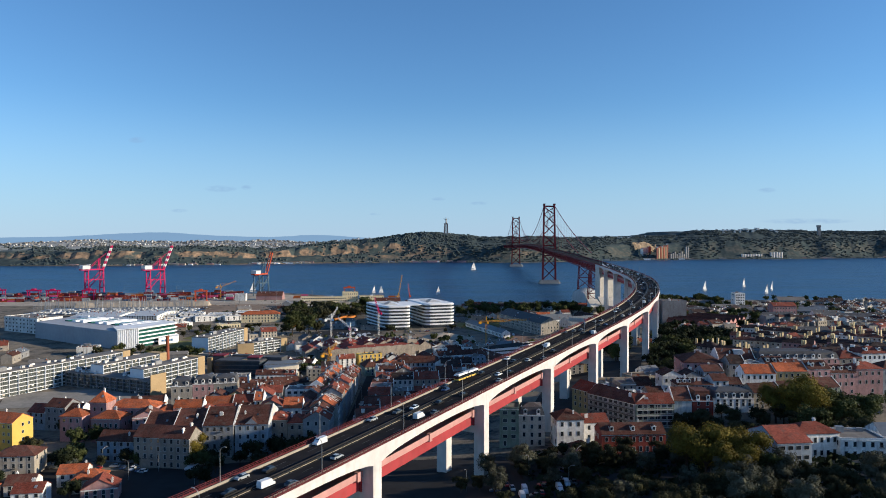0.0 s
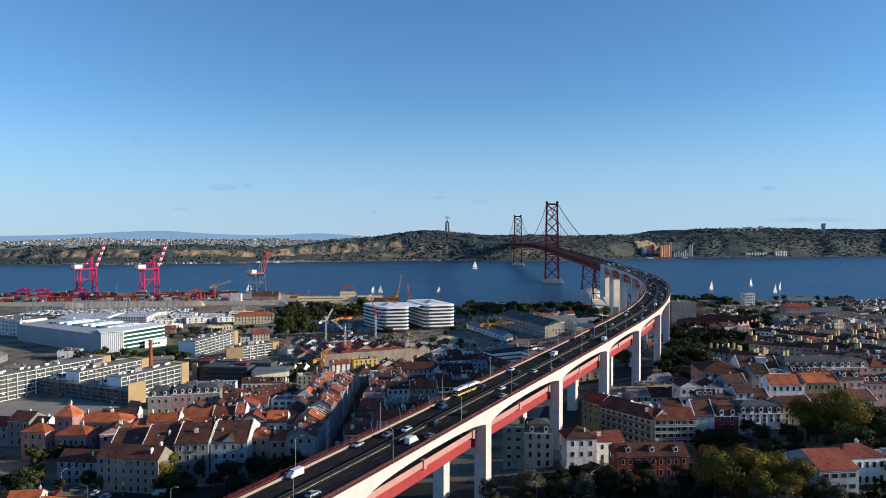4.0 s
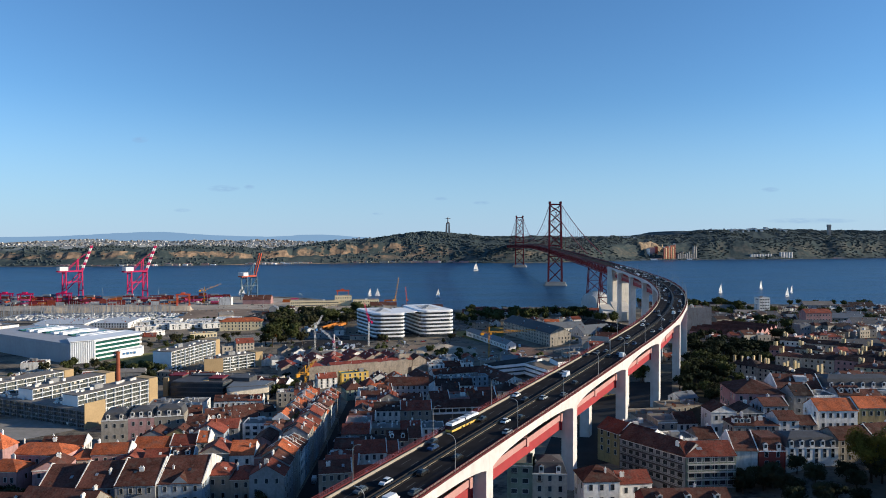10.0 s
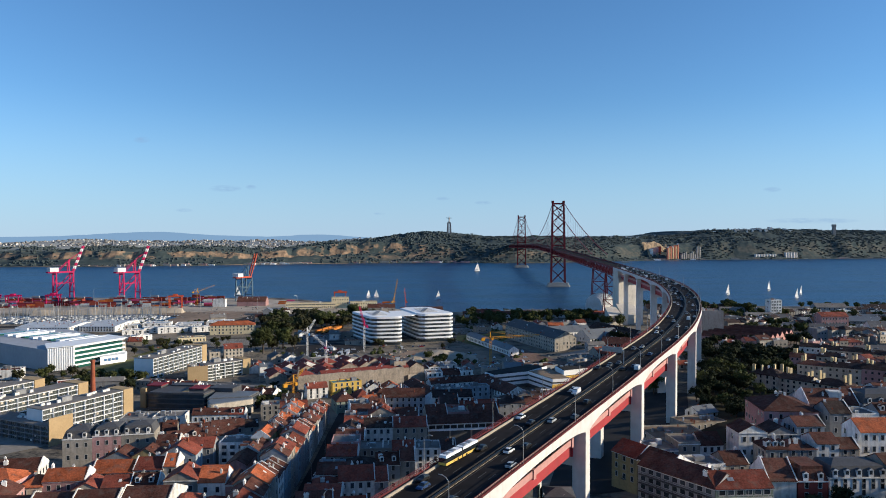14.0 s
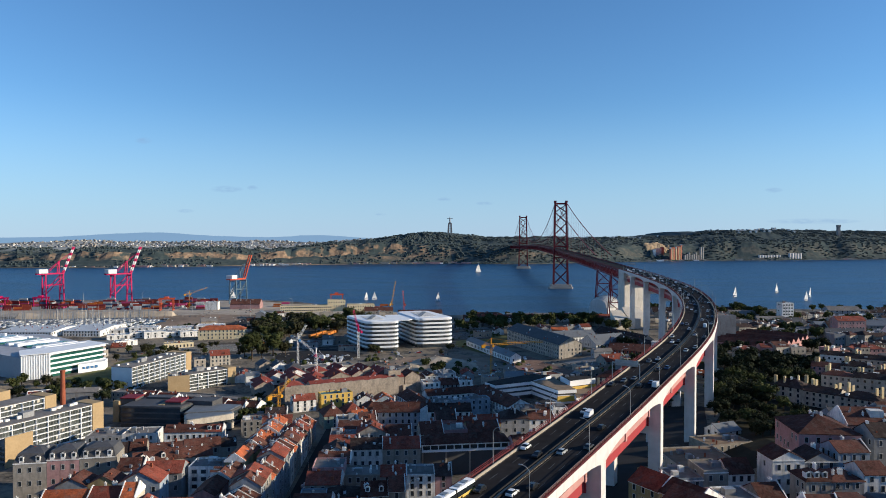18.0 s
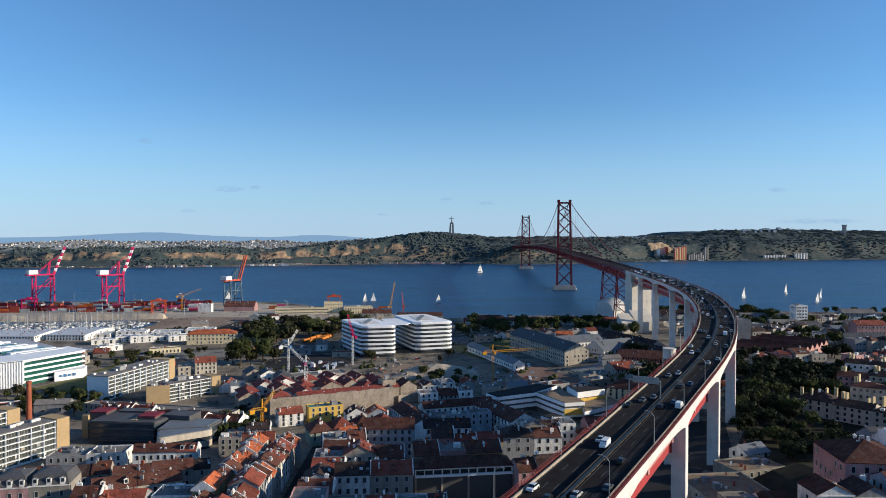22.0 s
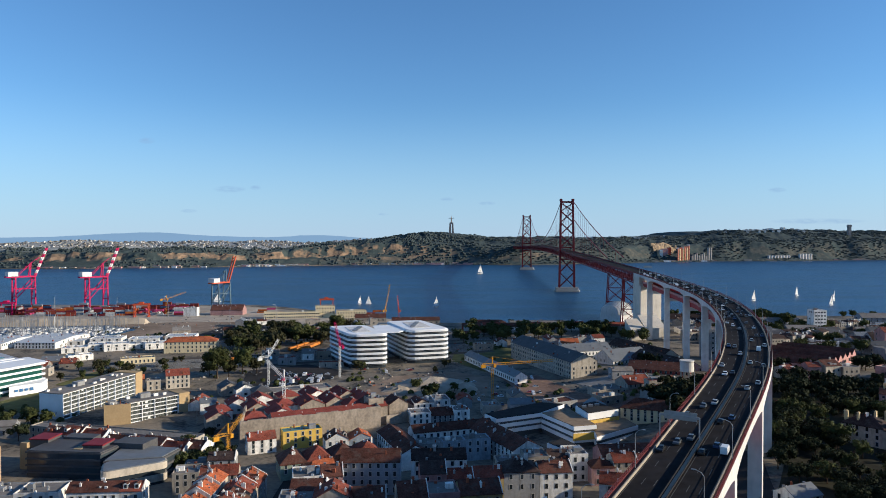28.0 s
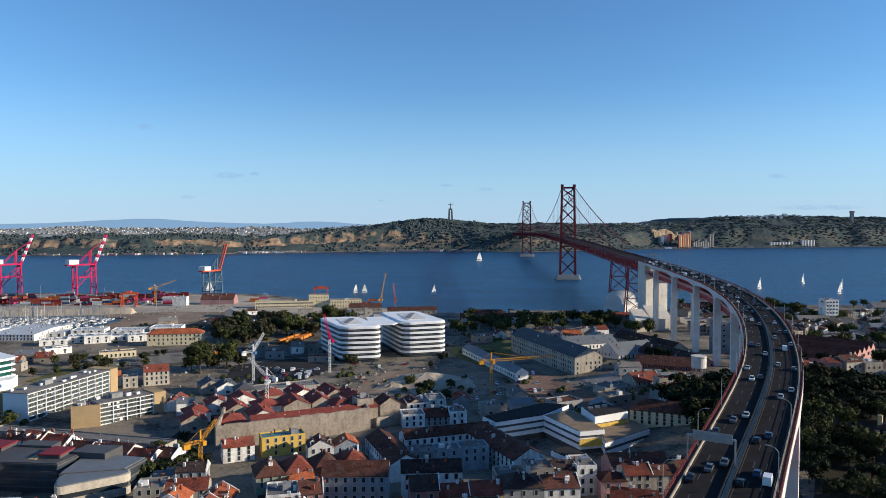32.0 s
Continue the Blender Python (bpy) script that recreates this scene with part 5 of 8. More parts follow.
# cloister of long wings
house(-235.5, 582.5, -66.5, 41, 13, 11.5, "gable", W_WHITE, R_BR, 2, group="cloister wings", chims=0)
house(-212, 608.5, 21, 44, 11, 11.5, "gable", W_WHITE, R_BR, 2, group="cloister wings", chims=1)
house(-185, 592, -63.4, 46, 16, 11.5, "gable", W_WHITE, R_BR, 3, group="cloister wings", chims=1)
row(-226, 571, -192, 580, 9, 12, 472, ("flat", "gable", "flat"), (W_WHITE, W_GREY, W_BLUE), (R_DK, R_BR), (8, 12), 3)
house(-225.5, 679, -25, 13, 11, 10, "flat", W_BLUE, FLAT, 2)
row(-236, 640, -202, 648, 12, 10, 47, ("gable", "flat"), (W_GREY, W_WHITE), (R_BR,), (10, 16), 2)
row(-236, 668, -214, 674, 14, 10, 48, ("flat",), (W_WHITE, W_GREY), None, (11, 14), 2)
house(-102, 634, -19, 30, 15, 17, "hip", W_BRIGHT, R_BR, 4)
house(-130, 573, 8, 25, 14, 10.5, "gable", W_PINK, R_BR, 1, wins=False, name="yard_shed", group="yard sheds", chims=0, low=True)
house(-119, 559, 8, 13, 11, 9, "gable", W_CREAM, R_BR, 1, wins=False, name="yard_shed", group="yard sheds", chims=0, low=True)
house(-145, 549, 4, 10, 9, 12, "hip", W_PINK, R_BR, 2, chims=0)
house(-140, 531, -14, 17, 11, 11, "gable", W_WHITE, R_RED, 2, low=True)
# long barracks with a slate roof, sheds and warehouses by the viaduct
house(-135, 824, -69, 109, 22.5, 17.5, "gable", W_CREAM, SLATE, 4, name="barracks", group="warehouses", rise=6, chims=0)
house(-183, 806, -69, 105, 10, 9, "gable", W_WHITE, METALROOF, 1, name="warehouse", group="warehouses", chims=0)
house(-75, 830, 28, 40, 26, 9.5, "gable", W_WHITE, METALROOF, 1, name="warehouse", group="warehouses", chims=0)
house(-98, 880, 20, 46, 20, 10, "gable", W_WHITE, METALROOF, 1, name="warehouse", group="warehouses", chims=0)
house(-45, 885, -66, 78, 18, 9, "gable", W_BEIGE, R_DK, 1, name="warehouse", group="warehouses", chims=0)
house(-48, 800, -66, 60, 22, 8, "gable", W_PINK, R_DK, 1, name="warehouse", group="warehouses", chims=0)
house(-60, 770, -20, 44, 20, 8, "gable", W_RED, R_BR, 1, name="warehouse", group="warehouses", chims=0)
house(-105, 930, 5, 18, 12, 9, "gable", W_WHITE, R_OR, 2)
house(-82, 926, 10, 14, 10, 8.5, "cross", W_WHITE, METALROOF, 2)
house(-150, 934, 10, 20, 14, 8, "gable", W_WHITE, R_BR, 1)
row(-118, 700, -75, 716, 16, 8, 52, ("gable", "flat"), (W_RED, W_BEIGE), (R_BR, R_RED), (14, 22), 1)
for i in range(9):
    house(-200 + 24 * i, 1062 + 4 * (i % 2), 2, 22, 13, 8 + i % 2, "gable", (W_RED, W_BEIGE, W_WHITE)[i % 3], (R_BR, R_RED)[i % 2], 1, name="dock_shed", group="dock sheds", chims=0, low=True)
house(-118, 1098, 3, 70, 14, 9, "flat", W_BEIGE, FLAT, 2, name="dock_shed", group="dock sheds", low=True)
house(-180, 1110, 3, 46, 12, 6.5, "hip", W_BEIGE, R_BR, 1, name="dock_shed", group="dock sheds", low=True, chims=0)

# -- western side --
house(-189, 347, -6, 9, 12, 30, "flat", W_GREEN, FLAT, 5, style="wide")
house(-179, 346, -2, 12, 12, 27.5, "mansard", W_CREAM, SLATE, 4, dormers=2)
house(-163, 340, 6, 12.5, 12, 27, "hip", W_WHITE, R_BR, 3)
house(-150, 346, 10, 12, 10, 24, "gable", W_WHITE, R_RED, 2)
house(-138, 324, 4, 28, 12, 25, "gable", W_RED, R_BR, 2, dormers=3)
house(-160, 322, 30, 9, 8, 19, "hip", W_PINK, R_BR, 1)
row(-151, 401, -136, 378, 12, 27.5, 60, ("gable",), (W_YEL, W_YEL, W_CREAM), (R_BR, R_RED), (12, 16), 4)
# corner block with glazed galleries and balconies round two fronts
for x, y, deg, w, d, cov, wm in ((-132.6, 368, -52.4, 30, 13, R_BR, W_GREY), (-119.6, 359.5, 6, 19, 13, R_RED, W_GREEN)):
    blk = house(x, y, deg, w, d, 30, "gable", wm, cov, 5, style="wide", chims=2, rise=3.6, group="corner blocks", name="corner_block")
    hh = 30 - ground_z(x, y)
    for fl in range(1, 5):
        zz = fl * hh / 5
        g = Geo()
        g.box(-w / 2 + 0.6, w / 2 - 0.6, -d / 2 - 1.1, -d / 2 - 0.02, zz - 0.2, zz)
        g.box(-w / 2 + 0.6, w / 2 - 0.6, -d / 2 - 1.1, -d / 2 - 1.02, zz + 0.85, zz + 0.95)
        n = int(w / 1.6)
        for i in range(n + 1):
            u = -w / 2 + 0.6 + (w - 1.2) * i / n
            g.box(u - 0.05, u + 0.05, -d / 2 - 1.1, -d / 2 - 1.02, zz, zz + (hh / 5 - 0.2 if i % 3 == 0 else 0.9))
        part("gallery", g, FRAME if w < 20 else DARKFRAME, blk, "railed gallery along the front")
row(-135, 382, -104, 387, 12, 27, 63, ("gable", "flat"), None, (R_RED, R_BR), (9, 14), 3)
row(-134, 408, -104, 412, 12, 26, 64, ("gable", "flat"), None, (R_RED, R_BR), (9, 14), 3)
house(-103, 369, 1, 9, 14, 29.5, "gable", W_WHITE, R_BR, 3, wins=False, rise=5.2, party=2)
house(-93, 368.6, 2, 10, 12.5, 29.5, "mansard", W_RED, R_BR, 3, dormers=2)
house(-77.8, 369.4, 3, 20, 12.5, 30.5, "mansard", W_WHITE, SLATE, 3, dormers=5)
row(-67.5, 364, -20, 374, 12, 33, 65, ("gable",), (W_GREEN, W_BEIGE, W_PINK), (R_BR,), (14, 18), 3)
row(-97, 389, -62, 391, 10, 33, 660, ("gable", "hip"), (W_GREY, W_BEIGE, W_WHITE), (R_BR, R_DK, R_RED), (8, 12), 3, dorm=0.5)
row(-100, 407, -65, 410, 10, 33.5, 661, ("gable", "cross", "flat"), (W_WHITE, W_BLUE, W_WHITE, W_GREY), (R_BR, R_DK), (7, 12), 3)
house(-51, 402, 3, 17, 12, 36.6, "gable", W_WHITE, R_OR, 3, party=1, chims=2)
house(-33.5, 403, 3, 17, 12, 37.6, "gable", W_YEL, R_OR, 3, party=1)
row(-24, 398, 40, 406, 12, 37.5, 71, ("gable", "hip"), (W_GREY, W_PINK, W_BLUE), (R_BR, R_RED), (11, 16), 3, dorm=0.3)
row(-58, 420, -6, 424, 11, 36, 67, ("gable", "gable", "flat"), (W_WHITE, W_GREY, W_BLUE), (R_BR, R_DK, R_RED), (9, 13), 3, dorm=0.4)
house(-71, 435.5, -4, 22, 24, 37.5, "hip", W_PINK, R_BR, 3, rise=4.6, chims=1, name="town_house")
big = house(-46, 447, -4, 21, 17, 37, "gable", W_GREY, R_BR, 3, rise=5, party=2, chims=1)
g = Geo()
g.box(-2.6, 2.6, -1.8, 2.2, -1.2, 1.7)
g.box(-2.2, -0.2, -1.86, -1.8, 0.1, 1.3), g.box(0.2, 2.2, -1.86, -1.8, 0.1, 1.3)
part("roof_dormer", g, W_WHITE, big, "wide white dormer", m=Matrix.Translation((2, -3.4, 37 - ground_z(-46, 447) + 3.2)))
house(-17, 445, 3, 36, 14, 37.4, "mansard", W_BLUE, SLATE, 3, dormers=7, rise=4.2)
row(2, 446, 70, 454, 13, 37.5, 70, ("gable", "mansard", "hip"), None, (R_RED, R_BR), (11, 18), 3)
row(-40, 482, 60, 488, 12, 29, 68, ("gable", "mansard"), (W_WHITE, W_GREY, W_BLUE), (R_BR, R_DK, SLATE), (14, 20), 3, dorm=0.5)
row(-6, 504, 80, 512, 12, 27, 69, ("gable", "flat", "gable"), (W_WHITE, W_CREAM, W_PINK), (R_DK, R_BR), (12, 20), 3)
g = Geo()
g.box(-0.5, 0.5, -0.45, 0.45, 0, 13), g.box(-0.65, 0.65, -0.6, 0.6, 12.4, 13)
thing("chimney_stack", g, W_WHITE, "tall thin white chimney stack rising between the houses", "chimney", m=pose(-93.2, 410.8, 22.5, 0, 0, 10))
# rows with tall ochre chimney stacks
for i, (xa, ya, n) in enumerate(((-26, 580, 58), (52, 570, 56), (14, 602, 60), (70, 604, 70), (98, 562, 70), (26, 640, 84), (108, 634, 76), (150, 590, 80), (50, 676, 90), (132, 668, 80), (180, 630, 80))):
    xb, yb = (xa + n * 0.67, ya - n * 0.74) if i == 0 else (xa + n * 0.84, ya - n * 0.54)
    row(xa, ya, xb, yb, 13 if i == 0 else 12, 23.5 if i == 0 else 25, 80 + i, ("gable", "hip"), (W_CREAM,) if i == 0 else (W_WHITE, W_CREAM, W_PINK, W_BRIGHT), (R_BR, R_DK, R_DK), (16, 24), 3, chims=4 if i % 3 == 0 else 2, group="chimney terraces")
# further west and down to the river
rg = random.Random(9)
for j in range(22):
    y = 640 + j * 24
    for x0 in range(-40, 620, 62):
        xa = x0 + rg.uniform(-8, 8) + (30 if j % 2 else 0)
        if xa < 60 and y < 700:
            continue
        if xa < -10 + 30 * smooth(640, 900, y) or xa > (y + 150) * 0.72 or rg.random() < 0.1 or (30 < xa + 30 and xa < 60 and 800 < y < 880) or (150 < xa + 40 and xa < 215 and 1040 < y < 1090) or (0 < xa + 54 and xa < 128 and 745 < y + 8 < 895):
            continue
        yb = y + rg.uniform(-8, 26)
        e = 21.5 - 12 * smooth(640, 1100, y) + rg.uniform(-1.5, 1.5)
        if rg.random() < (0.2 if y < 850 else 0.5):
            house(xa + 26, yb, rg.uniform(-12, 12), rg.uniform(30, 48), 20, e - 1.5, rg.choice(("flat", "gable", "gable")), rg.choice((W_WHITE, W_GREY, W_BEIGE)), rg.choice((METALROOF, SLATE, R_DK, R_DK, FLAT)), 2, rg, low=True, name="warehouse", group="warehouses", chims=0)
        else:
            row(xa, y, xa + 54, yb, 13, e, 200 + j * 40 + x0, ("gable", "gable", "hip", "flat"), (W_BEIGE, W_PINK, W_CREAM) if y < 770 else (W_WHITE, W_GREY, W_GREY, W_BEIGE, W_CREAM), (R_RED, R_RED, R_BR) if y < 770 else (R_BR, R_DK, R_DK, R_DK), (8, 15), 2, low=True)
for j in range(4):
    for i in range(5):
        if rg.random() < 0.8:
            row(100 + i * 46, 470 + j * 28 + rg.uniform(-4, 4), 140 + i * 46, 474 + j * 28, 13, 27 - j * 0.5, 500 + j * 9 + i, ("gable", "hip", "mansard"), None, (R_RED, R_BR, R_DK), (11, 18), 3)
house(203, 1072, 5, 15, 14, 27, "flat", W_WHITE, FLAT, 6, style="wide", name="apartment_block")
house(36, 846, 2, 28, 24, 36, "flat", W_GREY, FLAT, 3, wins=False, name="office_block")
house(10, 850, 2, 22, 20, 33, "flat", W_GREY, FLAT, 6, low=True, name="office_block")
house(190, 900, 4, 30, 14, 25, "gable", W_PINK, R_RED, 4, name="apartment_block")
# villa and outbuildings among the trees
# white front villa; its bluish shade is put into the pale blue wall colour
house(-88, 291, 8, 14, 20, 32.5, "gable", W_BLUE, R_RED, 3, style="wide", rise=4, name="villa", chims=0)
house(-70, 304, 8, 18, 12, 31.5, "hip", W_WHITE, R_RED, 2, name="villa", chims=1)
house(-52, 304, -3, 18, 16, 29.5, "flat", W_WHITE, FLAT, 2, name="outbuilding")
house(-28, 310, -6, 24, 14, 29, "gable", W_WHITE, METALROOF, 2, name="outbuilding", chims=0)

hall = thing("sawtooth_hall", None, None, "long market hall with brick gables and dark roofs", "hall", m=pose(60, 770, ground_z(60, 790), 0, 0, 47))
for i in range(7):
    w, e = 12.1, 20 - ground_z(60, 790)
    g = Geo()
    g.v += [(0, 0, -4), (w, 0, -4), (w, 0, e - 4.5), (w / 2, 0, e), (0, 0, e - 4.5)]
    g.v += [(x, 56, z) for x, y, z in g.v]
    g.f += [(0, 1, 2, 3, 4), (9, 8, 7, 6, 5), (1, 6, 7, 2), (5, 0, 4, 9)]
    g.s += [0] * 4
    part("gable_bay", g, PINKC, hall, "pale brick gable bay", m=Matrix.Translation((i * w, 0, 0)))
    g = Geo()
    for p in ([(0, -0.4, e - 4.4), (w / 2, -0.4, e + 0.15), (w / 2, 56, e + 0.15), (0, 56, e - 4.4)], [(w / 2, -0.4, e + 0.15), (w, -0.4, e - 4.4), (w, 56, e - 4.4), (w / 2, 56, e + 0.15)]):
        g.face(p[::-1]), g.face([(x, y, z - 0.3) for x, y, z in p])
    part("roof", g, R_BR, hall, m=Matrix.Translation((i * w, 0, 0)))
    g = Geo()
    g.box(w / 2 - 2.4, w / 2 + 2.4, -0.1, 0.05, 1.5, e - 6)
    part("glazed_front", g, GLASS, hall, m=Matrix.Translation((i * w, 0, 0)))
HOUSES.append((69, 820, 50))

BULK_OB = thing("distant_houses", BULK, BULKMATS, "packed tile-roofed town houses far down towards the river", "houses", kind="stuff")


# ---- large modern buildings ----
TYRE_DARK = mat("wagon_black", (0.03, 0.028, 0.026), 0.8)


def slab_block(p0, p1, depth, z1, floors, name, label, tan=True, group="slab blocks", trim=None):
    """A white-framed slab of flats whose long glazed front looks to the right of the way from p0 to p1."""
    L = math.hypot(p1[0] - p0[0], p1[1] - p0[1])
    deg = math.degrees(math.atan2(p1[1] - p0[1], p1[0] - p0[0]))
    gz = ground_z(*p0)
    ob = thing(name, None, None, label, "apartment block", group, m=pose(p0[0], p0[1], gz, 0, 0, deg))
    h = z1 - gz
    fh = h / floors
    g = Geo()
    g.box(0, L, 1.2, depth, -3, h)
    part("body", g, trim or WHITEP, ob)
    g = Geo()
    g.box(0.2, L - 0.2, 1.17, 1.21, 0.3, h - 0.4)
    part("glazing", g, FLATGLASS, ob)
    g = Geo()
    for i in range(int(L / 1.55)):
        g.box(0.3 + i * 1.55, 0.36 + i * 1.55, 1.1, 1.165, 0.3, h - 0.4)
    part("mullions", g, GALV, ob, kind="stuff")
    bl = random.Random(int(L * 13))
    for i in range(int(L * floors / 16)):
        q = Geo()
        fl, s = bl.randrange(floors), bl.randrange(int(L / 1.55) - 1)
        q.box(0.4 + s * 1.55, 1.8 + s * 1.55, 1.13, 1.16, fl * fh + bl.uniform(0.5, 1.5), (fl + 1) * fh - 0.25)
        part("blind", q, bl.choice((W_WHITE, W_CREAM, W_GREY)), ob)
    for i in range(floors + 1):
        g = Geo()
        g.box(-0.2, L + 0.2, 0, 1.3, i * fh - 0.24, i * fh + 0.08)
        part("floor_slab", g, trim or WHITEP, ob)
    nb = max(2, int(L / 6.2))
    for i in range(nb + 1):
        g = Geo()
        x = L * i / nb
        g.box(x - 0.13, x + 0.13, 0.05, 1.3, -0.5, h)
        part("fin", g, trim or WHITEP, ob)
    g = Geo()
    g.box(-0.3, L + 0.3, 0, depth + 0.3, h + 0.11, h + 0.5)
    part("roof", g, FLAT, ob)
    rng = random.Random(int(L * 7))
    for i in range(int(L / 6)):
        g = Geo()
        w = rng.uniform(0.8, 1.6)
        g.box(-w, w, -0.6, 0.6, 0, rng.uniform(0.9, 1.6))
        part("roof_vent", g, W_WHITE, ob, m=Matrix.Translation((rng.uniform(2, L - 2), rng.uniform(3, depth - 2), h + 0.5)))
    g = Geo()
    g.box(L * 0.3, L * 0.3 + 6, depth * 0.4, depth * 0.4 + 4, h + 0.5, h + 3.2)
    part("lift_house", g, W_GREY, ob)
    if tan:
        g = Geo()
        g.box(L + 0.2, L + 7, -0.4, depth, -3, h + 0.9)
        part("stair_tower", g, TANWALL, ob, "ochre brick stair tower")
    return ob


WALLWORD[TANWALL] = "ochre brick"
LAB = "white-framed slab of flats with glazed bays and an ochre end"
slab_block((-427.5, 484), (-408, 529.7), 13, 20, 6, "slab_block", LAB)
slab_block((-463.2, 499.5), (-444, 546), 13, 20, 6, "slab_block", LAB)
slab_block((-531, 432), (-477, 555), 13, 20, 6, "slab_block", LAB)
slab_block((-442, 645), (-429, 707), 17, 18.5, 6, "slab_block", LAB)
slab_block((-399, 639), (-380, 662), 14, 15, 5, "slab_block", LAB)
# grey trim paints the shade that lies on this block's front
low = slab_block((-496, 508.5), (-419.5, 475.8), 12, 13.4, 4, "slab_block", "low slab of flats with frames greyed for shade and an ochre end", tan=False, trim=W_GREY)
g = Geo()
g.box(83.4, 83.9, -0.3, 13.2, -3, 14.2)
part("end_wall", g, TANWALL, low, "ochre brick end wall")
house(-407, 641, 23, 14, 12, 14.5, "flat", TANWALL, FLAT, 3, wins=False, name="slab_end", group="slab blocks")
house(-413, 738, 26, 16, 13, 13, "gable", W_CREAM, R_RED, 3)
house(-426, 728, 26, 9, 10, 10.5, "flat", W_CREAM, FLAT, 2)
house(-441, 732, 26, 12, 10, 10, "gable", W_WHITE, R_OR, 2)
row(-424, 596, -340, 572, 10, 9.5, 90, ("gable",), (W_WHITE, W_CREAM), (R_RED, R_BR), (10, 15), 2)
house(-388, 601, -12, 100, 9, 9.8, "flat", W_BEIGE, FLAT, 2, name="long_depot", group="warehouses")


def band_building(outline, z0, z1, floors, name, label, white, dark, bandfrac=0.55, roof=None, inset=0.8):
    """Storeys of pale bands over set-back dark glass, on a counter-clockwise outline."""
    ob = thing(name, None, None, label, "office building", "", m=None)
    cx, cy = sum(p[0] for p in outline) / len(outline), sum(p[1] for p in outline) / len(outline)
    inner = []
    for x, y in outline:
        l = math.hypot(x - cx, y - cy)
        inner.append((x + (cx - x) * inset / l, y + (cy - y) * inset / l))
    g = Geo()
    g.prism(inner, z0 - 3, z1 - 0.3)
    part("glazing", g, dark, ob)
    fh = (z1 - z0) / floors
    for i in range(floors):
        g = Geo()
        za = z0 + fh * (i + 1) - fh * bandfrac
        g.prism(outline, za, z0 + fh * (i + 1))
        part("storey_band", g, white, ob)
    g = Geo()
    g.prism(inner, z1, z1 + 0.4)
    part("roof", g, roof or FLAT, ob)
    return ob


def rounded(pts, r, k=5):
    """Rounds the corners of a counter-clockwise outline."""
    out = []
    n = len(pts)
    for i in range(n):
        p, a, b = Vector(pts[i]), Vector(pts[i - 1]), Vector(pts[(i + 1) % n])
        u, v = (a - p).normalized(), (b - p).normalized()
        for j in range(k + 1):
            s = j / k
            q = (p + u * r) * (1 - s) ** 2 + p * 2 * s * (1 - s) + (p + v * r) * s * s
            out.append((q.x, q.y))
    return out


for pts, zt in (([(-300, 810), (-268, 818), (-298, 876), (-330, 866)], 31.5), ([(-254, 834), (-218, 847), (-249, 912), (-282, 900)], 32)):
    o = band_building(rounded(pts, 9), 5, zt, 7, "office_block", "office building of curved white bands and dark glass storeys", WHITEP, GLASS, 0.43, WHITEP, 1.5)
    tagged(o, group="twin offices")
    cx, cy = sum(p[0] for p in pts) / 4, sum(p[1] for p in pts) / 4
    for i in range(7):
        g = Geo()
        za = 5 + (zt - 5) / 7 * (i + 0.3)
        g.prism(rounded([(cx + (x - cx) * 0.985, cy + (y - cy) * 0.985) for x, y in pts], 9), za, za + 0.14)
        part("louvre_ring", g, GALV, o)
    g = Geo()
    g.prism(rounded([(cx + (x - cx) * 0.45, cy + (y - cy) * 0.62) for x, y in pts], 3), zt + 0.4, zt + 0.7)
    part("plant_deck", g, W_WHITE, o)
    for i in range(6):
        g = Geo()
        a = pts[0][0] + (pts[2][0] - pts[0][0]) * (0.3 + 0.07 * i), pts[0][1] + (pts[2][1] - pts[0][1]) * (0.3 + 0.07 * i)
        g.box(a[0] - 2, a[0] + 2, a[1] - 1, a[1] + 1, zt + 0.7, zt + 1.9)
        part("roof_plant", g, GALV, o)
    if zt == 32:
        g = Geo()
        g.prism([(-279, 828), (-262, 832), (-256, 846), (-272, 880), (-290, 874)], 30.7, 31.4)
        part("roof_link", g, WHITEP, o, "white canopy joining the two roofs")
# old block with a white loggia under its brown roof
loggia = thing("loggia_house", None, None, "old house with a white columned loggia under a brown tiled roof", "house", "town houses", m=pose(-226, 470, 7, 0, 0, 10))
# dark body and loggia back wall stand for the shade in the openings
for nm, m, bx in (("body", DARKFRAME, (0, 39.6, 0.6, 12, -3, 7.6)), ("loggia_wall", DARKFRAME, (0.3, 39.3, 2.4, 11.6, 7.6, 11)), ("sill_band", WHITEP, (-0.1, 39.7, 0, 0.7, 7.6, 8.6)), ("lintel_band", WHITEP, (-0.1, 39.7, 0, 0.7, 10.5, 11.2))):
    g = Geo()
    g.box(*bx)
    part(nm, g, m, loggia)
for i in range(12):
    g = Geo()
    g.box(3.57 * i, 3.57 * i + 0.45, 0.1, 0.6, 8.6, 10.5)
    part("column", g, WHITEP, loggia)
    if i % 3 == 0:
        g = Geo()
        g.box(3.57 * i - 0.2, 3.57 * i + 0.6, 0.15, 0.7, -3, 7.6)
        part("pillar", g, OLDWALL, loggia)
g = Geo()
g.v += [(-0.6, -0.6, 11.2), (40.2, -0.6, 11.2), (40.2, 12.6, 11.2), (-0.6, 12.6, 11.2), (4, 6, 14.2), (35.6, 6, 14.2)]
g.f += [(0, 1, 5, 4), (1, 2, 5), (2, 3, 4, 5), (3, 0, 4), (3, 2, 1, 0)]
g.s += [0] * 5
part("roof", g, R_BR, loggia)
HOUSES.append((-206, 479, 18))
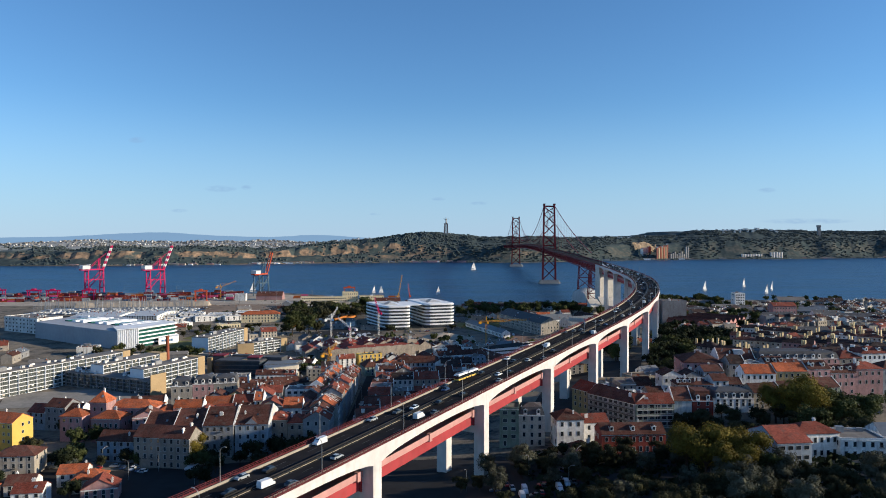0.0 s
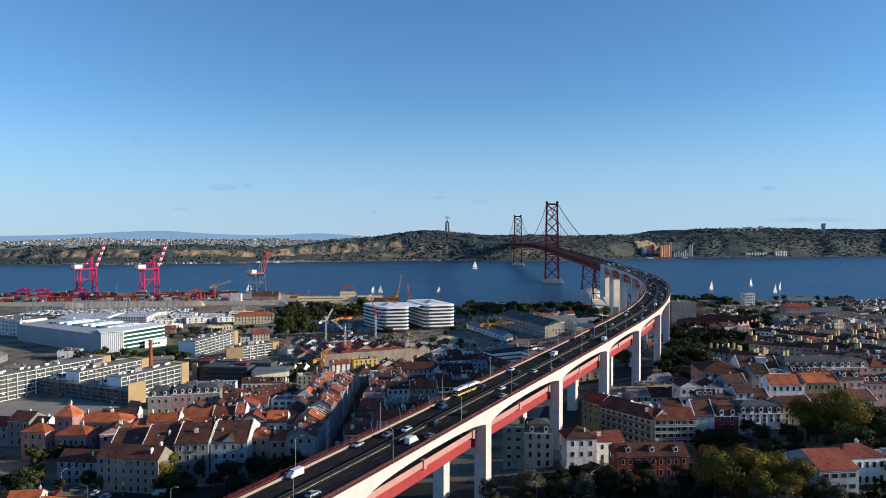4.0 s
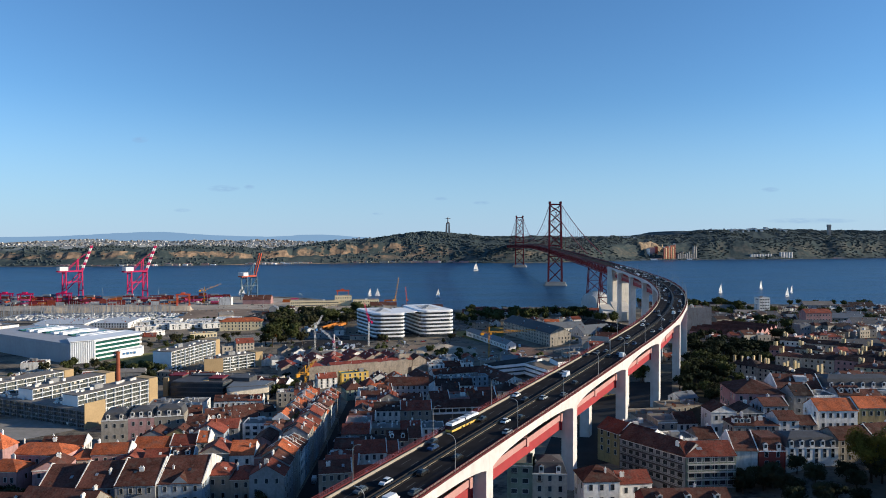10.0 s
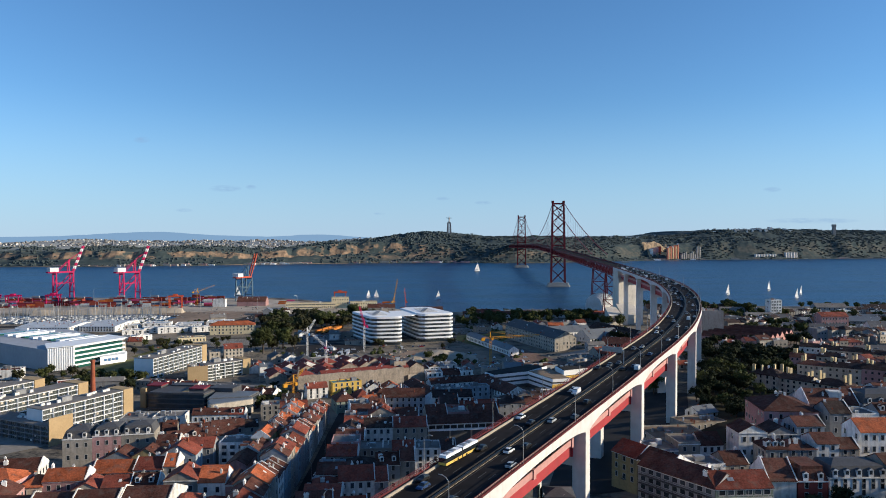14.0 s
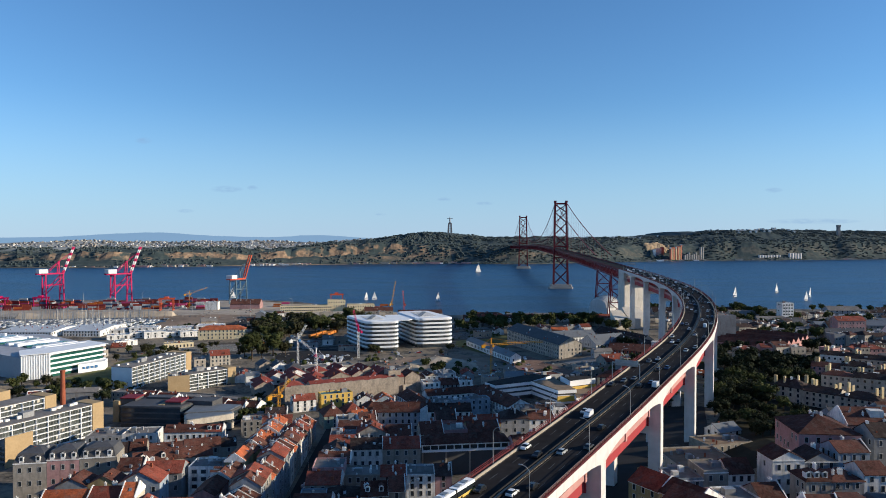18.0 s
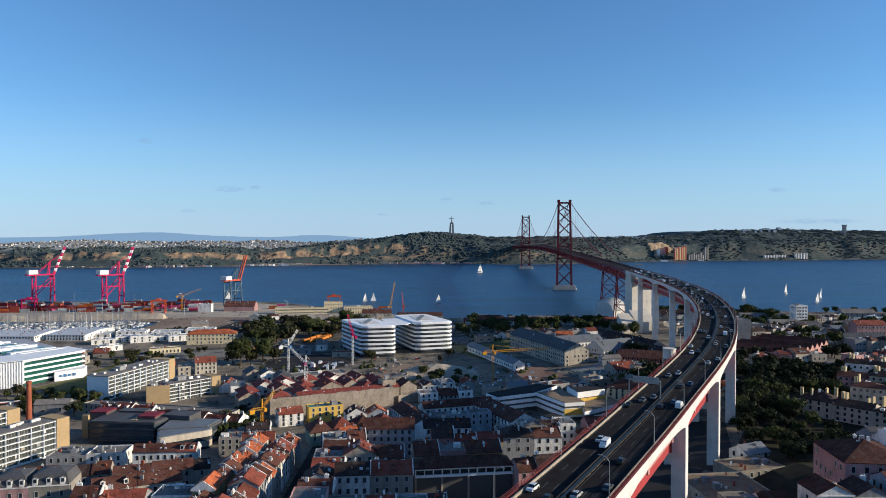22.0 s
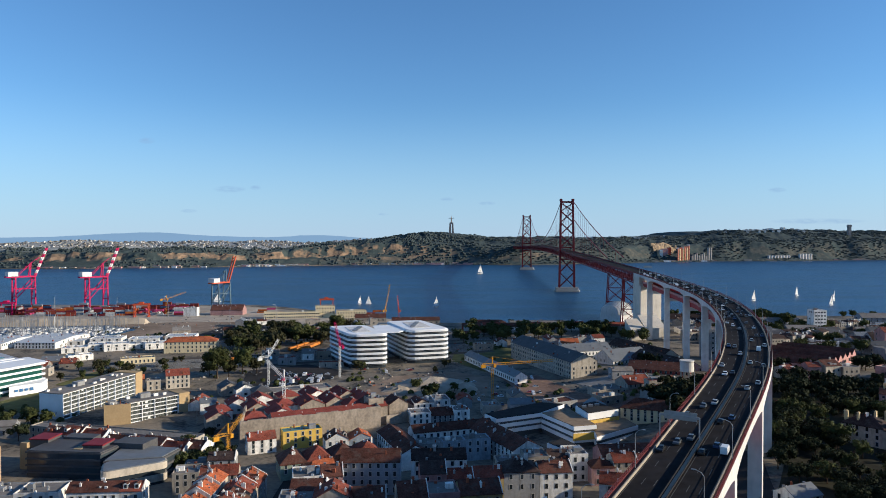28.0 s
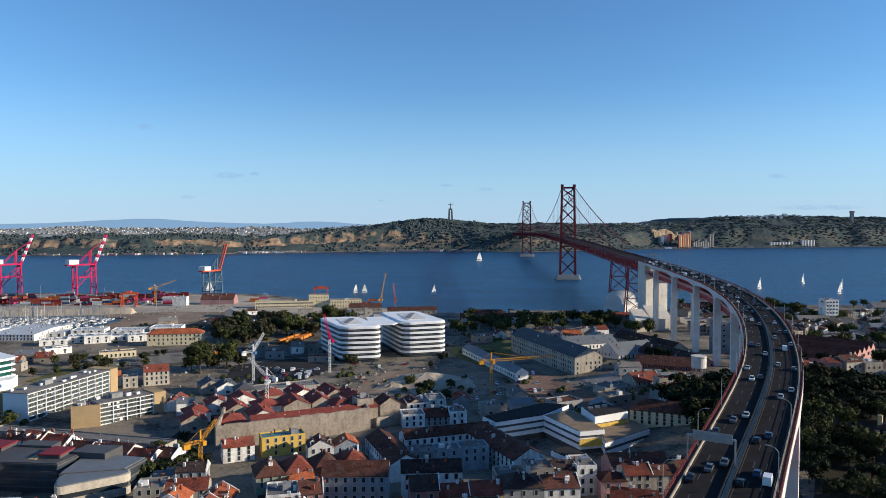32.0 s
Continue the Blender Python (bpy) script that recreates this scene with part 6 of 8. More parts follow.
# parking decks with white spandrels, round a yard
DARKROOF = mat("black_roof_felt", (0.035, 0.034, 0.034), 0.95, vary=0.25, scale=0.4)
TANROOF = mat("tan_gravel_roof", (0.26, 0.2, 0.14), 0.95, vary=0.25, scale=0.4)
for pts, z0, zt, fl, rf in (([(-194, 626), (-188, 615.6), (-163, 629), (-147, 651), (-160, 655)], 4.5, 14, 3, DARKROOF), ([(-148.8, 601), (-136.5, 605), (-146, 640), (-163, 629.5)], 4.5, 14.1, 3, TANROOF),
                            ([(-138.5, 594), (-112.4, 617), (-118.4, 641.5), (-137, 630)], 3.6, 11, 2, TANROOF), ([(-139, 617), (-120.6, 627.7), (-130.4, 645.5), (-143, 634.5)], 11.2, 17, 1, DARKROOF),
                            ([(-165, 579.5), (-158, 569), (-149.8, 576), (-157, 587)], 5, 12, 2, DARKROOF)):
    deck = band_building(pts, z0, zt, fl, "parking_deck", "white-banded concrete parking decks with open dark storeys", WHITEP, DARKFRAME, 0.6, rf, 0.9)
    tagged(deck, group="parking decks")
    HOUSES.append((sum(p[0] for p in pts) / len(pts), sum(p[1] for p in pts) / len(pts), 18))
    if zt == 14.1:
        g = Geo()
        g.beam((-149.2, 600.7, 8.9), (-136.2, 604.9, 8.9), 0.5, 3.6)
        part("ochre_panel", g, W_STRONG, deck, "ochre panel across the corner")
    if zt == 17:
        g = Geo()
        g.beam((-139.2, 616.8, 12.2), (-120.4, 627.5, 12.2), 0.5, 1.9)
        part("ochre_panel", g, W_STRONG, deck, "ochre band below the top storey")
        for dx in (0, 4, 8):
            g = Geo()
            g.box(-1.2, 1.2, -0.8, 0.8, 0, 1.1)
            part("roof_plant", g, GALV, deck, m=Matrix.Translation((-139 + dx, 630 + dx * 0.6, 17.4)))

# hospital block with white fins and green glass
hosp = thing("hospital", None, None, "large white hospital with vertical fins and green glass bands", "hospital")
g = Geo()
g.prism([(-664, 745), (-538.6, 670.4), (-526, 684), (-512, 726), (-530, 746), (-600, 800), (-650, 800)], 0, 20.6)
# the pale side wall's shade is put into this grey
part("body", g, mat("shade_grey_panel", (0.42, 0.43, 0.46), 0.6, vary=0.08, scale=0.3, dirt=0.1), hosp, "panelled side wall with its shade painted grey")
g = Geo()
g.prism([(-538, 669.5), (-524, 682), (-530, 704), (-552, 692)], 0, 21.6)
part("fin_block", g, WHITEP, hosp)
for i in range(12):
    g = Geo()
    u = i / 11
    x, y = -537.8 + 13.6 * u, 669.5 + 12.2 * u
    g.prism([(x - 0.3, y - 0.28), (x + 0.35, y - 0.75), (x + 0.75, y - 0.35), (x + 0.1, y + 0.12)], 1, 21.9)
    part("fin", g, WHITEP, hosp)
g = Geo()
g.prism([(-524.5, 684), (-507, 728), (-530, 745), (-540, 700)], 0, 20)
part("glazing", g, GREENGLASS, hosp)
for i in range(5):
    g = Geo()
    z = 6 + i * 3.75
    g.prism([(-524, 681.5), (-505.5, 730), (-530, 747), (-541, 700)], z, z + 1.3)
    part("storey_band", g, WHITEP, hosp)
g = Geo()
g.prism([(-512, 700), (-499, 716), (-504, 730), (-517, 715)], 2, 10.5)
part("sign_block", g, WHITEP, hosp)
for i in range(4):
    g = Geo()
    g.beam((-509.5 + i * 2.0, 702.2 + i * 2.46, 7.4), (-508.3 + i * 2.0, 703.7 + i * 2.46, 7.4), 0.4, 1.5 + 0.5 * (i % 2))
    part("sign_mark", g, CRANEBLU, hosp)
g = Geo()
g.prism([(-538.6, 668.8), (-523.4, 681.6), (-504, 731), (-530, 748), (-554, 692)], 22.36, 22.7)
part("roof", g, WHITEP, hosp)
for i in range(9):
    g = Geo()
    x, y = -636 + 11 * i, 752 - 5.2 * i
    g.prism([(x, y), (x + 5, y - 2.4), (x + 22, y + 28), (x + 17, y + 30.4)], 20.6, 22.0 + 0.5 * (i % 3))
    part("roof_light", g, WHITEP if i % 3 else GREENGLASS, hosp)
for i in range(14):
    g = Geo()
    rr = random.Random(i)
    x, y = -640 + 8.5 * i + rr.uniform(-2, 2), 770 - 4.6 * i + rr.uniform(0, 26)
    g.box(x - 4, x + 4, y - 1.5, y + 1.5, 20.6, 21.6 + rr.random() * 1.4)
    part("roof_plant", g, WHITEP, hosp, m=None)
house(-700, 800, -26, 60, 30, 20, "flat", W_WHITE, FLAT, 4, low=True, name="museum_block", group="warehouses")

# grey glass offices with dark roofs
band_building([(-402, 548), (-366, 546), (-362, 566), (-400, 570)], 3, 15, 4, "glass_office", "dark glass offices with grey sheet roofs", SLATE, GLASS, 0.25, SLATE)
band_building([(-362, 540), (-338, 546), (-336, 560), (-364, 564)], 3, 13.5, 3, "glass_office", "low offices with grey sheet roofs", SLATE, GLASS, 0.3, METALROOF)
band_building(rounded([(-356, 526), (-334, 543), (-341, 552), (-362, 540)], 4), 3, 13, 2, "curved_office", "cream curved office with a glazed top storey", W_CREAM, GLASS, 0.6, METALROOF)
MAROON = mat("maroon_sheet", (0.22, 0.03, 0.04), 0.6, vary=0.12)
for x, y in ((-403, 564), (-373, 556)):
    o = thing("stair_block", None, None, "grey stair block with a maroon roof and an ochre front", "stair block", "stair blocks", m=pose(x, y, 3, 0, 0, -2))
    for nm, m, bx in (("shaft", SLATE, (-4.5, 4.5, -4, 6, 0, 13.6)), ("roof", MAROON, (-4.8, 4.8, -4.3, 6.3, 13.6, 14.2)), ("ochre_front", TANWALL, (-8, -4.55, -6, 4, 0, 12.6))):
        g = Geo()
        g.box(*bx)
        part(nm, g, m, o)
for pts in ([(-367, 558), (-352, 556), (-350, 567), (-366, 568)], [(-395, 566), (-380, 565), (-380, 572), (-395, 573)]):
    g = Geo()
    g.prism(pts, 3, 16.4, 0)
    thing("roof_pavilion", g, SLATE, "grey sheet-clad upper block of the offices", "office building")

# riverside buildings
house(-465, 893, 11, 47, 15, 14, "hip", W_BRIGHT, R_OR, 3, name="customs_house", group="warehouses", chims=0)
house(-486, 829, 28, 27, 11, 8.5, "flat", W_BRIGHT, FLAT, 1, name="station", style="door")
house(-624, 935, 2, 40, 66, 9.5, "gable", W_WHITE, PALEROOF, 2, name="warehouse", group="warehouses", rise=2, chims=0)
house(-680, 920, 2, 60, 60, 9.5, "gable", W_WHITE, PALEROOF, 2, name="warehouse", group="warehouses", rise=2, chims=0)
house(-546, 845, 42, 20, 10, 8, "flat", W_WHITE, PALEROOF, 2, low=True)
for i in range(5):
    house(-575 + 17 * i, 888 + 6 * i + (i % 2) * 9, 27, 22, 15, 8 + (i % 3), "flat", W_WHITE, PALEROOF, 2, low=True, name="marina_office", group="marina offices")
house(-440, 1172, 12, 74, 14, 12, "flat", W_BRIGHT, FLAT, 2, name="dock_office", group="warehouses", style="wide")
house(-398, 1184, 12, 26, 14, 19, "flat", W_BRIGHT, FLAT, 3, name="dock_office", group="warehouses")
house(-362, 1182, 12, 40, 14, 13, "flat", W_BRIGHT, FLAT, 2, name="dock_office", group="warehouses")
house(-585, 1190, 5, 18, 12, 15, "flat", W_WHITE, FLAT, 1, wins=False, name="silo_house")
house(-540, 1210, 5, 44, 24, 11, "gable", W_PINK, R_BR, 1, wins=False, name="dock_shed", group="dock sheds", chims=0)
house(-330, 1140, 8, 40, 14, 9, "gable", W_BEIGE, R_BR, 1, name="dock_shed", group="dock sheds", chims=0, low=True)
house(-270, 1120, 8, 60, 14, 8, "gable", W_BEIGE, R_BR, 1, name="dock_shed", group="dock sheds", chims=0, low=True)

for i in range(4):
    house(-606 + 34 * i, 934 + 10 * i, 12, 30, 20, 7.5 + (i % 2) * 1.5, "flat", W_WHITE, PALEROOF, 2, low=True, name="marina_office", group="marina offices")
# brick chimney
g = Geo()
g.tube([(0, 0, -2, 1.7), (0, 0, 26, 1.2), (0, 0, 26.2, 1.5), (0, 0, 27.6, 1.5)], 14)
thing("factory_chimney", g, BRICKR, "tall round red brick factory chimney", "chimney", m=pose(-448, 570.7, 3.5))
# water tank on legs
tank = thing("water_tank", None, None, "white round water tank on a ring of concrete legs", "water tank", m=pose(-53, 727, ground_z(-53, 727)))
g = Geo()
g.tube([(0, 0, 7, 4.6), (0, 0, 13.5, 4.6), (0, 0, 13.9, 4.9), (0, 0, 14.6, 4.9)], 20)
part("tank", g, WHITEC, tank)
for i in range(8):
    g = Geo()
    a = math.pi * i / 4
    g.beam((4 * math.cos(a), 4 * math.sin(a), -2), (4 * math.cos(a), 4 * math.sin(a), 7), 0.7)
    part("leg", g, CONC, tank)

# ---- ruined works: long bare walls and red-roofed sheds ----
works = thing("ruined_works", None, None, "long bare masonry walls of a roofless works", "ruin")


def wall_line(p, q, za, zb, teeth, seed, thick=1.0):
    rng = random.Random(seed)
    L = math.hypot(q[0] - p[0], q[1] - p[1])
    ux, uy = (q[0] - p[0]) / L, (q[1] - p[1]) / L
    n = max(1, int(L / 4))
    for i in range(n):
        g = Geo()
        a, b = L * i / n, L * (i + 1) / n
        z = zb + rng.uniform(-teeth, teeth * 0.3)
        nx, ny = -uy * thick / 2, ux * thick / 2
        A, B = (p[0] + ux * a, p[1] + uy * a), (p[0] + ux * b, p[1] + uy * b)
        g.prism([(A[0] - nx, A[1] - ny), (B[0] - nx, B[1] - ny), (B[0] + nx, B[1] + ny), (A[0] + nx, A[1] + ny)], za, z)
        part("wall_bay", g, OLDWALL, works)


wall_line((-322, 601), (-253, 636), 1, 15.5, 0.5, 1)
wall_line((-330, 636), (-322, 601), 1, 15, 0.8, 2)
wall_line((-253, 636), (-262, 655), 1, 16.5, 1.5, 3)
wall_line((-250, 640), (-228, 655), 1, 10, 1.2, 4)
wall_line((-330, 636), (-338, 690), 1, 10, 1.5, 5)
house(-281, 632, 27, 66, 9, 14.2, "gable", OLDWALL, R_CRIM, 1, wins=False, name="works_shed", group="works sheds", chims=0, rise=1.6)
house(-258, 646, 27, 9, 9, 18, "flat", OLDWALL, FLAT, 1, wins=False, name="works_tower")
for i, (x, y, w, d, e) in enumerate(((-324, 628, 14, 16, 11), (-312, 640, 14, 16, 11), (-330, 652, 13, 16, 11), (-316, 662, 14, 16, 10.5), (-300, 664, 15, 18, 11), (-334, 676, 14, 14, 10), (-320, 688, 13, 13, 10), (-304, 692, 14, 18, 10),
                                     (-288, 672, 12, 20, 11), (-274, 664, 12, 16, 10.5), (-286, 698, 12, 20, 9), (-272, 690, 12, 20, 9), (-342, 705, 12, 14, 9), (-356, 712, 13, 14, 9), (-368, 716, 13, 14, 9), (-351, 650, 13, 14, 9.5), (-346, 634, 13, 13, 9.5), (-346, 668, 13, 14, 9.5))):
    house(x, y, 27 + (i % 4) * 2, w, d, e, "hip" if i % 3 == 0 else "cross", W_WHITE if i % 2 else OLDWALL, SLATE if 11 < i < 15 else R_CRIM, 1, name="works_shed", group="works sheds", chims=0, low=True, rise=3.4)
house(-318, 716, 27, 40, 16, 8, "flat", CONC, FLAT, 1, wins=False, name="works_shed", group="works sheds")
for i in range(3):
    house(-262 + 14 * i, 662 + 8 * i, 27, 12, 12, 12 - 2 * i, "cross", OLDWALL, R_BR, 1, wins=False, name="works_shed", group="works sheds", chims=0)
# earth heaps on the cleared site
for x, y, r, h in ((-230, 748, 33, 7), (-252, 730, 14, 4), (-206, 738, 13, 4.5), (-232, 722, 12, 3)):
    g = Geo()
    rng = random.Random(int(r * h))
    for j in range(6):
        for i in range(16):
            rr = r * (1 - j / 5) * (1 + 0.2 * rng.uniform(-1, 1))
            a = 2 * math.pi * i / 16
            g.v.append((rr * math.cos(a), rr * math.sin(a) * 0.8, -1 + (h + 1) * (j / 5) ** 0.8 + rng.uniform(-0.25, 0.25)))
    for j in range(5):
        for i in range(16):
            a, b = j * 16 + i, j * 16 + (i + 1) % 16
            g.f.append((a, b, b + 16, a + 16)), g.s.append(0)
    g.f.append(tuple(80 + i for i in range(16))), g.s.append(0)
    thing("spoil_mound", g, SAND, "heap of pale excavated earth on a cleared site", "earth heap", "earth heaps", m=pose(x, y, ground_z(x, y)))


ROOFWORD[TANROOF] = "tan gravel"
# low flat-roofed halls between the viaduct's western legs and the gardens
house(-112, 448, 8, 26, 27, 20.5, "flat", W_BEIGE, TANROOF, 2, name="low_hall", group="low halls")
house(-93, 476, 20, 22, 15, 18.5, "flat", W_BEIGE, TANROOF, 1, name="low_hall", group="low halls")
house(-84, 498, 25, 13, 10, 18, "gable", W_WHITE, METALROOF, 1, name="low_hall", group="low halls", chims=0)
house(-130, 432, 10, 18, 10, 20, "flat", W_YEL, FLAT, 2, name="low_hall", group="low halls")
row(-66, 640, -28, 630, 11, 17, 301, ("gable", "cross"), (W_WHITE, W_CREAM), (R_OR, R_BR, R_RED), (8, 12), 2)
row(-44, 660, -6, 652, 11, 16, 302, ("gable", "hip"), (W_WHITE, W_PINK), (R_BR, R_RED), (9, 13), 2)
house(-56, 648, 0, 10, 10, 21, "flat", W_WHITE, FLAT, 3)
# sheds, workshops and huts over the low ground by the sidings
rs = random.Random(63)
for xa, xb, ya, yb, n in ((-430, -350, 660, 730, 7), (-390, -300, 800, 900, 9), (-210, -150, 660, 720, 9), (-190, -60, 880, 960, 8), (-560, -450, 920, 1010, 8), (-480, -300, 1020, 1120, 12), (-300, -200, 960, 1040, 8), (-700, -520, 600, 690, 9), (-620, -470, 560, 640, 8), (-560, -500, 760, 830, 4), (-470, -430, 580, 640, 3), (-160, -110, 655, 700, 6), (-120, -60, 650, 700, 5), (-100, -50, 700, 760, 3)):
    for _ in range(n):
        x, y = rs.uniform(xa, xb), rs.uniform(ya, yb)
        w, d = rs.uniform(9, 24), rs.uniform(7, 13)
        if any((x - a) ** 2 + (y - b) ** 2 < (max(w, d) * 0.55 + c * 0.9) ** 2 for a, b, c in HOUSES) or abs(x - deck_point(y)[0].x) < 22:
            continue
        house(x, y, rs.choice((12, 14, 100, 27)) + rs.uniform(-4, 4), w, d, ground_z(x, y) + rs.uniform(3.5, 7), rs.choice(("gable", "flat", "gable")), rs.choice((W_WHITE, W_BEIGE, W_GREY, OLDWALL)), rs.choice((R_BR, METALROOF, R_RED, FLAT)), 1, rs, name="workshop", group="workshops", chims=0, low=True)
# orange wagons standing on the sidings
for x0, y0, x1, y1 in ((-373, 895, -359, 950), (-366, 892, -352, 945), (-358, 903, -352, 944), (-412, 828, -405, 846)):
    L = math.hypot(x1 - x0, y1 - y0)
    n = int(L / 13)
    for i in range(max(1, n)):
        u = (i + 0.5) / max(1, n)
        x, y = x0 + (x1 - x0) * u, y0 + (y1 - y0) * u
        o = thing("freight_wagon", None, None, "open orange freight wagon standing on the sidings", "wagon", "freight wagons", m=pose(x, y, ground_z(x, y) + 0.5, 0, 0, math.degrees(math.atan2(y1 - y0, x1 - x0))))
        g = Geo()
        g.box(-6.2, 6.2, -1.4, 1.4, 0.8, 3.4)
        part("body", g, mat("wagon_orange", (0.6, 0.22, 0.04), 0.6, vary=0.2, scale=0.5, dirt=0.3), o)
        for s in (-4.2, 4.2):
            g = Geo()
            g.box(s - 1.2, s + 1.2, -1.1, 1.1, -0.2, 0.8)
            part("bogie", g, TYRE_DARK, o)
thing("roof_clutter", CLUTTER, [W_WHITE, GALV, BRICKR, W_GREY], "small vents, boxes and stacks on the town roofs", "roof vents", kind="stuff")


# ---- port ----
def ship_crane(x, y, deg, red, boommat, house_mat, label, scale=1.0):
    c = thing("gantry_crane", None, None, label, "crane", "quay cranes", m=pose(x, y, 3.4, 0, 0, deg) @ Matrix.Scale(scale, 4))
    for sx in (-9, 9):
        for sy in (-14, 14):
            g = Geo()
            g.beam((sx, sy, 0), (sx * 0.8, sy, 46), 1.7)
            part("leg", g, red, c)
    for sy in (-14, 14):
        g = Geo()
        g.beam((-9, sy, 12), (9, sy, 12), 1.8)
        g.beam((-8, sy, 44), (8, sy, 44), 2.2)
        g.beam((-9, sy, 12), (8, sy, 43), 1.1)
        part("portal_frame", g, red, c)
    for sx in (-8, 8):
        g = Geo()
        g.beam((sx, -14, 13), (sx, 14, 43), 1.2)
        g.beam((sx, -14, 28), (sx, 14, 28), 1.0)
        part("side_brace", g, red, c)
    g = Geo()
    for sx in (-4, 4):
        g.beam((sx, -26, 47), (sx, 16, 47), 1.6, 2.4)
    part("main_girder", g, boommat[0], c)
    g = Geo()
    g.box(-7, 7, -24, -10, 48, 55)
    part("machine_house", g, house_mat, c)
    g = Geo()
    for sx in (-4, 4):
        g.beam((sx, 8, 47), (sx * 0.5, 10, 68), 1.3)
        g.beam((sx, -8, 50), (sx * 0.5, 10, 68), 0.8)
    part("apex_frame", g, red, c)
    n = 9
    a, b = Vector((0, 16, 47)), Vector((0, 34, 92))
    for i in range(n):
        g = Geo()
        p, q = a.lerp(b, i / n), a.lerp(b, (i + 1) / n)
        for sx in (-3, 3):
            g.beam(p + Vector((sx, 0, 0)), q + Vector((sx, 0, 0)), 1.4, 2.0)
        g.beam(p + Vector((-3, 0, 0)), q + Vector((3, 0, 0)), 0.7)
        part("boom_section", g, (boommat[i % len(boommat)]), c)
    for sx in (-2, 2):
        g = Geo()
        g.beam((sx, 10, 68), (sx, 30, 82), 0.4)
        part("stay", g, red, c)
    return c


ship_crane(-905, 1318, -38, CRANERED, (CRANERED, CRANEWHT), CRANEWHT, "magenta-red ship-to-shore crane with a striped raised boom")
ship_crane(-788, 1318, -38, CRANERED, (CRANERED, CRANEWHT), CRANEWHT, "magenta-red ship-to-shore crane with a striped raised boom")
ship_crane(-578, 1286, -24, CRANEGRY, (CRANEORG, CRANEORG), CRANEWHT, "grey and orange ship-to-shore crane with a raised boom", 0.86)


def yard_gantry(x, y, deg, m, lab):
    c = thing("yard_gantry", None, None, lab, "crane", "yard gantries", m=pose(x, y, 3.6, 0, 0, deg) @ Matrix.Scale(0.82, 4))
    for sx in (-11, 11):
        for sy in (-5, 5):
            g = Geo()
            g.beam((sx, sy, 0), (sx, sy, 21), 1.3)
            part("leg", g, m, c)
    for sy in (-5, 5):
        g = Geo()
        g.box(-13, 13, sy - 0.8, sy + 0.8, 20, 22.4)
        part("girder", g, m, c)
    g = Geo()
    g.box(-4, 3, -4, 4, 22.4, 25)
    part("trolley", g, m, c)
    g = Geo()
    for sx in (-11, 11):
        g.box(sx - 0.8, sx + 0.8, -7, 7, 0.6, 2.2)
    part("sill_beam", g, m, c)


for x, y, d, m in ((-935, 1180, 8, CRANERED), (-900, 1176, 8, CRANERED), (-846, 1190, 8, CRANERED), (-648, 1176, 12, CRANEORG), (-412, 1262, 10, CRANEORG), (-1000, 1185, 8, CRANERED)):
    yard_gantry(x, y, d, m, "red rubber-tyred container gantry on the yard")
CONT = [mat("container_" + n, c, 0.55, vary=0.12, scale=0.4, rand=0.2, dirt=0.25) for n, c in (("rust", (0.3, 0.06, 0.035)), ("orange", (0.5, 0.14, 0.03)), ("grey", (0.4, 0.41, 0.42)), ("blue", (0.05, 0.1, 0.2)), ("white", (0.6, 0.6, 0.58)), ("maroon", (0.2, 0.03, 0.04)), ("pink", (0.5, 0.08, 0.2)))]


def container_mesh(m, name):
    g = Geo()
    g.box(-6.1, 6.1, -1.2, 1.2, 0, 2.6)
    for i in range(12):
        x = -5.7 + i * 1.02
        g.box(x, x + 0.45, -1.24, -1.2, 0.15, 2.45)
    for x in (-6.1, 5.95):
        g.box(x, x + 0.15, -1.27, 1.27, 0, 2.65)
    return g.mesh(name, [m])


CMESH = [container_mesh(m, "container") for m in CONT]
CWORD = ("rust-red", "orange", "grey", "dark blue", "white", "maroon", "pink")
rng = random.Random(4)
nc, STACK = 0, Geo()
for by in range(4):
    for bx in range(32):
        x, y = -1008 + bx * 12.9, 1146 + by * 19 + 0.14 * (bx * 12.9)
        if x > -600 or noise.noise(Vector((bx * 0.45, by * 3.1, 1))) < -0.25:
            continue
        turned = noise.noise(Vector((bx * 0.3, by * 2.1, 6))) > 0
        for k in range(rng.choice((3, 4, 4, 5)) - (by == 0)):
            i = rng.choice((0, 0, 0, 1, 2, 2, 3, 4, 5, 5, 6))
            if by > 1:
                STACK.box(x - 6.1, x + 6.1, y - 1.2, y + 1.2, max(3.2, ground_z(x, y)) + 0.25 + 2.62 * k, max(3.2, ground_z(x, y)) + 2.82 + 2.62 * k, i)
                continue
            ob = new("container", CMESH[i])
            ob.matrix_world = pose(x + rng.uniform(-0.3, 0.3), y, max(3.2, ground_z(x, y)) + 0.25 + 2.62 * k, 0, 0, 98 if turned and nc % 2 else 8)
            tagged(ob, f"{CWORD[i]} steel shipping container stacked on the quay", "container", "container stacks")
            nc += 1
for i, (x, y, c) in enumerate(((-500, 1232, 1), (-500, 1236, 1), (-486, 1232, 6), (-500, 1232, 0), (-338, 1200, 0), (-330, 1206, 1), (-345, 1206, 0))):
    ob = new("container", CMESH[c])
    ob.matrix_world = pose(x, y, 3.3 + 2.62 * (i % 3), 0, 0, 10)
    tagged(ob, f"{CWORD[c]} steel shipping container stacked on the quay", "container", "container stacks")
thing("container_stacks", STACK, CONT, "further stacked steel containers along the quay", "containers", kind="stuff")
